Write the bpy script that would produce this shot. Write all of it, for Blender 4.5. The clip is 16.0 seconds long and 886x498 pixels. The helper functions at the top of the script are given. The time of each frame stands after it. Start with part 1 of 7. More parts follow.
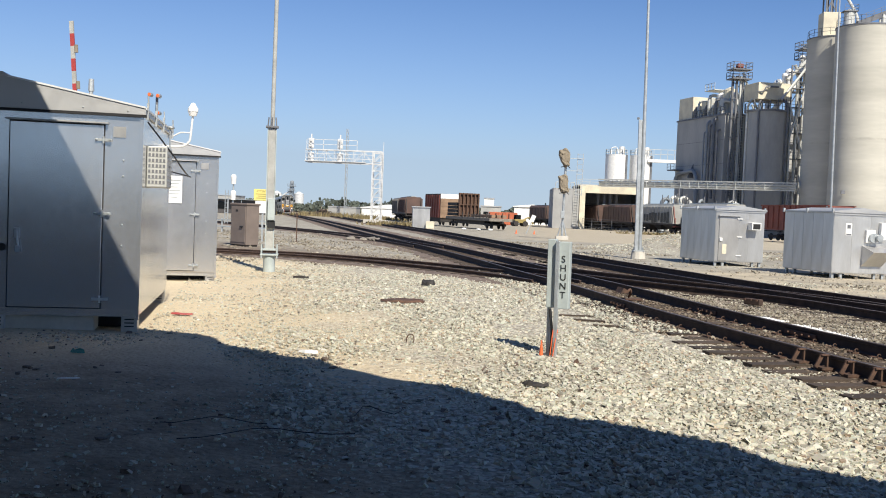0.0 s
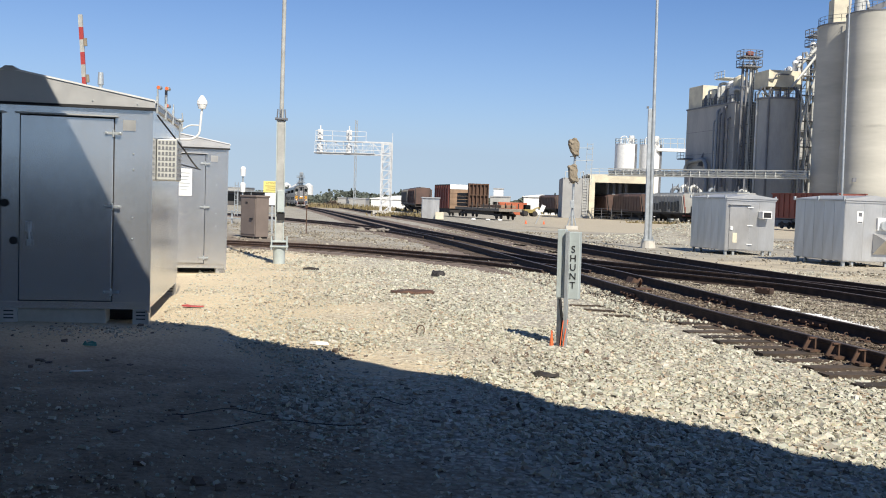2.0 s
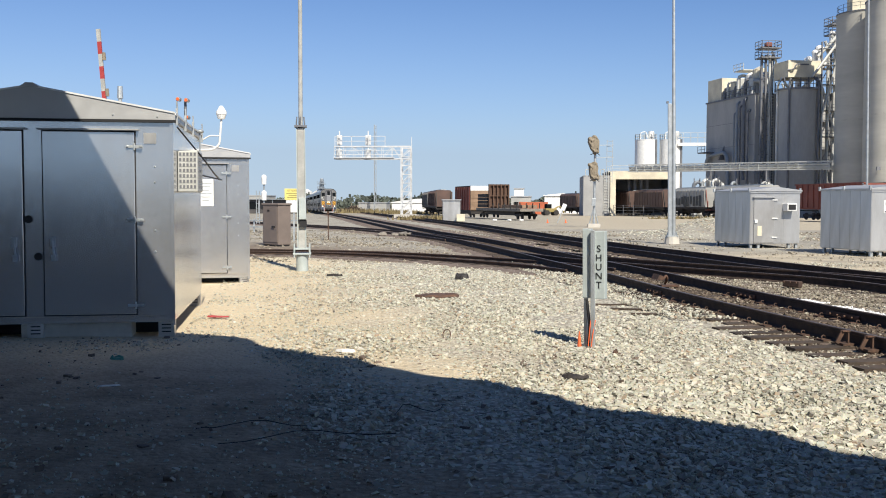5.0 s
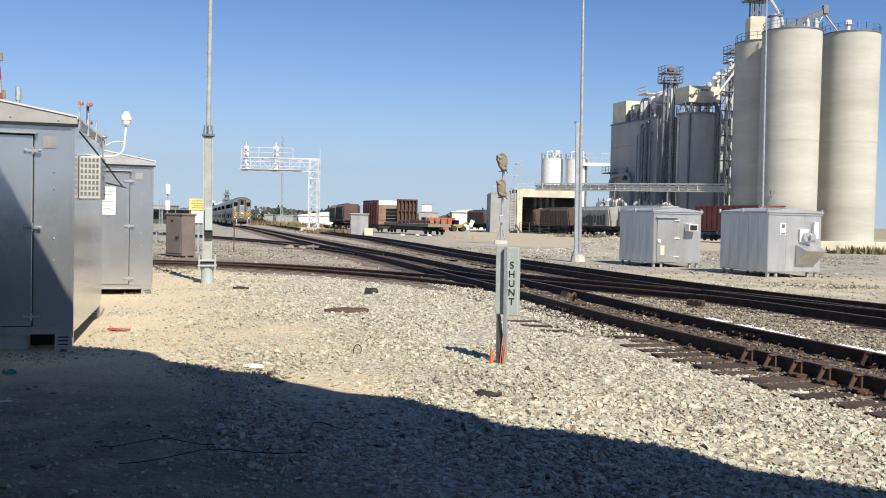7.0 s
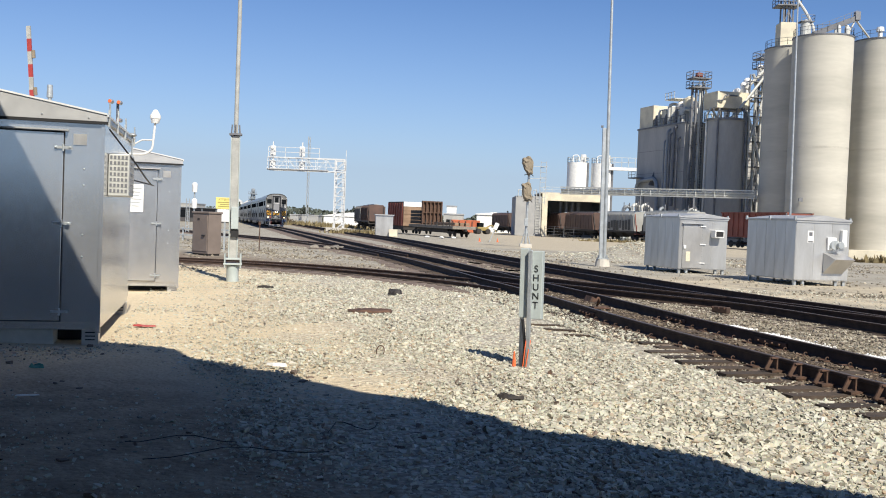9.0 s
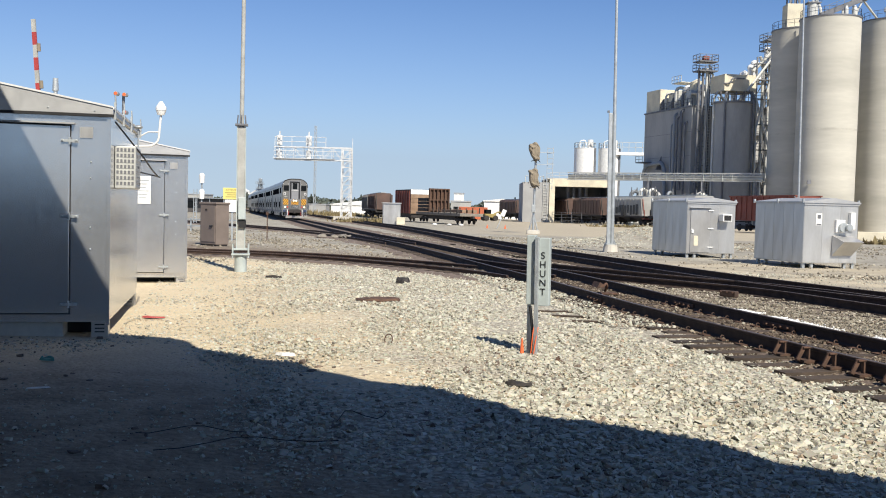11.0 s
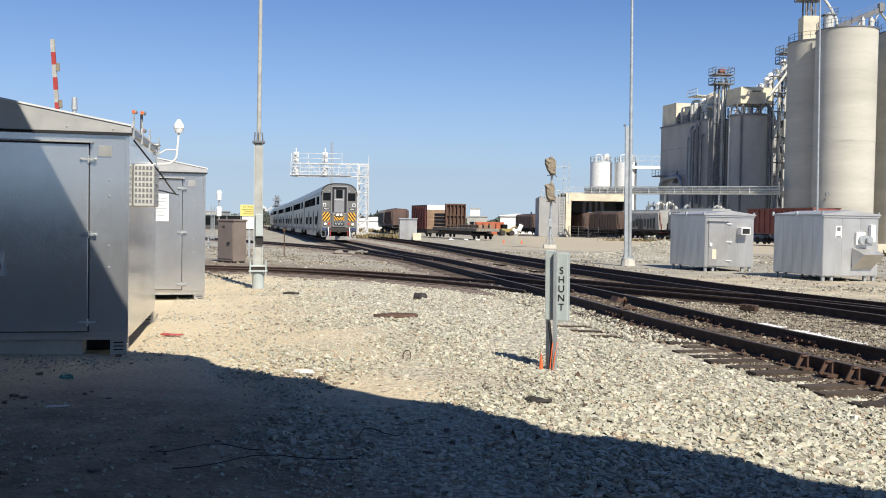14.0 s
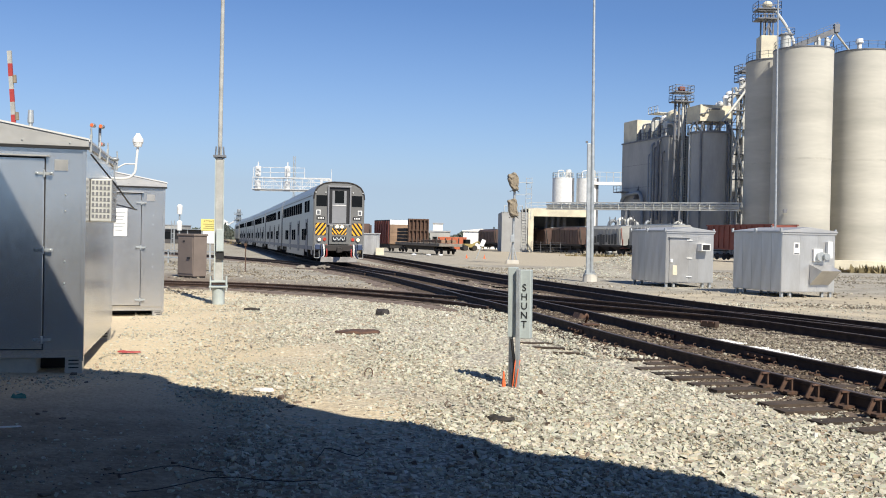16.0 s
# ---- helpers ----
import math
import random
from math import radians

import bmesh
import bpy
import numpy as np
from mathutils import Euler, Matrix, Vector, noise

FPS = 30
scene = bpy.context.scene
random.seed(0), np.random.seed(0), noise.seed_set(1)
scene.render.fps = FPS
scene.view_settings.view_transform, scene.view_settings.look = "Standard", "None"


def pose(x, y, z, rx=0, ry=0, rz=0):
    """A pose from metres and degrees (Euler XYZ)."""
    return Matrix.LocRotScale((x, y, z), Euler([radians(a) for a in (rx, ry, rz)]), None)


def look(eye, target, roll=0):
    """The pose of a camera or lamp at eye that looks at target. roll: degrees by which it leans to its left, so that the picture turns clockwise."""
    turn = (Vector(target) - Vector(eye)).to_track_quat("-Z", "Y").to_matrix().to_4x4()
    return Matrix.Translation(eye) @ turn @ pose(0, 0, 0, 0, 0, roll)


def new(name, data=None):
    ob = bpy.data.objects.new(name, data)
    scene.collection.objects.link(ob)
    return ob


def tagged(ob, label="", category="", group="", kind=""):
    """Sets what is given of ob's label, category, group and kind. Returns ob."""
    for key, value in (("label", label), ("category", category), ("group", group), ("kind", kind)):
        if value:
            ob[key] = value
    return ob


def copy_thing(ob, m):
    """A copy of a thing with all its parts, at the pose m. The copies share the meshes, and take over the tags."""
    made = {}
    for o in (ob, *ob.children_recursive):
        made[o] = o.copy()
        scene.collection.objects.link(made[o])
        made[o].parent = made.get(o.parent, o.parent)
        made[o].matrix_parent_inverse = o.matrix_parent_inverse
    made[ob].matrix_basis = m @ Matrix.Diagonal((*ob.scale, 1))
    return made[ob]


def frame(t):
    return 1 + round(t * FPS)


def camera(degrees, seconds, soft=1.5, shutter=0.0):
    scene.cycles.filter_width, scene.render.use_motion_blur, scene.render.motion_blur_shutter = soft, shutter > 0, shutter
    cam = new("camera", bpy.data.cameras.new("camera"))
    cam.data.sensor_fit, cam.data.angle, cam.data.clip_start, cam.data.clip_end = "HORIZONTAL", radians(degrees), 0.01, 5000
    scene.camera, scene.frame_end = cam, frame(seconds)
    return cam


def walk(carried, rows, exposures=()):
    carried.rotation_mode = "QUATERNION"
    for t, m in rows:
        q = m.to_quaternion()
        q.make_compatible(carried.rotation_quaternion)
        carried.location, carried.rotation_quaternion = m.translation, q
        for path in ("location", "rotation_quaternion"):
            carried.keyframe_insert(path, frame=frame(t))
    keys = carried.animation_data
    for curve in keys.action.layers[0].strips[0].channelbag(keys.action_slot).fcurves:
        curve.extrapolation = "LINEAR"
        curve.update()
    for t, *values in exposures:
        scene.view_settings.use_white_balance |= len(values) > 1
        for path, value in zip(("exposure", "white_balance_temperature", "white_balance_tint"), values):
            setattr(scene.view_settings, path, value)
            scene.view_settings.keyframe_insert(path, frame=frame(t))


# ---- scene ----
cam = camera(49.1, 16.0, soft=1.0)
PATH = [
    (0, (0.125, -0.263, 1.888), (-0.002, 1.731, 1.808), 2.3),
    (0.5, (0.131, -0.28, 1.895), (0.002, 1.715, 1.817), 2.4),
    (1, (0.124, -0.255, 1.892), (-0.002, 1.739, 1.804), 2.3),
    (1.5, (0.127, -0.267, 1.893), (-0.008, 1.726, 1.793), 2.0),
    (2, (0.125, -0.268, 1.893), (-0.021, 1.722, 1.793), 1.9),
    (2.5, (0.123, -0.275, 1.893), (-0.034, 1.717, 1.795), 2.2),
    (3, (0.111, -0.255, 1.895), (-0.048, 1.736, 1.792), 2.3),
    (5.3, (0.084, -0.159, 1.913), (-0.109, 1.829, 1.818), 0.0),
    (5.5, (0.071, -0.144, 1.915), (-0.143, 1.842, 1.832), 0.8),
    (6, (0.113, -0.089, 1.918), (-0.055, 1.902, 1.846), 2.4),
    (6.5, (0.064, -0.04, 1.911), (0.04, 1.959, 1.842), 1.3),
    (7, (-0.002, -0.033, 1.899), (-0.002, 1.966, 1.835), 1.3),
    (7.5, (-0.015, -0.056, 1.901), (-0.017, 1.944, 1.857), 2.2),
    (8, (-0.001, -0.046, 1.901), (0.001, 1.953, 1.867), 2.3),
    (8.5, (-0.007, -0.051, 1.902), (-0.028, 1.949, 1.858), 2.2),
    (9, (-0.005, -0.044, 1.901), (-0.055, 1.954, 1.84), 2.2),
    (11.5, (0.013, -0.06, 1.913), (-0.052, 1.937, 1.825), 1.4),
    (12, (0.012, -0.043, 1.908), (-0.042, 1.955, 1.832), 1.6),
    (12.5, (0.013, -0.046, 1.904), (-0.036, 1.952, 1.837), 1.3),
    (13, (0.013, -0.024, 1.909), (-0.061, 1.973, 1.838), 1.2),
    (13.5, (0.001, -0.017, 1.906), (-0.11, 1.979, 1.835), 0.8),
    (14, (-0.009, -0.018, 1.914), (-0.109, 1.979, 1.857), 1.0),
    (14.5, (-0.04, 0.01, 1.916), (-0.081, 2.009, 1.879), 0.9),
    (15, (-0.01, -0.002, 1.927), (-0.051, 1.997, 1.883), 1.5),
    (15.5, (0.008, 0.013, 1.939), (-0.032, 2.012, 1.897), 1.6),
    (16, (-0.009, 0.056, 1.939), (-0.033, 2.055, 1.914), 1.2),
]
EXPOSURES = [(0, 0.42), (14.6, 0.42), (15, 0.26), (15.4, 0.42), (16, 0.42)]
walk(cam, [(t, look(eye, target, roll)) for t, eye, target, roll in PATH], EXPOSURES)

# ---- world, sun ----
SUN_TO = Vector((0.457, -0.882, 1.0)).normalized()
SUN_EL, SUN_AZ = math.asin(SUN_TO.z), math.atan2(SUN_TO.x, SUN_TO.y)
world = bpy.data.worlds.new("sky")
scene.world = world
world.use_nodes = True
wn = world.node_tree.nodes
sky = wn.new("ShaderNodeTexSky")
sky.sky_type, sky.sun_disc = "NISHITA", False
sky.sun_elevation, sky.sun_rotation = SUN_EL, SUN_AZ
sky.air_density, sky.dust_density, sky.ozone_density = 0.9, 0.0, 5.0
wn["Background"].inputs["Strength"].default_value = 0.074
# a little haze evens the bright band along the horizon
tint = wn.new("ShaderNodeMix")
tint.data_type, tint.blend_type = "RGBA", "MULTIPLY"
tint.inputs[0].default_value = 1.0
tint.inputs[7].default_value = (0.83, 0.93, 1.11, 1)
split = wn.new("ShaderNodeSeparateColor")
amount = wn.new("ShaderNodeMapRange")
amount.inputs["From Min"].default_value, amount.inputs["From Max"].default_value = 1.8, 6.0
amount.inputs["To Max"].default_value = 0.85
haze = wn.new("ShaderNodeMix")
haze.data_type = "RGBA"
haze.inputs[7].default_value = (4.55, 5.8, 7.35, 1)
for a, b in ((sky.outputs[0], tint.inputs[6]), (sky.outputs[0], split.inputs[0]), (split.outputs[0], amount.inputs["Value"]), (amount.outputs[0], haze.inputs[0]), (tint.outputs[2], haze.inputs[6]), (haze.outputs[2], wn["Background"].inputs["Color"])):
    world.node_tree.links.new(a, b)
sun_data = bpy.data.lights.new("sun", "SUN")
sun_data.energy, sun_data.angle, sun_data.color = 5.0, radians(0.53), (1.0, 0.93, 0.80)
sun = new("sun", sun_data)
sun.matrix_world = look(SUN_TO * 80, (0, 0, 0))


# ---- materials ----
def mat(name, color, rough=0.6, metal=0.0, vary=0.25, scale=3.0, bump=0.0, bump_scale=40.0, second=None, per_piece=0.0,
        stretch=(1, 1, 1), spec=0.5, spread=(0.35, 0.65)):
    """Base colour broken by coarse and fine noise (second: the colour of stains), with relief."""
    m = bpy.data.materials.new(name)
    m.use_nodes = True
    nt = m.node_tree
    N, L = nt.nodes, nt.links
    b = N["Principled BSDF"]
    b.inputs["Metallic"].default_value = metal
    b.inputs["Specular IOR Level"].default_value = spec
    tc = N.new("ShaderNodeTexCoord")
    mp = N.new("ShaderNodeMapping")
    mp.inputs["Scale"].default_value = stretch
    L.new(tc.outputs["Object"], mp.inputs["Vector"])
    big, fine = N.new("ShaderNodeTexNoise"), N.new("ShaderNodeTexNoise")
    big.inputs["Scale"].default_value, big.inputs["Detail"].default_value = scale, 6
    fine.inputs["Scale"].default_value, fine.inputs["Detail"].default_value = scale * 11, 4
    for n in (big, fine):
        L.new(mp.outputs[0], n.inputs["Vector"])
    ramp = N.new("ShaderNodeMapRange")
    ramp.inputs["From Min"].default_value, ramp.inputs["From Max"].default_value = spread
    L.new(big.outputs["Fac"], ramp.inputs["Value"])
    mix = N.new("ShaderNodeMix")
    mix.data_type = "RGBA"
    dark = second or tuple(c * (1 - vary) for c in color)
    mix.inputs[6].default_value, mix.inputs[7].default_value = (*dark, 1), (*color, 1)
    L.new(ramp.outputs[0], mix.inputs[0])
    hsv = N.new("ShaderNodeHueSaturation")
    val = N.new("ShaderNodeMapRange")
    val.inputs["To Min"].default_value, val.inputs["To Max"].default_value = 1 - vary * 0.7, 1 + vary * 0.7
    L.new(fine.outputs["Fac"], val.inputs["Value"])
    last = val.outputs[0]
    if per_piece:
        info = N.new("ShaderNodeObjectInfo")
        pr = N.new("ShaderNodeMapRange")
        pr.inputs["To Min"].default_value, pr.inputs["To Max"].default_value = 1 - per_piece, 1 + per_piece
        L.new(info.outputs["Random"], pr.inputs["Value"])
        mul = N.new("ShaderNodeMath")
        mul.operation = "MULTIPLY"
        L.new(last, mul.inputs[0])
        L.new(pr.outputs[0], mul.inputs[1])
        last = mul.outputs[0]
    L.new(last, hsv.inputs["Value"])
    L.new(mix.outputs[2], hsv.inputs["Color"])
    L.new(hsv.outputs[0], b.inputs["Base Color"])
    rr = N.new("ShaderNodeMapRange")
    rr.inputs["To Min"].default_value, rr.inputs["To Max"].default_value = max(0.03, rough - min(0.12, rough * 0.3)), min(1, rough + min(0.12, rough * 0.3))
    L.new(fine.outputs["Fac"], rr.inputs["Value"])
    L.new(rr.outputs[0], b.inputs["Roughness"])
    if bump:
        bn, bp = N.new("ShaderNodeTexNoise"), N.new("ShaderNodeBump")
        bn.inputs["Scale"].default_value, bn.inputs["Detail"].default_value = bump_scale, 5
        bp.inputs["Strength"].default_value, bp.inputs["Distance"].default_value = bump, 0.02
        L.new(mp.outputs[0], bn.inputs["Vector"])
        L.new(bn.outputs["Fac"], bp.inputs["Height"])
        L.new(bp.outputs[0], b.inputs["Normal"])
    return m


def glow(name, color, strength):
    m = bpy.data.materials.new(name)
    m.use_nodes = True
    b = m.node_tree.nodes["Principled BSDF"]
    b.inputs["Base Color"].default_value = (*color, 1)
    b.inputs["Emission Color"].default_value = (*color, 1)
    b.inputs["Emission Strength"].default_value = strength
    return m


ALU = mat("brushed_aluminium", (0.72, 0.735, 0.76), 0.19, 0.8, 0.1, 1.4, 0.22, 1.1, stretch=(1, 1, 0.7))
ALU_WORN = mat("weathered_aluminium", (0.60, 0.595, 0.58), 0.36, 0.6, 0.10, 1.1, 0.6, 1.5, stretch=(1.2, 1.2, 0.5), second=(0.45, 0.44, 0.425))
ALU_PANEL = mat("streaked_aluminium_panel", (0.60, 0.60, 0.595), 0.34, 0.62, 0.12, 1.4, 0.5, 1.6, stretch=(1.6, 1.6, 0.4), second=(0.50, 0.495, 0.48), per_piece=0.06)
ALU_EDGE = mat("bright_aluminium_edge", (0.78, 0.78, 0.77), 0.45, 0.3, 0.1, 3.0)
GANTRY = mat("dulled_aluminium_paint", (0.68, 0.69, 0.69), 0.55, 0.1, 0.2, 2.0)
# blue-grey steel with the far elevator's haze put into its colour
HAZY_STEEL = mat("hazy_grey_steel_sheet", (0.30, 0.33, 0.36), 0.6, 0.3, 0.25, 0.3)
SHED_DARK = mat("dark_brown_shed_wall", (0.085, 0.08, 0.08), 0.8, 0.0, 0.3, 0.4)
ALU_ROOF = mat("roof_aluminium", (0.55, 0.55, 0.545), 0.45, 0.6, 0.09, 0.7)
GALV = mat("galvanised_steel", (0.50, 0.53, 0.54), 0.5, 0.6, 0.22, 4.0, 0.08, 60)
PAINT_GREY = mat("pale_grey_green_paint", (0.42, 0.47, 0.46), 0.5, 0.0, 0.15, 3.0)
MAST_WHITE = mat("off_white_mast_paint", (0.43, 0.43, 0.40), 0.55, 0.0, 0.25, 3.0, second=(0.31, 0.31, 0.29))
DARK = mat("dark_gap", (0.02, 0.02, 0.022), 0.8, 0.0, 0.3)
BLACK = mat("black_paint", (0.015, 0.015, 0.017), 0.5, 0.0, 0.2)
WHITE = mat("white_paint", (0.80, 0.80, 0.78), 0.5, 0.0, 0.12, 2.0)
CREAM = mat("cream_wall_paint", (0.72, 0.66, 0.50), 0.8, 0.0, 0.2, 0.5, second=(0.55, 0.50, 0.39))
CONCRETE = mat("pale_concrete", (0.55, 0.52, 0.46), 0.85, 0.0, 0.2, 1.2, 0.2, 20)
SILO = mat("silo_concrete", (0.525, 0.507, 0.446), 0.85, 0.0, 0.12, 0.2, 0.1, 6, stretch=(0.3, 0.3, 1.6), second=(0.40, 0.386, 0.34))
SILO_STAIN = mat("stained_silo_joint", (0.49, 0.47, 0.41), 0.9, 0.0, 0.3, 0.5, second=(0.40, 0.385, 0.34))
GREY_BLOCK = mat("grey_block_wall", (0.36, 0.36, 0.355), 0.85, 0.0, 0.15, 0.6)
PLANT_GREY = mat("grey_plant_cladding", (0.41, 0.405, 0.385), 0.8, 0.0, 0.2, 0.3, 0.1, 5, stretch=(1, 1, 0.3), second=(0.32, 0.32, 0.31))
PLANT_STEEL = mat("plant_steelwork", (0.20, 0.205, 0.22), 0.55, 0.4, 0.3, 0.8)
PIPE_PALE = mat("pale_pipework", (0.60, 0.60, 0.56), 0.5, 0.2, 0.2, 0.8)
RAIL = mat("rail_steel_side", (0.055, 0.035, 0.026), 0.85, 0.0, 0.5, 6.0, 0.2, 40)
RAIL_BROWN = mat("rusty_rail_side", (0.085, 0.052, 0.037), 0.75, 0.1, 0.4, 6.0, 0.2, 40)
RAIL_TOP = mat("worn_rail_head", (0.13, 0.098, 0.08), 0.42, 0.5, 0.3, 8.0, stretch=(1, 1, 1))
RUST = mat("rusty_steel", (0.135, 0.072, 0.045), 0.8, 0.1, 0.5, 8.0, 0.3, 60, second=(0.06, 0.037, 0.027))
TIE = mat("weathered_tie_timber", (0.068, 0.049, 0.036), 0.9, 0.0, 0.4, 5.0, 0.5, 30, per_piece=0.3, stretch=(1, 1, 1))
BROWN_CAB = mat("brown_cabinet_paint", (0.205, 0.165, 0.14), 0.5, 0.0, 0.15, 2.0)
YELLOW = mat("yellow_sign_paint", (0.72, 0.63, 0.20), 0.5, 0.0, 0.08)
RED = mat("faded_red_paint", (0.38, 0.05, 0.045), 0.5, 0.0, 0.15)
ORANGE = mat("orange_plastic", (0.80, 0.16, 0.05), 0.5, 0.0, 0.1)
BAG = mat("tan_canvas_cover", (0.27, 0.225, 0.165), 0.9, 0.0, 0.3, 4.0, 0.5, 12)
TRAIN_SIDE = mat("silver_grey_car_side", (0.31, 0.31, 0.30), 0.36, 0.45, 0.10, 0.6, stretch=(1, 0.3, 1))
TRAIN_FRONT = mat("grey_cab_face", (0.155, 0.155, 0.15), 0.5, 0.0, 0.1, 1.2)
TRAIN_ROOF = mat("grey_car_roof", (0.24, 0.245, 0.26), 0.55, 0.0, 0.15, 0.5)
TRAIN_BLUE = mat("dark_blue_car_stripe", (0.05, 0.07, 0.13), 0.4, 0.1, 0.1)
GLASS_DARK = mat("dark_window_glass", (0.012, 0.014, 0.016), 0.35, 0.0, 0.1, spec=0.0)
UNDER = mat("dark_underframe", (0.045, 0.04, 0.038), 0.75, 0.2, 0.3, 2.0)
WAGON_BROWN = mat("brown_hopper_paint", (0.12, 0.07, 0.055), 0.65, 0.0, 0.25, 0.8, second=(0.085, 0.052, 0.042))
WAGON_GREY = mat("grey_hopper_paint", (0.36, 0.36, 0.34), 0.65, 0.0, 0.2, 0.8)
RUBBLE = mat("dirty_broken_concrete", (0.27, 0.24, 0.20), 0.9, 0.0, 0.35, 5.0, 0.4, 20)
WAGON_DARK = mat("sooty_hopper_paint", (0.19, 0.182, 0.17), 0.7, 0.0, 0.25, 0.8)
WAGON_RED = mat("oxide_red_wagon_paint", (0.23, 0.066, 0.046), 0.65, 0.0, 0.25, 0.8)
LUMBER = mat("stacked_timber", (0.30, 0.20, 0.13), 0.85, 0.0, 0.3, 1.5, 0.3, 10)
HAZ_YELLOW = mat("hazard_amber_paint", (0.85, 0.42, 0.03), 0.45, 0.0, 0.05)
LAMP_ON = glow("lit_headlamp", (1.0, 0.72, 0.38), 3.0)
LAMP_RED = mat("red_marker_lens", (0.55, 0.06, 0.03), 0.3)
FOLIAGE = mat("hazy_tree_foliage", (0.10, 0.118, 0.095), 0.9, 0.0, 0.4, 0.6)
RUSTY_ORANGE = mat("faded_orange_paint", (0.48, 0.13, 0.06), 0.6, 0.0, 0.2, 1.0)
DULL_YELLOW = mat("dusty_yellow_paint", (0.33, 0.255, 0.09), 0.6, 0.0, 0.2, 1.0)
PLOUGH = mat("scuffed_plough_paint", (0.33, 0.315, 0.30), 0.6, 0.0, 0.35, 3.0)
BARK = mat("tree_bark", (0.12, 0.09, 0.07), 0.9, 0.0, 0.3)
DRYGRASS = mat("dry_weeds", (0.25, 0.20, 0.10), 0.95, 0.0, 0.4, 2.0)


def ground_material():
    """Pale crushed ballast, sandy patches, brown dirt and a grey road, by noise and by stretches of the yard."""
    m = bpy.data.materials.new("yard_ground")
    m.use_nodes = True
    nt = m.node_tree
    N, L = nt.nodes, nt.links
    b = N["Principled BSDF"]
    b.inputs["Roughness"].default_value = 0.95
    b.inputs["Specular IOR Level"].default_value = 0.2
    geo = N.new("ShaderNodeNewGeometry")
    sep = N.new("ShaderNodeSeparateXYZ")
    L.new(geo.outputs["Position"], sep.inputs[0])

    def noise_tex(scale, detail=6, rough=0.6):
        n = N.new("ShaderNodeTexNoise")
        n.inputs["Scale"].default_value, n.inputs["Detail"].default_value = scale, detail
        n.inputs["Roughness"].default_value = rough
        L.new(geo.outputs["Position"], n.inputs["Vector"])
        return n.outputs["Fac"]

    def math_node(op, a, c, clamp=False):
        n = N.new("ShaderNodeMath")
        n.operation, n.use_clamp = op, clamp
        for i, v in enumerate((a, c)):
            if isinstance(v, (int, float)):
                n.inputs[i].default_value = v
            else:
                L.new(v, n.inputs[i])
        return n.outputs[0]

    def step(v, lo, hi):
        n = N.new("ShaderNodeMapRange")
        n.inputs["From Min"].default_value, n.inputs["From Max"].default_value = lo, hi
        L.new(v, n.inputs["Value"])
        return n.outputs[0]

    def blend(fac, a, c):
        n = N.new("ShaderNodeMix")
        n.data_type = "RGBA"
        L.new(fac, n.inputs[0])
        for i, v in ((6, a), (7, c)):
            if isinstance(v, tuple):
                n.inputs[i].default_value = (*v, 1)
            else:
                L.new(v, n.inputs[i])
        return n.outputs[2]

    vor = N.new("ShaderNodeTexVoronoi")
    vor.inputs["Scale"].default_value = 16.0
    L.new(geo.outputs["Position"], vor.inputs["Vector"])
    sepc = N.new("ShaderNodeSeparateColor")
    L.new(vor.outputs["Color"], sepc.inputs[0])
    stone = blend(sepc.outputs[0], (0.42, 0.385, 0.31), (0.69, 0.645, 0.54))
    edge = step(vor.outputs["Distance"], 0.25, 0.75)
    stone = blend(edge, stone, (0.25, 0.225, 0.185))
    sand = blend(noise_tex(9.0), (0.50, 0.40, 0.265), (0.70, 0.59, 0.41))
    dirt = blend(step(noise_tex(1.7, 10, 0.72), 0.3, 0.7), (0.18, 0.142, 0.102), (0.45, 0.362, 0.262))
    # paler dirt close to the housings, darker dirt before them
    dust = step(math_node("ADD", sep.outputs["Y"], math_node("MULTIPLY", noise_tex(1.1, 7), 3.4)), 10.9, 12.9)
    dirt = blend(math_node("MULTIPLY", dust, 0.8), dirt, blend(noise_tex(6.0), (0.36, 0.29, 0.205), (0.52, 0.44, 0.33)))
    # sand lies along the cabinets and round the far housings
    wob = noise_tex(0.55, 5)
    diag = math_node("ADD", math_node("MULTIPLY", sep.outputs["X"], 0.9), math_node("MULTIPLY", sep.outputs["Y"], 0.28))
    sandy = step(math_node("ADD", diag, math_node("MULTIPLY", wob, 7.0)), 7.6, 4.8)
    sandy = math_node("MULTIPLY", sandy, step(sep.outputs["Y"], 8.4, 10.6))
    col = blend(math_node("MULTIPLY", sandy, 0.85), stone, sand)
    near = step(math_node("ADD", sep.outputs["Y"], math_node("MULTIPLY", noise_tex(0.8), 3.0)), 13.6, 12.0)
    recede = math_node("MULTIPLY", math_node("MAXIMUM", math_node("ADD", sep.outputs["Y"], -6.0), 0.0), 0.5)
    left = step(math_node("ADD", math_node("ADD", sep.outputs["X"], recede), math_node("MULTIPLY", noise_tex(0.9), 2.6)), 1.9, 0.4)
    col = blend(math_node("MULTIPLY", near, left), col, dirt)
    mid = step(sep.outputs["Y"], 36.0, 40.0)
    right = step(sep.outputs["X"], 4.0, 8.0)
    tan = blend(step(noise_tex(0.5, 8), 0.35, 0.65), (0.30, 0.27, 0.22), (0.52, 0.45, 0.33))
    col = blend(math_node("MULTIPLY", step(sep.outputs["Y"], 22.0, 26.0), right), col, tan)
    speck = N.new("ShaderNodeTexVoronoi")
    speck.inputs["Scale"].default_value = 5.0
    L.new(geo.outputs["Position"], speck.inputs["Vector"])
    sc = N.new("ShaderNodeSeparateColor")
    L.new(speck.outputs["Color"], sc.inputs[0])
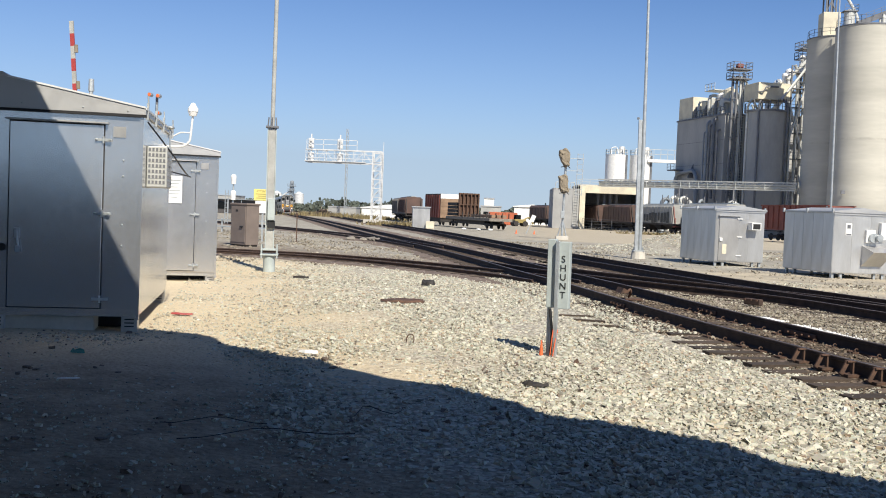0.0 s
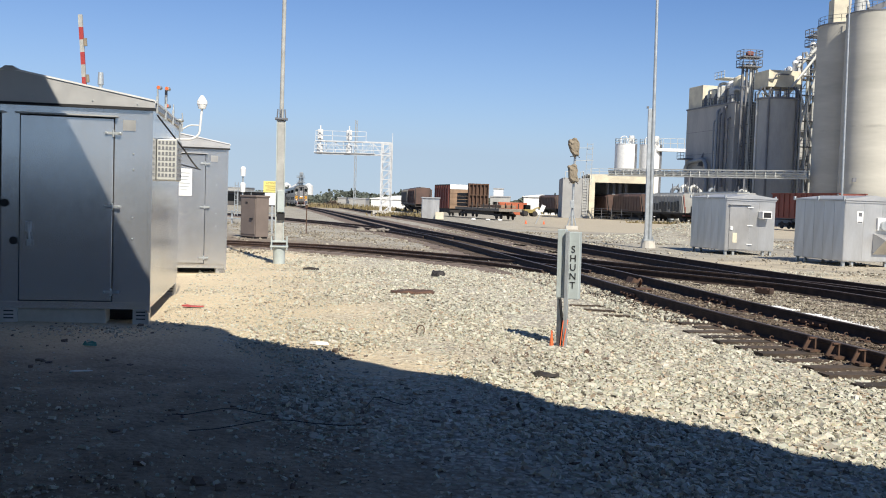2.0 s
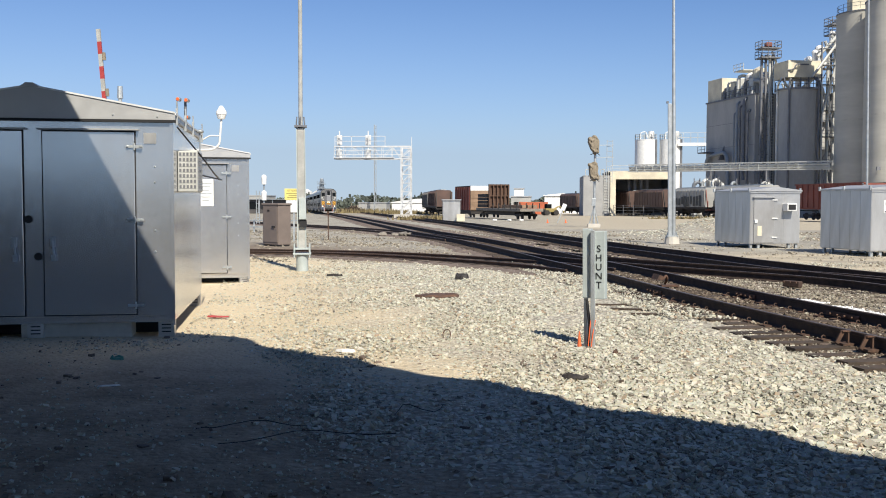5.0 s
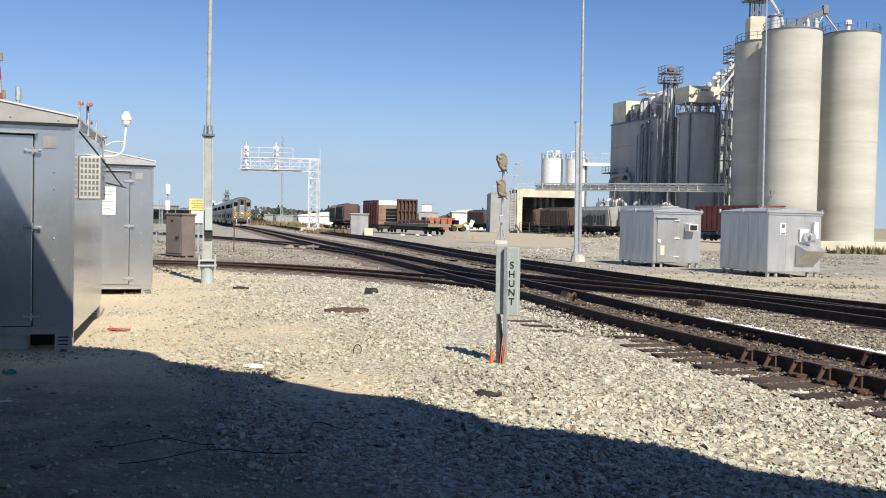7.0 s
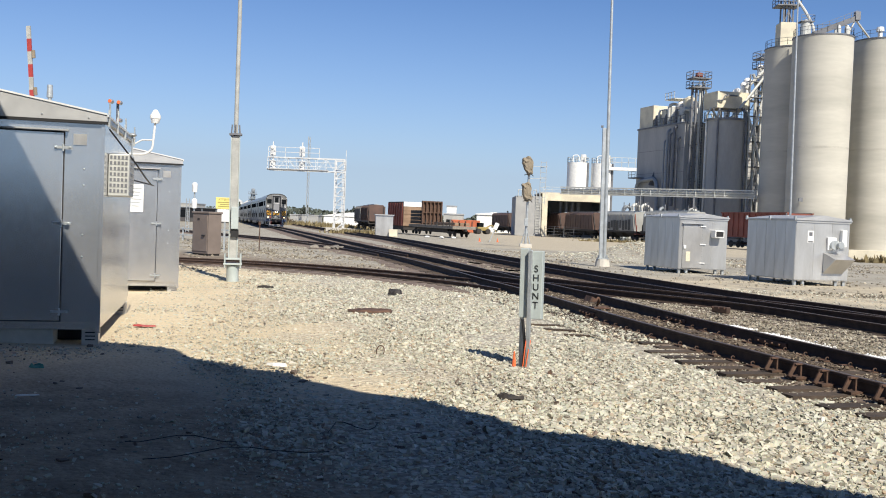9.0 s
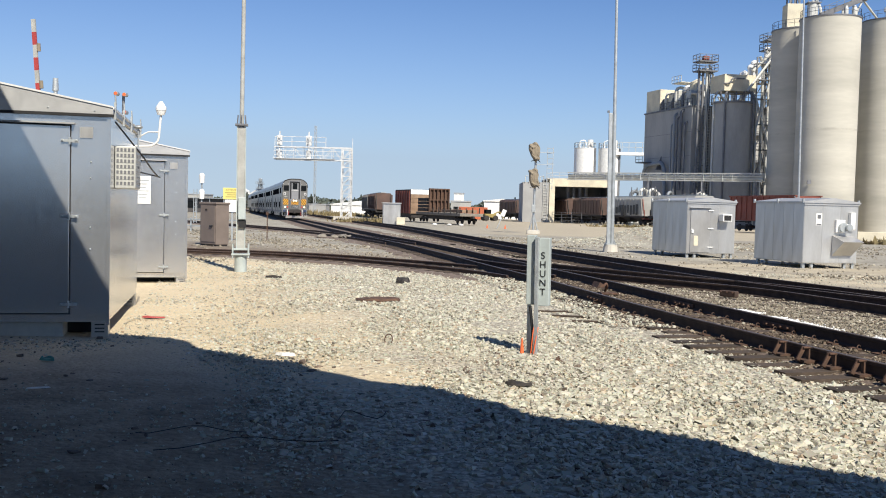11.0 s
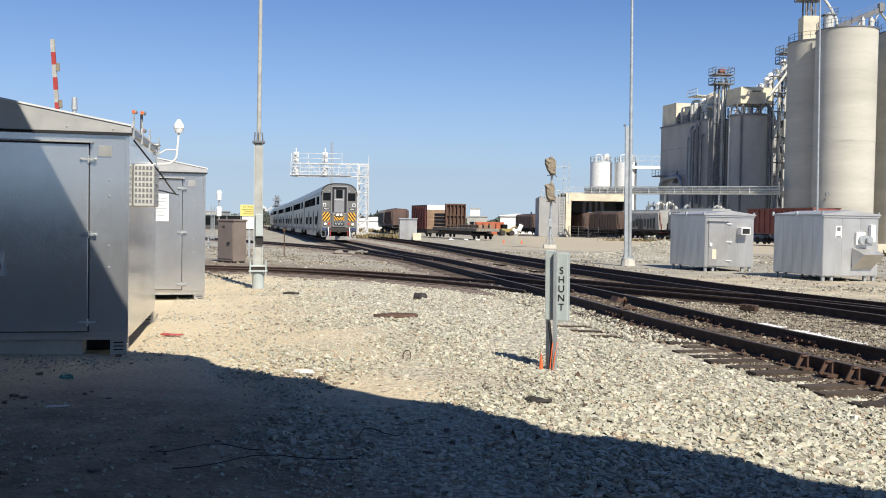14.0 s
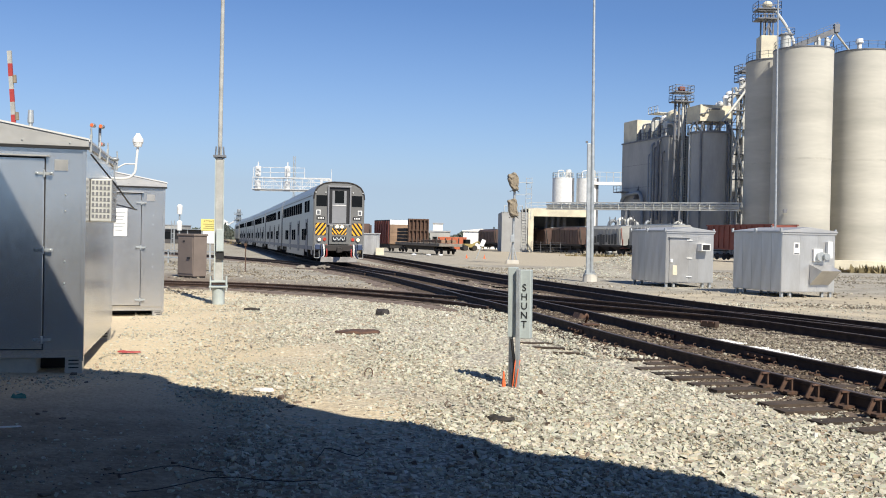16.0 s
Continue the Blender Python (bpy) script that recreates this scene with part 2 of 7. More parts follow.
    grey = blend(step(noise_tex(0.5, 8), 0.35, 0.65), (0.215, 0.197, 0.165), (0.355, 0.332, 0.28))
    grey = blend(math_node("MULTIPLY", sc.outputs[0], 0.5), grey, (0.44, 0.415, 0.355))
    grey = blend(step(noise_tex(0.9, 6), 0.58, 0.72), grey, (0.19, 0.155, 0.12))
    col = blend(mid, col, grey)
    road = blend(noise_tex(0.15), (0.385, 0.34, 0.262), (0.45, 0.395, 0.305))
    col = blend(math_node("MULTIPLY", step(sep.outputs["Y"], 70.0, 74.0), step(sep.outputs["X"], -4.0, 6.0)), col, road)
    # oily brown soil between the spur and the running track
    v = math_node("ADD", math_node("ADD", sep.outputs["Y"], math_node("MULTIPLY", sep.outputs["X"], 0.72)), math_node("MULTIPLY", noise_tex(0.7, 7), 3.0))
    oily = math_node("MULTIPLY", step(v, 28.0, 29.2), step(v, 38.5, 34.0))
    oily = math_node("MULTIPLY", oily, step(sep.outputs["X"], 7.0, 3.0))
    brown = blend(step(noise_tex(3.0, 8), 0.35, 0.65), (0.13, 0.098, 0.075), (0.25, 0.20, 0.155))
    col = blend(math_node("MULTIPLY", oily, 0.85), col, brown)
    dry = blend(noise_tex(0.1), (0.26, 0.23, 0.16), (0.36, 0.31, 0.22))
    col = blend(step(sep.outputs["Y"], 170.0, 260.0), col, dry)
    grain = N.new("ShaderNodeHueSaturation")
    vv = N.new("ShaderNodeMapRange")
    vv.inputs["To Min"].default_value, vv.inputs["To Max"].default_value = 0.65, 1.35
    L.new(noise_tex(38.0, 4), vv.inputs["Value"])
    L.new(vv.outputs[0], grain.inputs["Value"])
    L.new(col, grain.inputs["Color"])
    L.new(grain.outputs[0], b.inputs["Base Color"])
    bp = N.new("ShaderNodeBump")
    bp.inputs["Strength"].default_value, bp.inputs["Distance"].default_value = 0.9, 0.035
    L.new(math_node("ADD", noise_tex(14.0, 6), math_node("MULTIPLY", vor.outputs["Distance"], -0.7)), bp.inputs["Height"])
    L.new(bp.outputs[0], b.inputs["Normal"])
    return m


GROUND = ground_material()
BED = mat("oily_brown_ballast", (0.195, 0.15, 0.117), 0.95, 0.0, 0.45, 2.2, 0.9, 22, second=(0.115, 0.085, 0.068))


def stone_material(name, stops):
    m = bpy.data.materials.new(name)
    m.use_nodes = True
    N, L = m.node_tree.nodes, m.node_tree.links
    b = N["Principled BSDF"]
    b.inputs["Roughness"].default_value = 0.92
    geo, ramp = N.new("ShaderNodeNewGeometry"), N.new("ShaderNodeValToRGB")
    L.new(geo.outputs["Random Per Island"], ramp.inputs[0])
    e = ramp.color_ramp.elements
    e[0].position, e[0].color = stops[0][0], (*stops[0][1], 1)
    e[1].position, e[1].color = stops[-1][0], (*stops[-1][1], 1)
    for p, c in stops[1:-1]:
        e.new(p).color = (*c, 1)
    n, mx = N.new("ShaderNodeTexNoise"), N.new("ShaderNodeMix")
    n.inputs["Scale"].default_value = 60
    L.new(geo.outputs["Position"], n.inputs["Vector"])
    mx.data_type, mx.blend_type = "RGBA", "MULTIPLY"
    mx.inputs[0].default_value = 0.35
    L.new(ramp.outputs[0], mx.inputs[6])
    L.new(n.outputs["Color"], mx.inputs[7])
    L.new(mx.outputs[2], b.inputs["Base Color"])
    return m


STONE = stone_material("crushed_ballast_stone", [(0.0, (0.22, 0.20, 0.165)), (0.13, (0.41, 0.39, 0.315)), (0.4, (0.53, 0.51, 0.42)), (0.55, (0.52, 0.53, 0.44)), (0.75, (0.67, 0.635, 0.52)), (0.88, (0.59, 0.53, 0.40)), (0.95, (0.38, 0.285, 0.20)), (1.0, (0.75, 0.73, 0.64))])
STONE_BROWN = stone_material("oil_stained_ballast_stone", [(0.0, (0.06, 0.043, 0.031)), (0.4, (0.125, 0.094, 0.067)), (0.75, (0.20, 0.155, 0.113)), (0.93, (0.30, 0.25, 0.19)), (1.0, (0.44, 0.40, 0.32))])
STONE_GREY = stone_material("dull_gravel_stone", [(0.0, (0.15, 0.125, 0.092)), (0.5, (0.31, 0.27, 0.205)), (0.9, (0.43, 0.385, 0.30)), (1.0, (0.56, 0.52, 0.43))])


# ---- mesh helpers ----
def box(bm, x, y, z, sx, sy, sz, m=None, bevel=0.0):
    """A box with its centre at x, y, z."""
    mm = Matrix.Translation((x, y, z)) @ Matrix.Diagonal((sx, sy, sz, 1))
    r = bmesh.ops.create_cube(bm, size=1, matrix=(m @ mm) if m else mm)
    if bevel:
        vs = set(r["verts"])
        bmesh.ops.bevel(bm, geom=[e for e in bm.edges if e.verts[0] in vs and e.verts[1] in vs], offset=bevel, segments=2, affect="EDGES", profile=0.5)
    return bm


def bar(bm, a, b, w, h=None):
    """A square bar from a to b."""
    a, b = Vector(a), Vector(b)
    d = b - a
    m = Matrix.Translation((a + b) / 2) @ d.to_track_quat("Z", "Y").to_matrix().to_4x4() @ Matrix.Diagonal((w, h or w, d.length, 1))
    bmesh.ops.create_cube(bm, size=1, matrix=m)
    return bm


def rod(bm, a, b, r, r2=None, seg=10):
    a, b = Vector(a), Vector(b)
    d = b - a
    m = Matrix.Translation((a + b) / 2) @ d.to_track_quat("Z", "Y").to_matrix().to_4x4()
    bmesh.ops.create_cone(bm, cap_ends=True, segments=seg, radius1=r, radius2=r if r2 is None else r2, depth=d.length, matrix=m)
    return bm


def pipe(bm, pts, r, seg=8):
    """A bent pipe along pts, with its bends rounded."""
    P = [Vector(p) for p in pts]
    line = [P[0]]
    for p, q, s in zip(P, P[1:], P[2:]):
        b = min(r * 3, (q - p).length * 0.4, (s - q).length * 0.4)
        u, v = q + (p - q).normalized() * b, q + (s - q).normalized() * b
        line += [u, (u + v) * 0.25 + q * 0.5, v]
    line.append(P[-1])
    rings = []
    side = None
    for k, p in enumerate(line):
        d = (line[min(k + 1, len(line) - 1)] - line[max(k - 1, 0)]).normalized()
        side = d.orthogonal().normalized() if side is None else (side - d * side.dot(d)).normalized()
        up = d.cross(side)
        rings.append([bm.verts.new(p + side * (r * math.cos(a)) + up * (r * math.sin(a))) for a in (6.28319 * i / seg for i in range(seg))])
    for g, h in zip(rings, rings[1:]):
        for i in range(seg):
            bm.faces.new((g[i], g[(i + 1) % seg], h[(i + 1) % seg], h[i]))
    bm.faces.new(list(reversed(rings[0])))
    bm.faces.new(rings[-1])
    return bm


def ball(bm, x, y, z, r, sz=1.0, sub=2):
    bmesh.ops.create_icosphere(bm, subdivisions=sub, radius=r, matrix=Matrix.Translation((x, y, z)) @ Matrix.Diagonal((1, 1, sz, 1)))
    return bm


def prism(bm, outline, y0, y1, m=None):
    """An outline in x, z pushed out from y0 to y1."""
    m = m or Matrix.Identity(4)
    a = [bm.verts.new(m @ Vector((x, y0, z))) for x, z in outline]
    b = [bm.verts.new(m @ Vector((x, y1, z))) for x, z in outline]
    n = len(outline)
    bm.faces.new(a)
    bm.faces.new(list(reversed(b)))
    for i in range(n):
        bm.faces.new((a[i], b[i], b[(i + 1) % n], a[(i + 1) % n]))
    bmesh.ops.recalc_face_normals(bm, faces=bm.faces)
    return bm


def mesh_of(name, bm, material, smooth=False):
    me = bpy.data.meshes.new(name)
    bm.to_mesh(me)
    bm.free()
    me.materials.append(material)
    if smooth:
        me.shade_smooth()
    return me


def part(name, bm, material, parent, label="", smooth=False):
    ob = new(name, mesh_of(name, bm, material, smooth))
    ob.parent = parent
    if label:
        ob["label"] = label
    return ob


def share(name, me, parent, m=None, label=""):
    """One more object on a mesh that is there already."""
    ob = new(name, me)
    ob.parent = parent
    if m:
        ob.matrix_basis = m
    if label:
        ob["label"] = label
    return ob


def thing(name, m, label, category, group="", kind=""):
    ob = new(name)
    ob.matrix_basis = m
    return tagged(ob, label, category, group, kind)


B = bmesh.new


def down(y):
    """The yard falls away slightly beyond sixty metres."""
    return -0.0045 * min(max(0.0, y - 60.0), 260.0)


# ---- ground ----
def make_ground():
    xs = np.concatenate([-np.geomspace(1800, 42, 26), np.linspace(-40, 40, 241), np.geomspace(42, 1800, 26)])
    ys = np.concatenate([-np.geomspace(300, 22, 8), np.linspace(-20, 62, 247), np.geomspace(63, 3600, 60)])
    X, Y = np.meshgrid(xs, ys)
    Z = -0.0045 * np.clip(Y - 60, 0, 260)
    rng = np.random.RandomState(4)
    near = np.clip((70 - np.abs(Y)) / 20, 0, 1)
    for k in range(14):
        a, f, p = rng.rand() * 6.28, 0.5 + rng.rand() * 2.2, rng.rand() * 6.28
        Z = Z + near * 0.0032 * np.sin((X * math.cos(a) + Y * math.sin(a)) * f + p)
    Z = Z - 0.02
    # heap of gravel beside the far mast
    Z = Z + 1.0 * np.exp(-(((X - 10.2) / 2.4) ** 2 + ((Y - 58) / 4.0) ** 2))
    n = len(xs)
    idx = np.arange(len(ys) * n).reshape(len(ys), n)
    q = np.stack([idx[:-1, :-1], idx[:-1, 1:], idx[1:, 1:], idx[1:, :-1]], -1).reshape(-1, 4)
    me = bpy.data.meshes.new("ground")
    me.from_pydata(np.stack([X, Y, Z], -1).reshape(-1, 3).tolist(), [], q.tolist())
    me.materials.append(GROUND)
    me.shade_smooth()
    tagged(new("ground", me), "pale gravel and sandy dirt of the rail yard", "ground", kind="structure")


make_ground()


# ---- tracks ----
def smooth_path(pts, step=0.5):
    """A Catmull-Rom line through pts, sampled at even steps; returns points and headings."""
    P = [np.array(p, float) for p in pts]
    P = [2 * P[0] - P[1]] + P + [2 * P[-1] - P[-2]]
    out = []
    for a, b, c, d in zip(P, P[1:], P[2:], P[3:]):
        n = max(2, int(np.linalg.norm(c - b) / 0.4))
        for i in range(n):
            t = i / n
            out.append(0.5 * ((2 * b) + (c - a) * t + (2 * a - 5 * b + 4 * c - d) * t * t + (3 * b - a - 3 * c + d) * t ** 3))
    out.append(P[-2])
    out = np.array(out)
    s = np.concatenate([[0], np.cumsum(np.linalg.norm(np.diff(out, axis=0), axis=1))])
    k = np.arange(0, s[-1], step)
    xy = np.stack([np.interp(k, s, out[:, 0]), np.interp(k, s, out[:, 1])], -1)
    d = np.gradient(xy, axis=0)
    d /= np.linalg.norm(d, axis=1)[:, None]
    return xy, d


GAUGE, HEAD = 1.5, 0.17
PROFILE = [(-0.07, 0.0), (0.07, 0.0), (0.07, 0.012), (0.012, 0.035), (0.012, 0.125), (0.036, 0.135), (0.036, 0.163), (0.028, 0.17), (-0.028, 0.17), (-0.036, 0.163), (-0.036, 0.135), (-0.012, 0.125), (-0.012, 0.035), (-0.07, 0.012)]


def sweep(xy, d, profile, off, z0, z_scale=1.0):
    n, k = len(xy), len(profile)
    nr = np.stack([d[:, 1], -d[:, 0]], -1)
    zz = np.array([down(y) for y in xy[:, 1]]) + z0
    V = np.zeros((n, k, 3))
    for j, (u, v) in enumerate(profile):
        V[:, j, :2] = xy + nr * (off + u)
        V[:, j, 2] = zz + v * z_scale
    F = []
    for i in range(n - 1):
        for j in range(k):
            F.append((i * k + j, (i + 1) * k + j, (i + 1) * k + (j + 1) % k, i * k + (j + 1) % k))
    F.append(tuple(range(k)))
    F.append(tuple(reversed(range((n - 1) * k, n * k))))
    return V.reshape(-1, 3), F


def rail_mesh(xy, d, off, sunk=False):
    V, F = sweep(xy, d, PROFILE, off, 0.022 if not sunk else -0.02, 1.15 if not sunk else 0.85)
    me = bpy.data.meshes.new("rail")
    me.from_pydata(V.tolist(), [], F)
    me.materials.append(RAIL if not sunk else RAIL_BROWN)
    me.materials.append(RAIL_TOP)
    k = len(PROFILE)
    for i, p in enumerate(me.polygons):
        if i % k == 7 and i < len(F) - 2:
            p.material_index = 1
    return me


TRACK_M = [(19, -22), (13.2, -9), (10.6, -3), (8.45, 3), (6.75, 8), (5.72, 10.9), (5.22, 12.5), (4.68, 14.4), (4.22, 16), (3.62, 18.4), (2.90, 21.7), (2.33, 24.2), (1.1, 29), (-0.4, 35.3), (-3.0, 45.0), (-6.75, 57.5), (-11.8, 77.3), (-16.7, 96.7), (-21.6, 116), (-29.9, 148.3), (-36.7, 174.1), (-42.4, 195), (-51, 228), (-61.3, 266), (-80, 335), (-140, 540)]
TRACK_N = [(22, 6), (17, 11.5), (13.2, 15.8), (11.2, 18.1), (9.6, 20.4), (8.3, 22.8), (7.2, 25.5), (6.2, 28.6), (5.2, 32.2), (3.7, 37.4), (2.0, 44), (-0.1, 53), (-2.4, 64), (-6.0, 82), (-11.6, 105), (-20, 140), (-29, 178), (-37.5, 215), (-51, 268), (-70, 338), (-130, 545)]
TRACK_L = [(-60, 41), (-30, 37.4), (-16, 35.6), (-10.3, 34.9), (-7.2, 34.4), (-5, 33.3), (-3, 31.8), (-1, 29.9), (0.6, 27.9), (1.7, 25.9)]
TRACK_P = [(0.0, 33.6), (1.7, 30.0), (3.6, 27.3), (5.2, 25.3), (6.6, 23.7), (7.5, 22.2), (8.2, 20.3), (8.9, 18.4), (9.8, 16.2), (11.5, 12.5), (15, 6)]
TRACK_S = [(-75, 146), (-46, 114), (-33, 98), (-22, 82), (-14, 69), (-9.4, 60.2), (-5.7, 52), (-3.4, 46.2)]


def make_track(name, pts, label, step, spare=False, sunk=False, right=1.0):
    xy, d = smooth_path(pts, step)
    t = thing(name, Matrix.Identity(4), label, "railway track", "tracks of the yard", "structure")
    for off in (-GAUGE / 2, GAUGE / 2):
        share("rail", rail_mesh(xy, d, off, sunk), t)
    V, F = sweep(xy, d, [(-1.3, -0.06), (-1.0, 0.0), (right, 0.0), (right + 0.3, -0.06)], 0, 0.006 if not spare else 0.010)
    nr = np.repeat(np.stack([d[:, 1], -d[:, 0]], -1), 4, axis=0)
    wide = np.repeat(np.clip((xy[:, 1] - 15) / 12, 0, 1) * 0.8, 4) * np.tile([-1, -1, 1, 1], len(xy))
    V[:, :2] += nr * (wide * (1 + 0.35 * np.sin(V[:, 1] * 1.7) * np.sin(V[:, 1] * 0.53 + 1)))[:, None]
    me = bpy.data.meshes.new("track_bed")
    me.from_pydata(V.tolist(), [], F)
    me.materials.append(BED)
    share("track_bed", me, t)
    return t, xy, d


track_m, M_XY, M_D = make_track("railway_track", TRACK_M, "curved dark steel rails on weathered timber ties", 0.5, right=2.1)
track_n, N_XY, N_D = make_track("railway_track", TRACK_N, "dark steel rails beside the loading yard", 0.5)
track_l, L_XY, L_D = make_track("railway_track", TRACK_L, "spur of dark rails half sunk in dirt", 0.5, spare=True, sunk=True)
track_p, P_XY, P_D = make_track("railway_track", TRACK_P, "crossover of dark rails between two tracks", 0.5, spare=True, right=1.5)
track_s, S_XY, S_D = make_track("railway_track", TRACK_S, "side track of dark rails in grey gravel", 0.8, spare=True, sunk=True)


# ---- aluminium signal housings beside the platform ----
def bungalow(m, label, footed=True):
    """x to the right along the front, y backwards, origin at the front right corner on the ground."""
    W, D, Z0, H = 3.8, 4.4, 0.16, 3.06
    t = thing("signal_housing", m, label, "signal housing", "aluminium signal housings")
    bm = B()
    box(bm, -W / 2, D / 2, (Z0 + H) / 2 + 0.06, W, D, H - Z0 - 0.12, bevel=0.012)
    part("body", bm, ALU, t)
    bm = B()
    prism(bm, [(-W - 0.04, H), (0.04, H), (0.04, H + 0.09), (-W / 2, H + 0.44), (-W - 0.04, H + 0.09)], -0.05, D + 0.05)
    part("roof", bm, ALU_ROOF, t)
    bm = B()
    prism(bm, [(-W / 2 - 0.13, H + 0.425), (-W / 2 + 0.13, H + 0.425), (-W / 2 + 0.05, H + 0.485), (-W / 2 - 0.05, H + 0.485)], -0.08, D + 0.08)
    part("ridge_cap", bm, ALU_ROOF, t)
    bm = B()
    box(bm, -W / 2, -0.03, H - 0.02, W + 0.1, 0.05, 0.035)
    part("drip_edge", bm, DARK, t)
    bm = B()
    box(bm, -W / 2, D / 2, 0.25, W - 0.03, D - 0.06, 0.12)
    part("floor_frame", bm, ALU, t)
    # black box added under the floor to block light and darken the gap
    bm = B()
    box(bm, -W / 2, D / 2 + 0.15, 0.09, W - 0.5, D - 0.7, 0.2)
    part("crawl_space", bm, DARK, t)
    for a, b in (((-W - 0.04, H + 0.1), (-W / 2, H + 0.45)), ((-W / 2, H + 0.45), (0.04, H + 0.1))):
        part("gable_trim", bar(B(), (a[0], -0.055, a[1]), (b[0], -0.055, b[1]), 0.02, 0.024), ALU_EDGE, t)
    part("eave_trim", box(B(), 0.045, D / 2, H + 0.085, 0.02, D + 0.1, 0.03), ALU_EDGE, t)
    for x in (-0.12, -1.9, -3.6):
        for y in (0.15, D - 0.15):
            bm = B()
            box(bm, x, y, 0.07, 0.22, 0.22, 0.24)
            ft = part("skid_foot", bm, ALU_WORN, t)
            for k in range(3):
                part("foot_slot", box(B(), x, y - 0.111, 0.05 + 0.05 * k, 0.13, 0.008, 0.016), DARK, ft)
    for x, w in ((-1.36, 1.5), (-3.0, 0.9)) if footed else ():
        part("footing", box(B(), x, 0.4, 0.03, w, 0.6, 0.3, bevel=0.015), CONCRETE, t)
    for x0, x1 in ((-1.75, -0.52), (-3.25, -2.02)):
        bm = B()
        box(bm, (x0 + x1) / 2, -0.006, 1.6, x1 - x0 + 0.03, 0.02, 2.6)
        fr = part("door_gap", bm, DARK, t)
        bm = B()
        box(bm, (x0 + x1) / 2, -0.02, 1.6, x1 - x0, 0.03, 2.57, bevel=0.008)
        dr = part("door", bm, ALU, t)
        bm = B()
        box(bm, (x0 + x1) / 2, -0.05, 2.915, x1 - x0 + 0.12, 0.08, 0.02)
        part("drip_cap", bm, ALU_ROOF, dr)
        hinge_x = x1 if x1 > -1 else x0
        for z in (0.44, 1.65, 2.68):
            bm = B()
            box(bm, hinge_x, -0.05, z, 0.22, 0.02, 0.035)
            rod(bm, (hinge_x, -0.05, z - 0.05), (hinge_x, -0.05, z + 0.05), 0.014, seg=8)
            for dx in (-0.09, 0.09):
                ball(bm, hinge_x + dx, -0.065, z, 0.02, sub=1)
            part("hinge", bm, GALV, dr)
        hx = x0 + 0.12 if x1 > -1 else x1 - 0.12
        bm = B()
        box(bm, hx, -0.05, 1.34, 0.07, 0.04, 0.14, bevel=0.006)
        rod(bm, (hx, -0.08, 1.36), (hx + 0.03, -0.09, 1.14), 0.016, seg=8)
        box(bm, hx + 0.02, -0.09, 1.12, 0.06, 0.035, 0.09, bevel=0.006)
        part("handle", bm, GALV, dr)
    for x, z in ((-1.95, 1.66), (-1.83, 1.14)):
        bm = B()
        rod(bm, (x, 0, z), (x, -0.03, z), 0.055, seg=16)
        part("vent_plug", bm, BLACK, t)
    rivet = mesh_of("rivet", ball(B(), 0, 0, 0, 0.014, sub=1), GALV)
    for x, z in ((-0.25, 2.4), (-0.25, 2.18), (-0.25, 1.5), (-0.25, 1.2), (-0.8, 3.12), (-1.6, 3.14), (-0.2, 3.1), (-2.6, 3.14)):
        share("rivet", rivet, t, pose(x, -0.004 if z < 3 else -0.052, z))
    bm = B()
    box(bm, -0.31, -0.008, 2.8, 0.17, 0.012, 0.15)
    part("rating_plate", bm, ALU_WORN, t)
    # corner angles
    for x in (-0.012, -W + 0.012):
        bm = B()
        box(bm, x, -0.01, 1.6, 0.05, 0.03, H - Z0)
        part("corner_angle", bm, ALU, t)
    return t


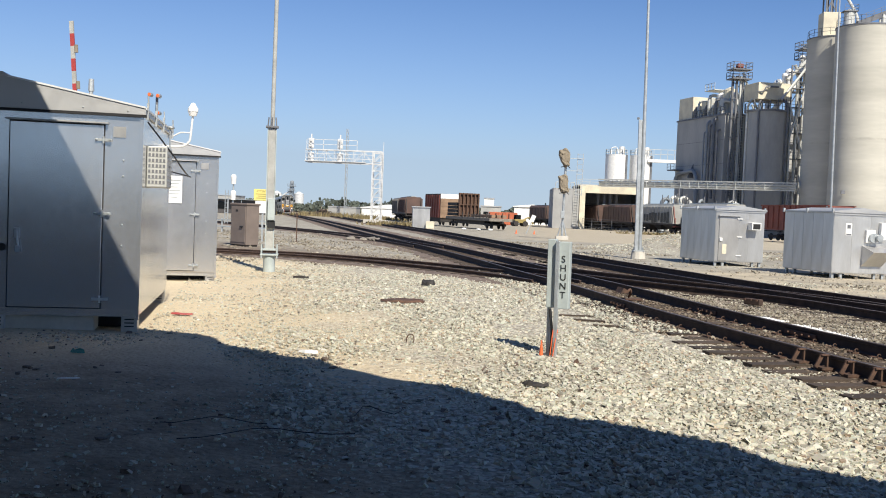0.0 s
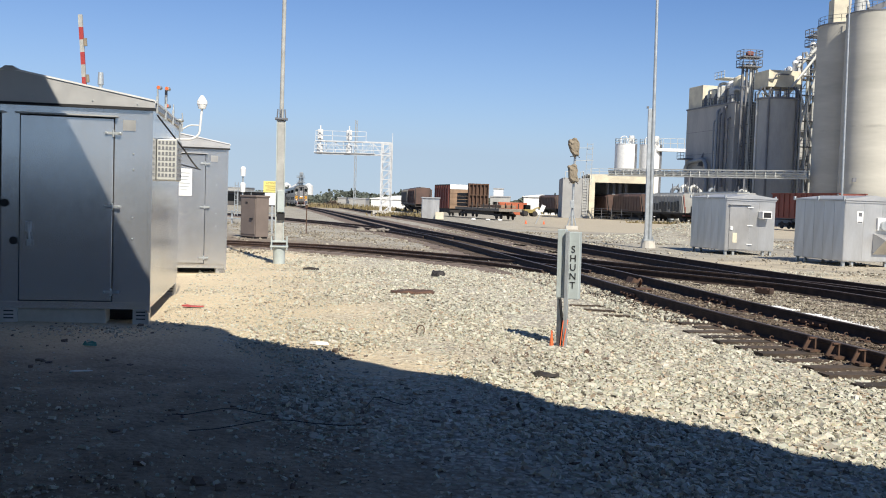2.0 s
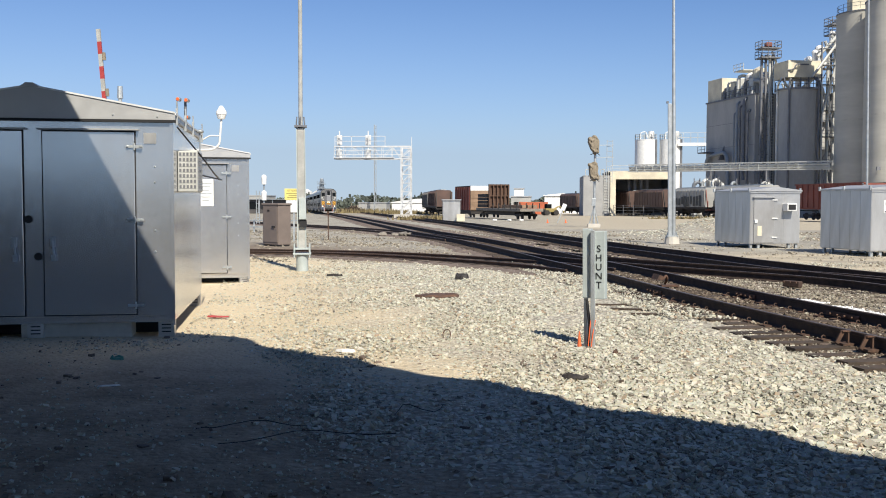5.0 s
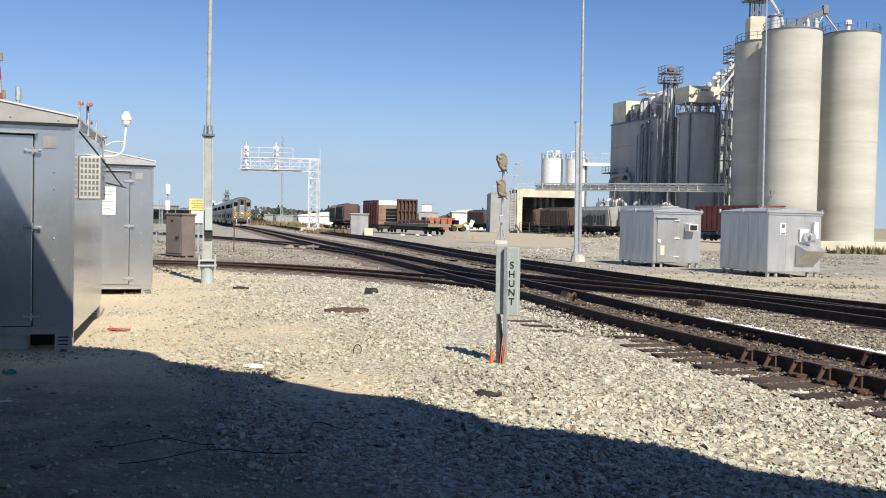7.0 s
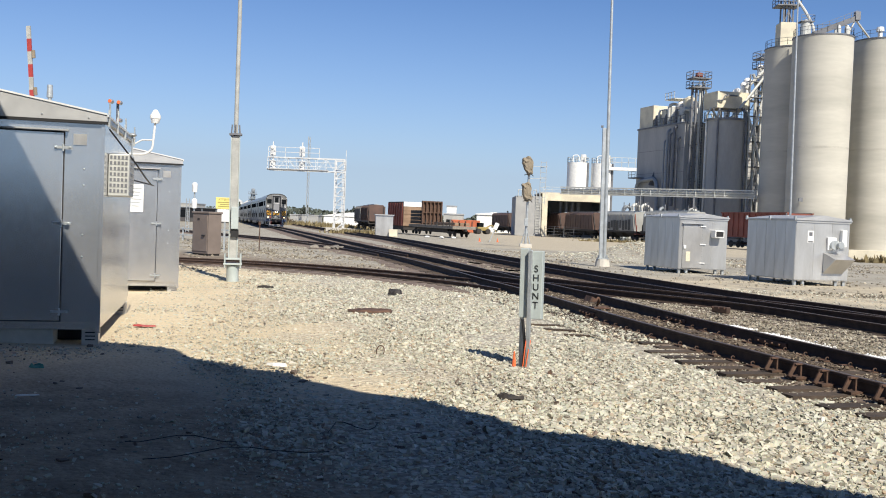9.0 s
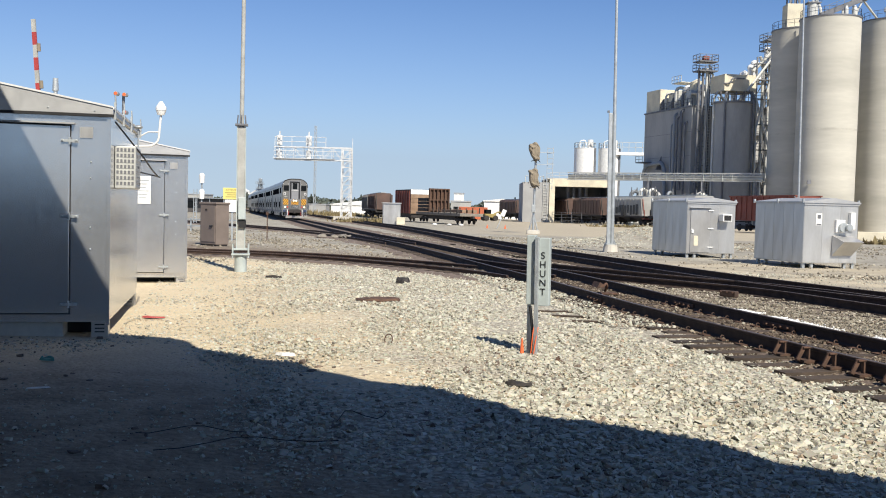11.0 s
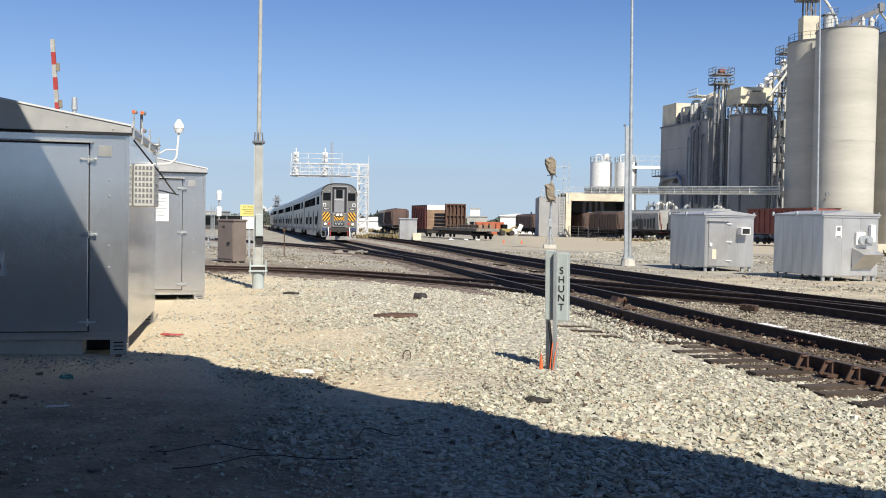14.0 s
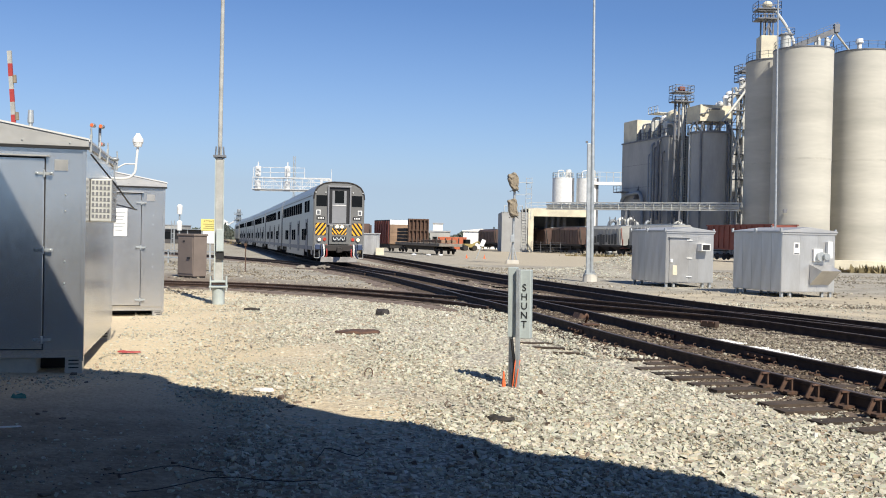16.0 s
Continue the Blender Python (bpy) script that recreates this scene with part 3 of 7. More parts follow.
def side_fittings(t):
    """Ventilator hood, cable and aerial on the wall that faces the tracks."""
    bm = B()
    box(bm, 0.15, 0.95, 2.36, 0.29, 0.8, 0.62, bevel=0.02)
    hood = part("ventilator_hood", bm, PIPE_PALE, t, "pale perforated ventilator hood")
    slot = mesh_of("perforation", box(B(), 0, 0, 0, 0.03, 0.012, 0.045), PLANT_STEEL)
    for i in range(5):
        for k in range(7):
            share("perforation", slot, hood, pose(0.045 + i * 0.052, 0.546, 2.13 + k * 0.08))
            share("perforation", slot, hood, pose(0.297, 0.66 + i * 0.14, 2.13 + k * 0.08, 0, 0, 90))
    bm = B()
    pipe(bm, [(0.04, 0.25, 2.98), (0.22, 0.5, 2.74), (0.38, 0.8, 2.52), (0.46, 1.4, 2.36), (0.48, 2.4, 2.28), (0.44, 3.6, 2.30), (0.02, 4.3, 2.4)], 0.012)
    part("cable", bm, BLACK, t)
    for k, y in enumerate((0.12, 1.3, 2.5, 4.2)):
        bm = B()
        box(bm, 0.05, y, 3.12, 0.03, 0.05, 0.24)
        rod(bm, (0.06, y, 3.2), (0.05, y, 3.34), 0.012, seg=6)
        part("lifting_lug", bm, GALV, t)
    bm = B()
    pipe(bm, [(0.0, 4.25, 2.86), (0.24, 4.25, 2.87), (0.36, 4.25, 2.96), (0.40, 4.25, 3.45)], 0.021)
    pipe(bm, [(0.0, 4.3, 3.02), (0.18, 4.28, 3.13), (0.39, 4.25, 3.13)], 0.013)
    a = part("aerial_pipe", bm, WHITE, t, "white bent aerial pipe")
    bm = B()
    rod(bm, (0.40, 4.25, 3.44), (0.40, 4.25, 3.52), 0.065, 0.09, 16)
    rod(bm, (0.40, 4.25, 3.52), (0.40, 4.25, 3.58), 0.095, 0.095, 16)
    rod(bm, (0.40, 4.25, 3.58), (0.40, 4.25, 3.68), 0.09, 0.03, 16)
    part("aerial_dome", bm, WHITE, a, smooth=False)
    bm = B()
    rod(bm, (0.16, 2.5, 2.6), (0.16, 2.5, 3.05), 0.015, seg=6)
    ball(bm, 0.16, 2.5, 3.08, 0.07, 0.5)
    part("sensor", bm, GALV, t)


YAW_CAB = math.degrees(math.atan2(1.33, 5.12))
cab_a = bungalow(pose(-5.05, 13.2, 0, 0, 0, YAW_CAB), "large brushed aluminium signal housing with double doors in half shade")
side_fittings(cab_a)
cab_b = bungalow(pose(-6.76, 22.5, -0.1, 0, 0, YAW_CAB + 4.5), "second brushed aluminium signal housing with a white notice", False)
bm = B()
box(bm, -1.0, -0.045, 2.22, 0.36, 0.012, 0.64, bevel=0.004)
notice = part("notice", bm, WHITE, cab_b, "white notice plate with grey lines")
for k in range(6):
    part("notice_line", box(B(), -1.0, -0.054, 2.44 - k * 0.08, 0.28 - 0.06 * (k % 3), 0.004, 0.02), GALV, notice)


# ---- smaller housings across the tracks ----
def small_housing(m, label, kind_of):
    """Origin at the front left corner, x along the front, y backwards."""
    W, D, Z0, H = 2.3, 3.1, 0.17, 2.38
    t = thing("equipment_housing", m, label, "equipment housing", "small aluminium housings")
    bm = B()
    box(bm, W / 2, D / 2, (Z0 + H) / 2, W, D, H - Z0, bevel=0.012)
    part("body", bm, ALU_WORN, t)
    bm = B()
    prism(bm, [(-0.06, H), (W + 0.06, H), (W + 0.06, H + 0.05), (W / 2, H + 0.2), (-0.06, H + 0.05)], -0.08, D + 0.06)
    part("roof", bm, ALU_ROOF, t)
    for x in (0.02, W - 0.02):
        for y in (-0.02, D * 0.5, D):
            bm = B()
            box(bm, x if x > 1 else -0.07, y, H + 0.06, 0.07, 0.07, 0.15)
            part("lifting_lug", bm, GALV, t)
    for x in (0.1, 0.45, W - 0.45, W - 0.1):
        for y in (0.12, D - 0.12):
            bm = B()
            box(bm, x, y, 0.06, 0.1, 0.1, 0.3)
            part("foot", bm, GALV, t)
    side = mesh_of("side_panel", box(B(), 0, 0, 0, 0.012, D / 5 - 0.014, H - Z0 - 0.06, bevel=0.003), ALU_PANEL)
    front = mesh_of("front_panel", box(B(), 0, 0, 0, W / 3 - 0.014, 0.008, H - Z0 - 0.06, bevel=0.002), ALU_PANEL)
    for k in range(5):
        share("side_panel", side, t, pose(-0.004, D * (k + 0.5) / 5, (Z0 + H) / 2))
    for k in range(3):
        share("front_panel", front, t, pose(W * (k + 0.5) / 3, -0.003, (Z0 + H) / 2))
    bm = B()
    box(bm, W / 2, -0.02, H - 0.04, W + 0.06, 0.05, 0.07)
    part("fascia", bm, ALU_ROOF, t)
    if kind_of == "door":
        bm = B()
        box(bm, 0.62, -0.01, 1.16, 0.94, 0.02, 1.9)
        part("door_gap", bm, PLANT_STEEL, t)
        bm = B()
        box(bm, 0.62, -0.02, 1.16, 0.92, 0.03, 1.88, bevel=0.006)
        dr = part("door", bm, ALU_WORN, t)
        bm = B()
        box(bm, 0.62, -0.07, 2.13, 1.05, 0.1, 0.03)
        part("drip_cap", bm, ALU_ROOF, dr)
        for z in (0.45, 1.25, 2.02):
            bm = B()
            box(bm, 1.1, -0.05, z, 0.26, 0.03, 0.04)
            part("hinge", bm, WHITE, dr)
        bm = B()
        box(bm, 0.24, -0.06, 1.12, 0.12, 0.06, 0.14, bevel=0.01)
        part("handle", bm, WHITE, dr)
        bm = B()
        box(bm, 0.42, -0.04, 0.72, 0.2, 0.012, 0.42)
        part("data_plate", bm, CREAM, dr)
        bm = B()
        box(bm, 1.72, -0.18, 1.72, 0.44, 0.36, 0.32, bevel=0.02)
        ac = part("air_conditioner", bm, WHITE, t, "small white window air conditioner")
        bm = B()
        box(bm, 1.72, -0.365, 1.72, 0.34, 0.012, 0.22)
        part("grille", bm, DARK, ac)
    else:
        bm = B()
        box(bm, 0.62, -0.012, 1.78, 0.26, 0.012, 0.44)
        n = part("notice", bm, WHITE, t)
        for q in ((1.88, 0.14, 0.14), (1.6, 0.2, 0.05)):
            part("notice_mark", box(B(), 0.62, -0.02, q[0], q[1], 0.006, q[2]), PLANT_STEEL, n)
        bm = B()
        prism(bm, [(0, 0.5), (0.85, 0.5), (0.85, 1.22), (0, 1.22)], 0, 0.01, pose(1.2, -0.02, -0.06))
        v = [bm.verts.new(p) for p in ((1.2, -0.02, 0.44), (2.05, -0.02, 0.44), (2.12, -0.62, 0.98), (1.27, -0.62, 0.98), (1.2, -0.02, 1.2), (2.05, -0.02, 1.2))]
        for f in ((0, 1, 2, 3), (3, 2, 5, 4), (0, 3, 4), (1, 5, 2)):
            bm.faces.new([v[i] for i in f])
        bmesh.ops.recalc_face_normals(bm, faces=bm.faces)
        part("air_hood", bm, ALU_WORN, t, "sloping metal air hood")
        bm = B()
        rod(bm, (1.55, 0, 1.5), (1.55, -0.22, 1.5), 0.17, seg=18)
        rod(bm, (1.72, -0.1, 1.5), (1.72, -0.34, 1.5), 0.13, seg=18)
        part("round_meter", bm, GALV, t)
        bm = B()
        box(bm, 1.5, -0.05, 1.55, 0.38, 0.1, 0.46, bevel=0.01)
        part("meter_box", bm, WHITE, t)
        bm = B()
        box(bm, 1.98, -0.08, 1.75, 0.2, 0.16, 0.62, bevel=0.01)
        part("switch_box", bm, WHITE, t)
    return t


YAW_BOX = 17.0
small_housing(pose(9.02, 41.6, 0, 0, 0, YAW_BOX), "weathered aluminium housing with a door and air conditioner", "door")
small_housing(pose(12.0, 35.8, 0, 0, 0, YAW_BOX), "weathered aluminium housing with a meter and air hood", "meter")


# ---- masts ----
def mast_near():
    t = thing("radio_mast", pose(-6.42, 26.4, 0, 0, -0.4, 12), "tall slender mast on a pale square post", "mast")
    bm = B()
    rod(bm, (0, 0, -0.05), (0, 0, 0.42), 0.165, 0.165, 20)
    part("footing", bm, PAINT_GREY, t)
    bm = B()
    box(bm, 0, 0, 0.46, 0.5, 0.42, 0.05, bevel=0.01)
    box(bm, 0, 0, 0.6, 0.42, 0.36, 0.05, bevel=0.01)
    for x in (-0.21, 0.21):
        for y in (-0.18, 0.18):
            rod(bm, (x, y, 0.36), (x, y, 0.74), 0.022, seg=8)
    part("base_plate", bm, PAINT_GREY, t)
    bm = B()
    box(bm, 0, 0, 2.28, 0.2, 0.2, 3.35, bevel=0.015)
    post = part("post", bm, MAST_WHITE, t)
    bm = B()
    for x in (-0.112, 0.112):
        box(bm, x, -0.085, 2.28, 0.026, 0.06, 3.35)
    part("edge_strip", bm, PAINT_GREY, post)
    bm = B()
    box(bm, 0.03, -0.16, 1.72, 0.2, 0.14, 0.6, bevel=0.012)
    part("junction_box", bm, PAINT_GREY, t)
    bm = B()
    box(bm, 0.04, -0.15, 1.3, 0.2, 0.06, 0.2)
    part("cover_plate", bm, DARK, t)
    bm = B()
    box(bm, 0, 0, 4.0, 0.34, 0.34, 0.05)
    for x in (-0.12, 0.0, 0.12):
        rod(bm, (x, -0.1, 3.95), (x * 0.8, -0.08, 4.26), 0.02, seg=6)
    part("collar", bm, PLANT_STEEL, t)
    bm = B()
    rod(bm, (0, 0, 3.95), (0.03, 0, 7.6), 0.06, 0.055, 14)
    rod(bm, (0.03, 0, 7.6), (0.06, 0, 13.5), 0.052, 0.04, 14)
    part("pole", bm, MAST_WHITE, t, smooth=False)


def mast_far(x, y, label, top=16.0, split=6.4, w=0.14):
    t = thing("radio_mast", pose(x, y, down(y), 0, -0.75, 0), label, "mast", "far masts")
    bm = B()
    rod(bm, (0, 0, -0.2), (0, 0, 0.33), 0.38, 0.31, 12)
    part("footing", bm, CONCRETE, t, "tapered concrete footing")
    bm = B()
    box(bm, 0, 0, 0.36, 0.5, 0.5, 0.06)
    for a in (-0.18, 0.18):
        for c in (-0.18, 0.18):
            rod(bm, (a, c, 0.3), (a, c, 0.52), 0.03, seg=6)
    part("base_plate", bm, GALV, t)
    bm = B()
    box(bm, -0.1, 0, split / 2 + 0.1, 0.16, 0.2, split - 0.1, bevel=0.01)
    part("channel_post", bm, GALV, t)
    bm = B()
    box(bm, -0.2, 0, split + 0.12, 0.1, 0.1, 0.1)
    part("camera_bracket", bm, PLANT_STEEL, t)
    bm = B()
    rod(bm, (0.07, 0, 0.3), (0.08, 0, split), 0.09, 0.09, 12)
    rod(bm, (0.08, 0, split), (0.08, 0, top), 0.08, 0.05, 12)
    part("pole", bm, GALV, t)


mast_near()
mast_far(6.36, 45.6, "tall galvanised mast on a tapered concrete footing")
mast_far(23.6, 72.0, "tall galvanised mast before the silos", 22.0, 3.2)


# ---- shunt post ----
def shunt_post():
    t = thing("shunt_box", pose(0.87, 12.81, 0, 0, -0.6, -18), "grey-green control box lettered SHUNT on steel posts", "control box")
    for x, w in ((-0.12, 0.05), (0.0, 0.052)):
        bm = B()
        box(bm, x, 0.03 if x < 0 else -0.075, 0.74, w, 0.045, 1.6, bevel=0.006)
        part("post", bm, GALV, t)
    bm = B()
    box(bm, 0.09, 0.0, 1.08, 0.145, 0.12, 0.9, bevel=0.01)
    b = part("box_cover", bm, PAINT_GREY, t)
    bm = B()
    box(bm, -0.095, 0.03, 1.1, 0.11, 0.13, 0.92, bevel=0.008)
    part("back_box", bm, PAINT_GREY, t)
    part("box_gap", box(B(), -0.01, 0.03, 1.08, 0.075, 0.1, 0.88), DARK, t)
    for k, ch in enumerate("SHUNT"):
        cu = bpy.data.curves.new("letter", "FONT")
        cu.body, cu.size, cu.extrude, cu.align_x = ch, 0.128, 0.002, "CENTER"
        tmp = bpy.data.objects.new("letter", cu)
        scene.collection.objects.link(tmp)
        me = bpy.data.meshes.new_from_object(tmp.evaluated_get(bpy.context.evaluated_depsgraph_get()))
        bpy.data.objects.remove(tmp)
        me.materials.clear()
        me.materials.append(BLACK)
        share("letter", me, b, pose(0.078, -0.064, 1.255 - k * 0.12, 90, 0, 0))
    bm = B()
    pipe(bm, [(-0.07, -0.03, 0.0), (-0.05, -0.05, 0.3), (-0.09, -0.04, 0.62)], 0.02)
    part("cable", bm, BLACK, t)
    for x, h in ((-0.05, 0.5), (-0.01, 0.35)):
        bm = B()
        pipe(bm, [(x, -0.12, 0.0), (x + 0.02, -0.11, h * 0.5), (x + 0.04, -0.06, h)], 0.007)
        part("marker_wire", bm, ORANGE, t)
    bm = B()
    rod(bm, (-0.17, -0.12, 0), (-0.17, -0.12, 0.2), 0.03, 0.008, 8)
    part("marker_cone", bm, ORANGE, t)


shunt_post()


# ---- unseen canopy added over the camera to shade the foreground ----
def canopy():
    t = thing("platform_canopy", Matrix.Identity(4), "unseen flat roof added to shade the foreground", "canopy", kind="structure")
    d, n = Vector((0.79, -0.613, 0)), Vector((-0.613, -0.79, 0))
    p = Vector((-2.11, 8.06, 6.0))
    # front edge waved by sines to give the ground shadow its uneven edge
    bm = B()
    rows = []
    for k in range(261):
        u = -9 + 0.15 * k
        o = min(max((u + 0.3) / 0.8, 0.0), 1.0) * (-0.21 + 0.03 * u - 0.12 * math.sin(2.45 * u) - 0.04 * math.cos(5.75 * u))
        a, b = p + d * u + n * o, p + d * u + n * 19
        rows.append([bm.verts.new(v) for v in (a, b, b + Vector((0, 0, 0.3)), a + Vector((0, 0, 0.05)))])
    for g, h in zip(rows, rows[1:]):
        for i in range(4):
            bm.faces.new((g[i], g[(i + 1) % 4], h[(i + 1) % 4], h[i]))
    bm.faces.new(rows[0])
    bm.faces.new(list(reversed(rows[-1])))
    bmesh.ops.recalc_face_normals(bm, faces=bm.faces)
    # dark sheet, so that little light bounces back into the shade
    part("canopy_roof", bm, SHED_DARK, t)
    # unseen columns added to carry the roof
    for k in (6, 14, 22, 29):
        q = p + d * k + n * 14
        bm = B()
        rod(bm, (q.x, q.y, -0.1), (q.x, q.y, 6), 0.15, seg=16)
        part("column", bm, PAINT_GREY, t)
    # low unseen wall, added so that the housing doors reflect something dark
    m = p + d * 10.5 + n * 18.5
    bm = box(B(), 0, 0, 1.35, 46, 0.3, 2.9, Matrix.Translation((m.x, m.y, 0)) @ Matrix.Rotation(math.atan2(d.y, d.x), 4, "Z"))
    part("platform_wall", bm, SHED_DARK, t)


canopy()


# ---- passenger train ----
CAR = 25.9
SECTION = [(-1.55, 0.8), (-1.55, 3.9), (-1.5, 4.3), (-1.32, 4.62), (-0.98, 4.83), (-0.5, 4.93), (0.5, 4.93), (0.98, 4.83), (1.32, 4.62), (1.5, 4.3), (1.55, 3.9), (1.55, 0.8)]


def bogie(y, t):
    bm = B()
    for x in (-0.95, 0.95):
        box(bm, x, y, 0.55, 0.18, 3.0, 0.26, bevel=0.03)
        box(bm, x, y, 0.75, 0.22, 0.8, 0.2)
    bg = part("bogie", bm, UNDER, t)
    for dy in (-1.2, 1.2):
        for x in (-0.75, 0.75):
            bm = B()
            rod(bm, (x - 0.06, y + dy, 0.45), (x + 0.06, y + dy, 0.45), 0.45, seg=20)
            part("wheel", bm, UNDER, bg)


def coach(label, cab=False, loco=False):
    """y forwards, origin on the rail head under the middle."""
    t = thing("passenger_car" if not loco else "locomotive", Matrix.Identity(4), label, "passenger car" if not loco else "locomotive", "cars of the train")
    h = CAR / 2
    bm = B()
    if loco:
        prism(bm, [(-1.5, 1.2), (-1.5, 3.9), (-1.1, 4.5), (1.1, 4.5), (1.5, 3.9), (1.5, 1.2)], -h, h - 3.0)
    else:
        prism(bm, SECTION, -h + 0.4, h - (0.4 if not cab else 0.02))
    bev = [e for e in bm.edges if abs(e.verts[0].co.y - e.verts[1].co.y) < 1e-4 and e.verts[0].co.y > 0]
    if cab:
        bmesh.ops.bevel(bm, geom=bev, offset=0.12, segments=3, affect="EDGES", profile=0.5)
    part("body", bm, TRAIN_SIDE, t)
    bm = B()
    prism(bm, [(-1.0, 4.835), (-0.5, 4.945), (0.5, 4.945), (1.0, 4.835), (0.5, 4.9), (-0.5, 4.9)] if not loco else [(-1.0, 4.5), (1.0, 4.5), (0.8, 4.75), (-0.8, 4.75)], -h + 0.4, h - 3.2)
    part("roof", bm, TRAIN_ROOF, t)
    bm = B()
    box(bm, 0, 0, 0.62, 2.7, CAR - 9.5, 0.6)
    part("underframe", bm, UNDER, t)
    for y in (-h + 3.2, h - 3.2):
        bogie(y, t)
    if not loco:
        for sx in (-1, 1):
            part("side_skirt", box(B(), sx * 1.53, 0, 0.6, 0.04, CAR - 11.2, 0.46, bevel=0.01), TRAIN_SIDE, t)
            for q in (-1, 1):
                part("side_skirt", box(B(), sx * 1.53, q * (h - 0.75), 0.68, 0.04, 0.6, 0.3), TRAIN_SIDE, t)
            part("roof_seam", box(B(), sx * 1.53, 0, 4.12, 0.05, CAR - 1.2, 0.03), TRAIN_ROOF, t)
    if loco:
        for sx in (-1, 1):
            bm = B()
            box(bm, sx * 1.51, 2, 3.4, 0.03, 16, 0.5)
            part("grille", bm, DARK, t)
        return t
    # dark stripe and window bands
    win = mesh_of("window", box(B(), 0, 0, 0, 0.03, 1.34, 0.72, bevel=0.012), GLASS_DARK)
    low = mesh_of("window", box(B(), 0, 0, 0, 0.03, 1.2, 0.75, bevel=0.012), GLASS_DARK)
    for sx in (-1, 1):
        for k in range(13):
            if k == 10:
                continue
            share("window", win, t, pose(sx * 1.553, -h + 2.3 + k * 1.72, 3.52))
        for y in (-8.0, -6.4, -1.6, 0.0, 6.6, 8.2):
            share("window", low, t, pose(sx * 1.553, y, 1.75))
        bm = B()
        box(bm, sx * 1.552, 0, 0.93, 0.02, CAR - 0.9, 0.24)
        part("stripe", bm, TRAIN_BLUE, t)
        for y in (-3.9, 3.2, h - 3.9):
            bm = B()
            box(bm, sx * 1.552, y, 1.68, 0.03, 1.3, 2.05, bevel=0.01)
            dr = part("door", bm, TRAIN_ROOF, t)
            for dy in (-0.69, 0.69):
                bm = B()
                box(bm, sx * 1.556, y + dy, 1.68, 0.02, 0.07, 2.1)
                part("door_gap", bm, DARK, dr)
            bm = B()
            box(bm, sx * 1.572, y, 2.1, 0.012, 0.5, 0.8)
            part("door_glass", bm, GLASS_DARK, dr)
        bm = B()
        box(bm, sx * 1.553, -h + 0.9, 2.5, 0.02, 0.05, 3.4)
        part("panel_seam", bm, DARK, t)
    if not cab:
        for y in (-h + 0.1, h - 0.1):
            bm = B()
            box(bm, 0, y, 2.4, 1.5, 0.5, 3.2)
            part("gangway", bm, DARK, t)
        return t
    cab_front(t, h)
    return t


def clip_band(poly, axis, limit, keep_less):
    """One side of a rectangle cuts a polygon."""
    out = []
    for p, q in zip(poly, poly[1:] + poly[:1]):
        a, b = p[axis] - limit, q[axis] - limit
        if keep_less:
            a, b = -a, -b
        if a >= 0:
            out.append(p)
        if a * b < 0:
            t = a / (a - b)
            out.append((p[0] + (q[0] - p[0]) * t, p[1] + (q[1] - p[1]) * t))
    return out


def stripes(bm, x, z, w, hgt, y, lean, count=4):
    """Slanting bars cut to a panel."""
    pitch = (w + hgt) / (count + 1.2)
    for k in range(-count - 2, count + 3):
        c = k * pitch
        poly = [(c - pitch * 0.25 - lean * hgt / 2, -hgt / 2), (c + pitch * 0.25 - lean * hgt / 2, -hgt / 2), (c + pitch * 0.25 + lean * hgt / 2, hgt / 2), (c - pitch * 0.25 + lean * hgt / 2, hgt / 2)]
        poly = clip_band(poly, 0, -w / 2, False)
        poly = clip_band(poly, 0, w / 2, True) if poly else poly
        if len(poly) >= 3:
            bm.faces.new([bm.verts.new((x + a, y, z + b)) for a, b in poly])
    return bm


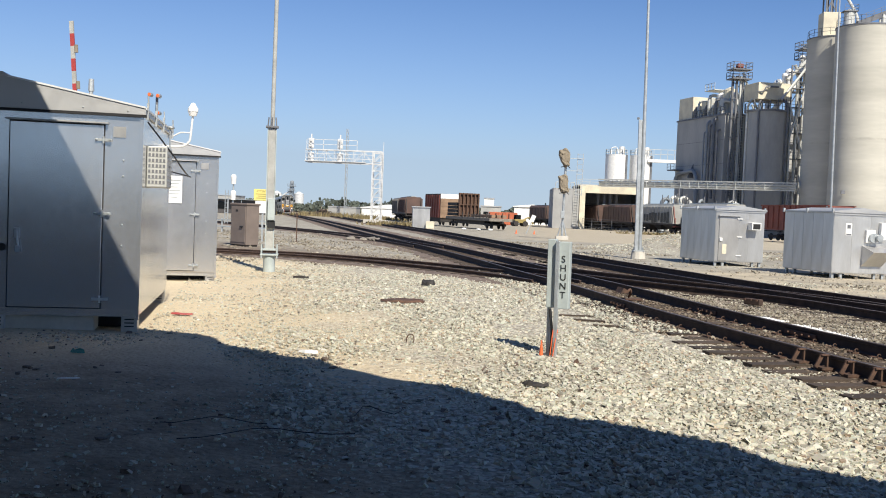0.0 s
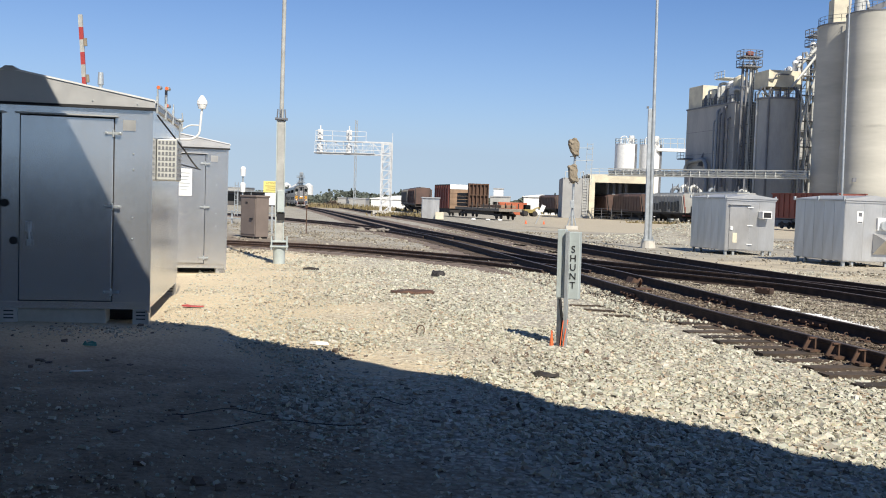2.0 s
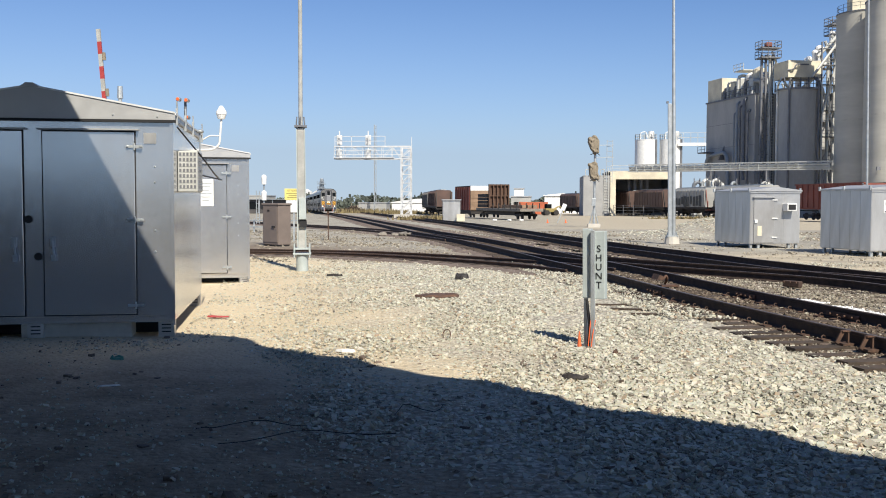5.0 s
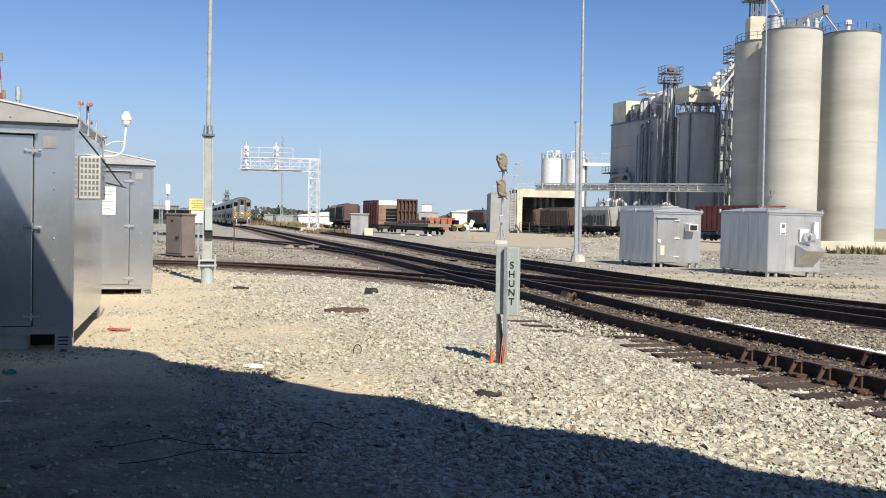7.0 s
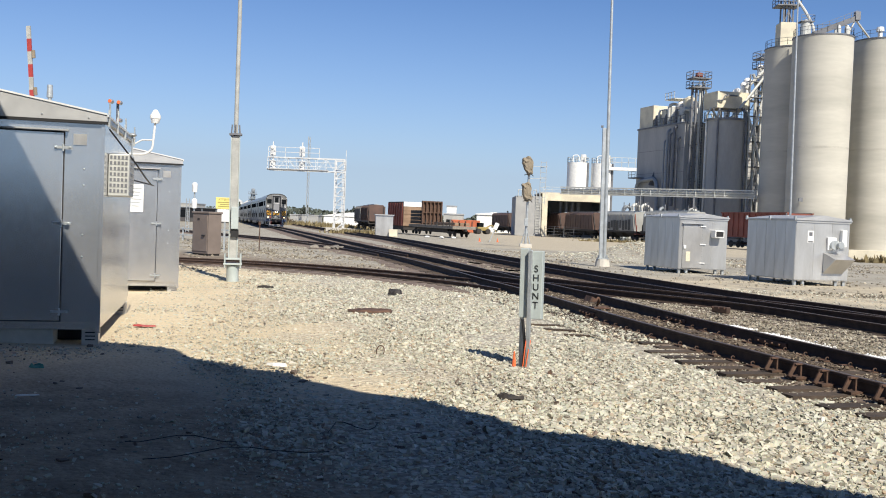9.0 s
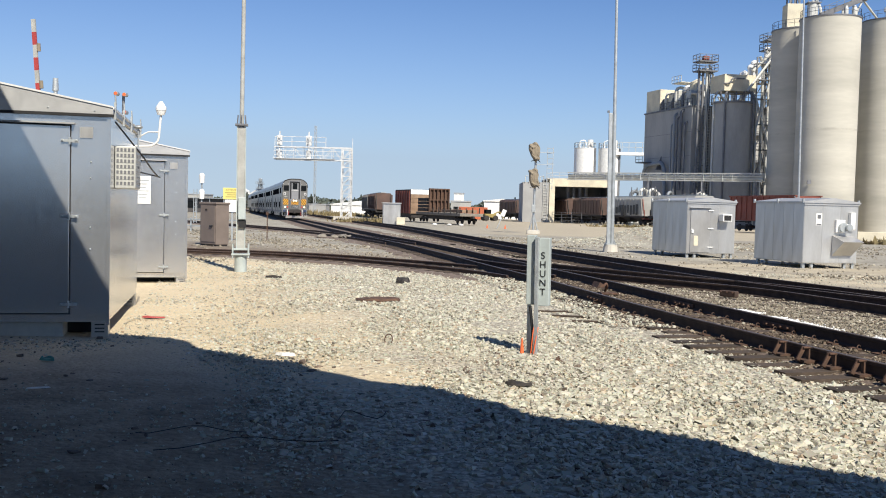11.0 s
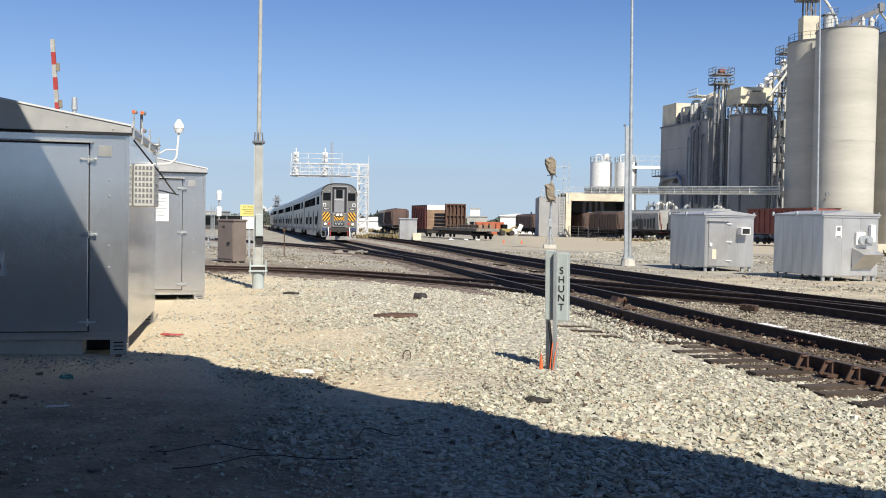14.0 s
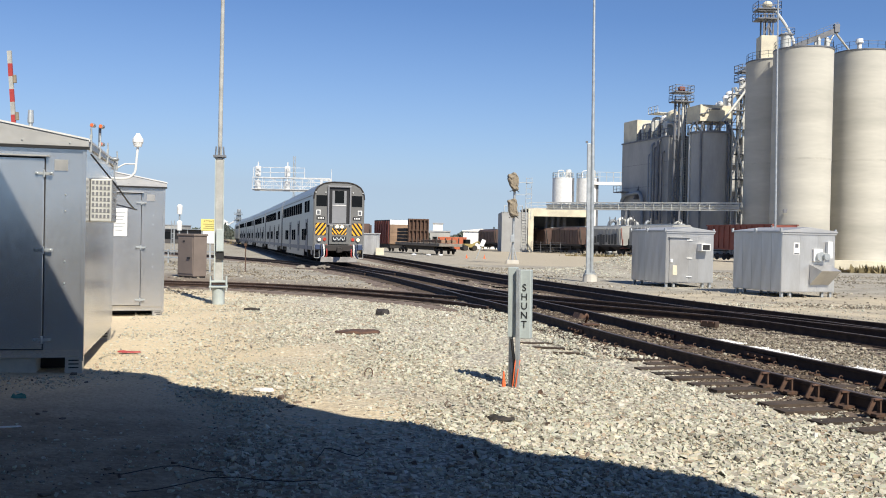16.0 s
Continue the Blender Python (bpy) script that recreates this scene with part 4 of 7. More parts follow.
def cab_front(t, h):
    f = h
    bm = B()
    prism(bm, [(-1.5, 0.95), (-1.5, 3.88), (-1.44, 4.24), (-1.27, 4.54), (-0.95, 4.74), (-0.5, 4.84), (0.5, 4.84), (0.95, 4.74), (1.27, 4.54), (1.44, 4.24), (1.5, 3.88), (1.5, 0.95)], f - 0.06, f + 0.03)
    bmesh.ops.bevel(bm, geom=[e for e in bm.edges if abs(e.verts[0].co.y - e.verts[1].co.y) < 1e-4 and e.verts[0].co.y > f], offset=0.03, segments=2, affect="EDGES")
    part("cab_face", bm, TRAIN_FRONT, t, "grey painted cab face")
    part("roof_rim", pipe(B(), [(x * 0.985, f - 0.02, z * 0.99 + 0.02) for x, z in SECTION[1:-1]], 0.05), UNDER, t)
    bm = B()
    for x in (-0.66, 0.66):
        box(bm, x, f + 0.08, 3.5, 0.09, 0.14, 2.25, bevel=0.02)
    box(bm, 0, f + 0.08, 4.64, 1.41, 0.14, 0.1, bevel=0.02)
    box(bm, 0, f + 0.08, 2.37, 1.41, 0.14, 0.08, bevel=0.02)
    part("gangway_frame", bm, TRAIN_ROOF, t)
    bm = B()
    box(bm, 0, f + 0.034, 3.5, 1.22, 0.01, 2.2)
    part("gangway_recess", bm, BLACK, t)
    bm = B()
    box(bm, 0, f + 0.045, 3.42, 0.86, 0.03, 1.95, bevel=0.01)
    dr = part("end_door", bm, TRAIN_ROOF, t)
    bm = B()
    box(bm, 0, f + 0.065, 4.02, 0.56, 0.012, 0.74, bevel=0.005)
    part("door_glass", bm, GLASS_DARK, dr)
    bm = B()
    box(bm, 0, f + 0.07, 3.52, 0.84, 0.03, 0.04)
    part("hand_bar", bm, WHITE, dr)
    for x in (-1.06, 1.06):
        bm = B()
        box(bm, x, f + 0.036, 3.78, 0.64, 0.02, 0.66, bevel=0.008)
        part("cab_window", bm, GLASS_DARK, t)
        bm = B()
        box(bm, x * 1.18, f + 0.05, 3.08, 0.26, 0.05, 0.3, bevel=0.01)
        part("marker_light", bm, WHITE, t)
        bm = B()
        box(bm, x * 1.18, f + 0.08, 3.08, 0.16, 0.012, 0.2)
        part("marker_lens", bm, PLANT_STEEL, t)
        bm = B()
        box(bm, x * 1.03, f + 0.04, 2.74, 0.5, 0.025, 0.17)
        nb = part("number_board", bm, BLACK, t)
        bm = B()
        for k in range(4):
            box(bm, x * 1.03 - 0.15 + 0.1 * k, f + 0.055, 2.74, 0.06, 0.006, 0.09)
        part("number_bar", bm, WHITE, nb)
        bm = B()
        box(bm, x * 1.03, f + 0.036, 2.08, 0.62, 0.014, 0.74)
        pn = part("hazard_panel", bm, HAZ_YELLOW, t, "amber panel with black slanting stripes")
        part("hazard_stripe", stripes(B(), x * 1.03, 2.08, 0.62, 0.74, f + 0.046, 0.75 if x < 0 else -0.75), BLACK, pn)
        bm = B()
        rod(bm, (x * 1.1, f + 0.02, 1.46), (x * 1.1, f + 0.1, 1.46), 0.15, seg=18)
        part("ditch_light_rim", bm, PLANT_STEEL, t)
        bm = B()
        rod(bm, (x * 1.1, f + 0.1, 1.46), (x * 1.1, f + 0.112, 1.46), 0.085, seg=18)
        part("ditch_light", bm, LAMP_ON, t, "lit round ditch light")
        bm = B()
        rod(bm, (x * 0.8, f + 0.03, 1.48), (x * 0.8, f + 0.08, 1.48), 0.1, seg=14)
        part("tail_light", bm, LAMP_RED, t)
        bm = B()
        box(bm, x * 1.2, f + 0.1, 1.02, 0.3, 0.2, 0.34, bevel=0.03)
        part("step_box", bm, TRAIN_BLUE, t)
        for k, (c, dx) in enumerate(((RED, 0.7), (WHITE, 0.85), (TRAIN_BLUE, 0.98))):
            bm = B()
            pipe(bm, [(x * dx, f + 0.05, 1.15), (x * dx, f + 0.3, 0.9), (x * (dx - 0.02), f + 0.3, 0.5), (x * (dx + 0.1), f + 0.2, 0.35)], 0.04)
            part("air_hose", bm, c, t)
        bm = B()
        pipe(bm, [(x * 1.38, f + 0.1, 1.1), (x * 1.38, f + 0.16, 0.35), (x * 1.1, f + 0.16, 0.35), (x * 1.1, f + 0.1, 1.1)], 0.02)
        part("grab_iron", bm, GALV, t)
        bm = B()
        for q in (0.45, 0.9):
            ball(bm, x * (1.33 if q > 0.5 else 0.78), f + 0.05, 4.28, 0.045, sub=1)
        part("roof_marker", bm, WHITE, t)
    bm = B()
    box(bm, 0, f + 0.12, 1.75, 1.2, 0.2, 1.15, bevel=0.03)
    part("lower_panel", bm, TRAIN_FRONT, t)
    bm = B()
    box(bm, 0, f + 0.23, 1.98, 0.86, 0.014, 0.42)
    pn = part("hazard_panel", bm, HAZ_YELLOW, t)
    bm = stripes(B(), -0.215, 1.98, 0.43, 0.42, f + 0.241, -0.8, 3)
    stripes(bm, 0.215, 1.98, 0.43, 0.42, f + 0.241, 0.8, 3)
    part("hazard_stripe", bm, BLACK, pn)
    bm = B()
    box(bm, 0, f + 0.25, 2.24, 0.72, 0.1, 0.3, bevel=0.04)
    part("headlight_housing", bm, TRAIN_FRONT, t)
    for x in (-0.15, 0.15):
        bm = B()
        rod(bm, (x, f + 0.3, 2.24), (x, f + 0.315, 2.24), 0.09, seg=18)
        part("headlight", bm, LAMP_ON, t, "lit twin headlight")
    bm = B()
    box(bm, 0, f + 0.23, 1.5, 0.86, 0.014, 0.3)
    part("socket_panel", bm, BLACK, t)
    for x in (-0.25, 0.0, 0.25):
        bm = B()
        pipe(bm, [(x - 0.08, f + 0.25, 1.6), (x - 0.04, f + 0.3, 1.45), (x + 0.06, f + 0.3, 1.42), (x + 0.1, f + 0.25, 1.58)], 0.03)
        part("jumper_cable", bm, GALV, t)
    bm = B()
    box(bm, 0, f + 0.1, 0.95, 1.7, 0.4, 0.36, bevel=0.04)
    part("buffer_beam", bm, UNDER, t)
    bm = B()
    box(bm, 0, f + 0.45, 0.85, 0.3, 0.7, 0.3, bevel=0.06)
    box(bm, 0.1, f + 0.8, 0.85, 0.22, 0.25, 0.36, bevel=0.06)
    part("coupler", bm, UNDER, t)
    bm = B()
    prism(bm, [(-1.12, 0.1), (1.12, 0.1), (1.05, 0.42), (-1.05, 0.42)], f + 0.18, f + 0.28)
    bmesh.ops.bevel(bm, geom=bm.edges[:], offset=0.02, segments=1, affect="EDGES")
    part("pilot_plough", bm, PLOUGH, t, "scuffed white pilot plough")


lead_car = coach("grey bilevel cab car with amber hazard panels, headlights lit", cab=True)
cars = [lead_car]
middle = coach("silver grey bilevel passenger car with dark windows")
cars.append(middle)
for k in range(3):
    cars.append(copy_thing(middle, Matrix.Identity(4)))
cars.append(coach("dark grey diesel locomotive at the end of the train", loco=True))


# ---- grain plant across the yard ----
def tube(bm, x, y, z0, z1, r, seg=40):
    """An open upright shell."""
    bmesh.ops.create_cone(bm, cap_ends=False, segments=seg, radius1=r, radius2=r, depth=z1 - z0, matrix=Matrix.Translation((x, y, (z0 + z1) / 2)))
    return bm


def smooth_sides(ob):
    ob.data.shade_smooth()
    return ob


def railing(bm, pts, h=1.1, gap=1.6, r=0.05):
    for a, b in zip(pts, pts[1:]):
        a, b = Vector(a), Vector(b)
        n = max(1, int((b - a).length / gap))
        for k in range(n + 1):
            p = a.lerp(b, k / n)
            bar(bm, p, p + Vector((0, 0, h)), r)
        for q in (0.5, 1.0):
            bar(bm, a + Vector((0, 0, h * q)), b + Vector((0, 0, h * q)), r)
    return bm


def silo(x, y, r, top, label):
    z0 = down(y) - 0.1
    t = thing("grain_silo", pose(x, y, 0), label, "silo", "concrete silos")
    smooth_sides(part("shell", tube(B(), 0, 0, z0, top, r, 64), SILO, t))
    bm = B()
    rod(bm, (0, 0, top - 0.05), (0, 0, top + 0.13), r + 0.08, seg=64)
    part("rim", bm, PLANT_STEEL, t)
    for z, hh in ((top * 0.468, 0.28),):
        smooth_sides(part("pour_joint", tube(B(), 0, 0, z, z + hh, r + 0.015, 64), SILO_STAIN, t))
    bm = B()
    railing(bm, [(r * 0.98 * math.cos(a), r * 0.98 * math.sin(a), top + 0.28) for a in np.linspace(2.2, 6.8, 15)], 1.0, 1.6, 0.045)
    part("railing", bm, PLANT_STEEL, t)
    return t


s1 = silo(48.6, 150.2, 4.2, 29.7, "tall pale concrete silo in its neighbour's shade")
s2 = silo(49.9, 141.5, 4.15, 29.85, "tall pale concrete silo with stained pour joints")
s3 = silo(61.8, 149.5, 4.2, 31.2, "tall pale concrete silo beside the plant")
bm = B()
box(bm, -3.2, -3.25, 6.6, 0.5, 0.3, 0.5)
part("hatch", bm, PLANT_STEEL, s2)


def headhouse():
    t = thing("headhouse", pose(46.9, 150.6, 29.8), "cream headhouse with steel platforms on the silos", "headhouse")
    part("cabin", box(B(), 0.55, 0, 2.0, 2.5, 2.5, 4.0, bevel=0.05), CREAM, t)
    bm = B()
    for x in (-0.2, 0.5, 1.2):
        for y in (-0.8, 0.8):
            bar(bm, (x, y, 4.0), (x, y, 7.6), 0.2)
    bar(bm, (-0.2, -0.8, 4), (1.2, -0.8, 7.6), 0.12)
    bar(bm, (1.2, -0.8, 4), (-0.2, -0.8, 7.6), 0.12)
    part("legs", bm, PLANT_STEEL, t)
    for z in (6.6, 8.1):
        bm = B()
        box(bm, 0.45, 0, z, 3.5, 2.8, 0.16)
        railing(bm, [(-1.3, -1.4, z), (2.2, -1.4, z), (2.2, 1.4, z), (-1.3, 1.4, z), (-1.3, -1.4, z)], 1.1, 1.1, 0.06)
        part("platform", bm, PLANT_STEEL, t)
    bm = B()
    ball(bm, 0.5, 0, 8.9, 0.8, 0.8)
    part("pulley_cover", bm, CREAM, t, smooth=True)
    bm = B()
    pipe(bm, [(1.2, -0.6, 8.4), (2.6, -2, 5.6), (3.2, -4, 3.0), (3.3, -5, 0.4)], 0.22)
    part("spout", bm, PIPE_PALE, t)


def roof_conveyor():
    t = thing("conveyor", pose(50.5, 141.5, 30.1), "inclined steel conveyor gallery on the silo tops", "conveyor")
    bm = B()
    bar(bm, (-2.0, 0, 0.4), (4.7, 1.5, 3.3), 0.55, 0.75)
    part("gallery", bm, PLANT_STEEL, t)
    bm = B()
    railing(bm, [(-2.0, -0.4, 0.65), (4.7, 1.1, 3.55)], 0.8, 1.1, 0.05)
    box(bm, 4.6, 1.4, 3.5, 0.7, 0.9, 1.2)
    part("railing", bm, PLANT_STEEL, t)
    bm = B()
    bar(bm, (1.4, 0.8, 1.6), (1.4, 0.8, 0), 0.3)
    bar(bm, (2.9, 1.1, 2.3), (2.9, 1.1, 0), 0.14)
    bar(bm, (4.4, 1.4, 3.0), (2.9, 1.1, 0), 0.18)
    bar(bm, (4.4, 1.4, 3.0), (8.2, 5.6, 1.2), 0.22)
    part("trestle", bm, PIPE_PALE, t)
    for x, y, w, h in ((-3.0, 0.5, 1.5, 2.1), (1.2, -1.0, 0.6, 1.2), (3.0, 0.6, 0.8, 1.5)):
        bm = B()
        rod(bm, (x, y, 0), (x, y, h), w / 2, seg=16)
        rod(bm, (x, y, h), (x, y, h + 0.5), w / 2, 0.15, 16)
        part("dust_filter", bm, PIPE_PALE, t)
    bm = B()
    box(bm, -3.0, 0.5, 2.2, 1.9, 1.7, 0.14)
    railing(bm, [(-3.95, -0.35, 2.2), (-2.05, -0.35, 2.2), (-2.05, 1.35, 2.2)], 0.9, 0.9, 0.05)
    part("filter_platform", bm, PLANT_STEEL, t)
    t2 = thing("roof_vent", pose(60.8, 148.5, 31.4), "white roof vent on a silo", "vent")
    bm = B()
    rod(bm, (0, 0, 0), (0, 0, 1.3), 0.35, seg=14)
    rod(bm, (0, 0, 1.3), (0, 0, 1.9), 0.6, 0.5, 14)
    part("vent_cowl", bm, WHITE, t2)


headhouse()
roof_conveyor()


# the plant stands a little deeper than the silos, in their shade
DEEP = Matrix.Translation((0, 0, 1.9)) @ Matrix.Scale(1.04, 4) @ Matrix.Translation((0, 0, -1.9))


def plant_block():
    """The long clad store: its shaded wall runs away from the camera."""
    yaw = math.degrees(math.atan2(0.3, 0.954))
    t = thing("plant_building", DEEP @ pose(34.7, 160, down(160), 0, 0, yaw * 1.0), "large grey clad plant building with rooftop pipework", "industrial building")
    H = 19.6
    part("wall", box(B(), 8, 8, H / 2, 16, 16.4, H), PLANT_GREY, t)
    bm = B()
    box(bm, 8, 8, H + 0.12, 16.3, 16.7, 0.25)
    part("roof_edge", bm, PLANT_STEEL, t)
    for k in range(1, 5):
        part("wall_seam", box(B(), -0.01, 8, k * 3.9, 0.03, 16.2, 0.05), PLANT_STEEL, t)
    part("penthouse", box(B(), 3.2, 13.7, H + 2.1, 6, 5, 3.9, bevel=0.03), CREAM, t)
    bm = B()
    railing(bm, [(0.2, 11.2, H + 0.25), (0.2, 0.2, H + 0.25)], 1.2, 1.5, 0.08)
    part("railing", bm, PLANT_STEEL, t)
    rng = random.Random(3)
    for k in range(9):
        y = 10.8 - k * 1.15
        h = 1.6 + rng.random() * 2.6
        bm = B()
        pipe(bm, [(0.5, y, H), (0.5, y, H + h), (1.5 + rng.random(), y - 0.5, H + h), (2.2, y - 0.5, H + 0.2)], 0.2 + 0.1 * rng.random(), 8)
        part("roof_pipe", bm, PIPE_PALE if k % 3 else PLANT_STEEL, t)
    for k in range(5):
        part("roof_hood", box(B(), 1.4, 10.4 - k * 2.0, H + 1.3 + 0.25 * (k % 3), 1.5, 1.5, 2.2 + 0.5 * (k % 3), bevel=0.12), CREAM if k % 2 else PIPE_PALE, t)
    for k, (x, y, r, h) in enumerate(((2.6, 7.4, 1.0, 3.0), (2.2, 5.2, 0.8, 3.8), (2.5, 3.0, 1.1, 4.4), (2.4, 1.0, 0.9, 3.4))):
        bm = B()
        rod(bm, (x, y, H), (x, y, H + h), r, seg=18)
        rod(bm, (x, y, H + h), (x, y, H + h + 0.5), r, 0.2, 18)
        part("cyclone", bm, WHITE if k % 2 else CREAM, t)
    bm = B()
    box(bm, 1.8, 6.2, H + 4.6, 2.6, 3.2, 0.14)
    railing(bm, [(0.5, 7.8, H + 4.6), (0.5, 4.6, H + 4.6)], 1.1, 1.0, 0.07)
    part("roof_platform", bm, PIPE_PALE, t)
    # pipes and ducts on the shaded wall
    for y, z0, z1, r in ((4.6, 3, 18.6, 0.22), (3.6, 2, 18.0, 0.16), (2.4, 6, 19.0, 0.26), (1.2, 1, 17.0, 0.18), (5.6, 9, 17.0, 0.14)):
        bm = B()
        pipe(bm, [(-0.5, y, z0), (-0.5, y, z1), (0.3, y, z1 + 0.4)], r, 8)
        part("wall_pipe", bm, PLANT_STEEL if y < 4 else HAZY_STEEL, t)
    bm = B()
    pipe(bm, [(-0.6, 15.2, 8.6), (-0.7, 14.0, 10.4), (-0.7, 8.2, 10.8), (-0.6, 7.4, 9.8), (-0.5, 7.4, 2.0)], 0.34, 10)
    part("duct", bm, HAZY_STEEL, t)
    bm = B()
    box(bm, -0.9, 14.5, 11.0, 1.8, 2.6, 0.2)
    railing(bm, [(-1.8, 15.8, 11.0), (-1.8, 13.2, 11.0)], 1.1, 0.9, 0.07)
    part("landing", bm, PLANT_STEEL, t)
    bm = B()
    prism(bm, [(-1.0, 9.6), (0.0, 9.6), (0.0, 12.0)], 9.6, 9.8)
    part("bracket", bm, PLANT_STEEL, t)


plant_block()


def leg_tower(x, y, top, label):
    """An elevator leg: trunks in a steel frame with platforms at the head."""
    z0 = down(y)
    t = thing("elevator_tower", DEEP @ pose(x, y, z0, 0, 0, 14), label, "elevator tower", "steel elevator towers")
    for i, (dx, dy) in enumerate(((-0.9, 0), (-0.35, -0.3), (0.3, -0.3), (0.9, 0))):
        bm = B()
        box(bm, dx, dy, (top - 1) / 2, 0.3, 0.34, top - 1)
        part("trunk", bm, PLANT_STEEL if i != 2 else PIPE_PALE, t)
    bm = B()
    for k in range(int(top / 3)):
        z = k * 3.0 + 1
        bar(bm, (-1, 0.4, z), (1, 0.4, z + 1.5), 0.1)
        bar(bm, (1, 0.4, z + 1.5), (-1, 0.4, z + 3), 0.1)
        bar(bm, (-1.1, -0.4, z), (1.1, -0.4, z), 0.1)
    part("bracing", bm, PLANT_STEEL, t)
    bm = B()
    for k in range(int((top - 6) / 0.45)):
        bar(bm, (0.5, -0.72, 3 + k * 0.45), (0.95, -0.72, 3 + k * 0.45), 0.05)
    for x2 in (0.5, 0.95):
        bar(bm, (x2, -0.72, 2.5), (x2, -0.72, top - 2), 0.06)
    part("ladder", bm, PIPE_PALE, t)
    for z in (top - 1.5, top):
        bm = B()
        box(bm, 0.15, 0, z, 3.2, 2.4, 0.2)
        railing(bm, [(-1.45, -1.2, z), (1.75, -1.2, z), (1.75, 1.2, z), (-1.45, 1.2, z), (-1.45, -1.2, z)], 1.1, 1.05, 0.07)
        part("platform", bm, PLANT_STEEL, t)
    bm = B()
    box(bm, 0.15, 0, top + 0.6, 1.0, 0.9, 0.8, bevel=0.15)
    part("head_pulley", bm, WAGON_RED if "red" in label else PIPE_PALE, t)
    bm = B()
    pipe(bm, [(0.8, 0, top - 0.4), (2.6, 0.5, top - 4.0), (4.8, 1.0, top - 7.0)], 0.2)
    part("spout", bm, PIPE_PALE, t)


leg_tower(36.2, 158.5, 26.6, "dark steel elevator tower with a red head pulley")
leg_tower(46.6, 158.0, 30.0, "steel elevator tower with pale trunks behind the silos")


def pipe_rack():
    """Pale risers, galleries and sloping spouts between the round bin and the silos."""
    t = thing("pipe_rack", DEEP @ pose(44.7, 156.5, down(157), 0, 0, 14), "crowded rack of pale pipes and steel galleries", "pipe rack")
    for x, y, z, r in ((-1.3, -0.4, 22.5, 0.2), (-0.7, 0.1, 24.5, 0.16), (0.0, -0.5, 26.0, 0.24), (0.55, 0.2, 25.0, 0.15), (1.2, -0.3, 27.0, 0.2), (1.7, 0.2, 23.5, 0.16)):
        part("riser", pipe(B(), [(x, y, 0), (x, y, z), (x - 0.7, y - 0.2, z + 1.2)], r), PIPE_PALE, t)
    for z in (8.0, 12.5, 16.5, 20.5, 23.5, 26.0):
        bm = B()
        box(bm, 0.2, -0.9, z, 3.6, 0.9, 0.14)
        railing(bm, [(-1.6, -1.35, z), (2.0, -1.35, z)], 1.0, 0.9, 0.06)
        part("gallery", bm, PLANT_STEEL, t)
    for x in (-1.5, 2.0):
        part("frame_post", box(B(), x, -1.3, 13.5, 0.2, 0.2, 27.0), PLANT_STEEL, t)
    for a, b, r in (((1.8, -1.4, 28.0), (-3.4, -1.8, 21.5), 0.2), ((1.6, -1.6, 26.5), (-1.6, -1.8, 16.0), 0.16), ((-1.4, -1.5, 20.0), (1.9, -1.7, 9.0), 0.14), ((2.0, -1.2, 29.0), (-2.0, -1.0, 24.8), 0.26)):
        part("spout", rod(B(), a, b, r, seg=10), PIPE_PALE, t)
    for x, z in ((-2.6, 24.6), (-1.6, 25.6), (1.2, 28.6)):
        bm = B()
        rod(bm, (x, 0.6, z - 3.0), (x, 0.6, z), 0.42, seg=14)
        ball(bm, x, 0.6, z, 0.5)
        part("filter_pot", bm, WHITE, t)


pipe_rack()


def round_bin():
    t = thing("steel_bin", DEEP @ pose(40.3, 156, down(156)), "grey round bin with a cream penthouse on top", "storage bin")
    smooth_sides(part("shell", tube(B(), 0, 0, 0, 19.6, 3.15, 48), PLANT_GREY, t))
    bm = B()
    rod(bm, (0, 0, 19.6), (0, 0, 19.9), 3.4, seg=40)
    railing(bm, [(3.3 * math.cos(a), 3.3 * math.sin(a), 19.9) for a in np.linspace(2.8, 6.6, 12)], 1.1, 1.2, 0.07)
    part("deck", bm, PLANT_STEEL, t)
    part("penthouse", box(B(), 0.2, 0.4, 22.8, 5.6, 4.6, 2.6, pose(0, 0, 0, 0, 0, 14), bevel=0.03), CREAM, t)
    for a in (-2.4, -1.2, 0.0, 1.2, 2.4):
        part("penthouse_leg", bar(B(), (a, -1.8, 19.8), (a, -1.8, 21.6), 0.16), PLANT_STEEL, t)
    for dx, dy, col in ((-3.2, -0.7, PIPE_PALE), (-1.9, -2.7, PLANT_STEEL), (2.6, -2.2, PLANT_STEEL), (3.3, -1.4, PIPE_PALE)):
        bm = B()
        pipe(bm, [(dx, dy, 0.5), (dx, dy, 20.5), (dx * 0.7, dy * 0.6, 22.0)], 0.17)
        part("down_pipe", bm, col, t)
    bm = B()
    pipe(bm, [(-2.2, -2.5, 22.6), (-1.2, -2.7, 22.6), (-1.0, -2.7, 23.4), (1.0, -2.4, 23.4)], 0.12)
    part("penthouse_pipe", bm, PLANT_STEEL, t)


round_bin()


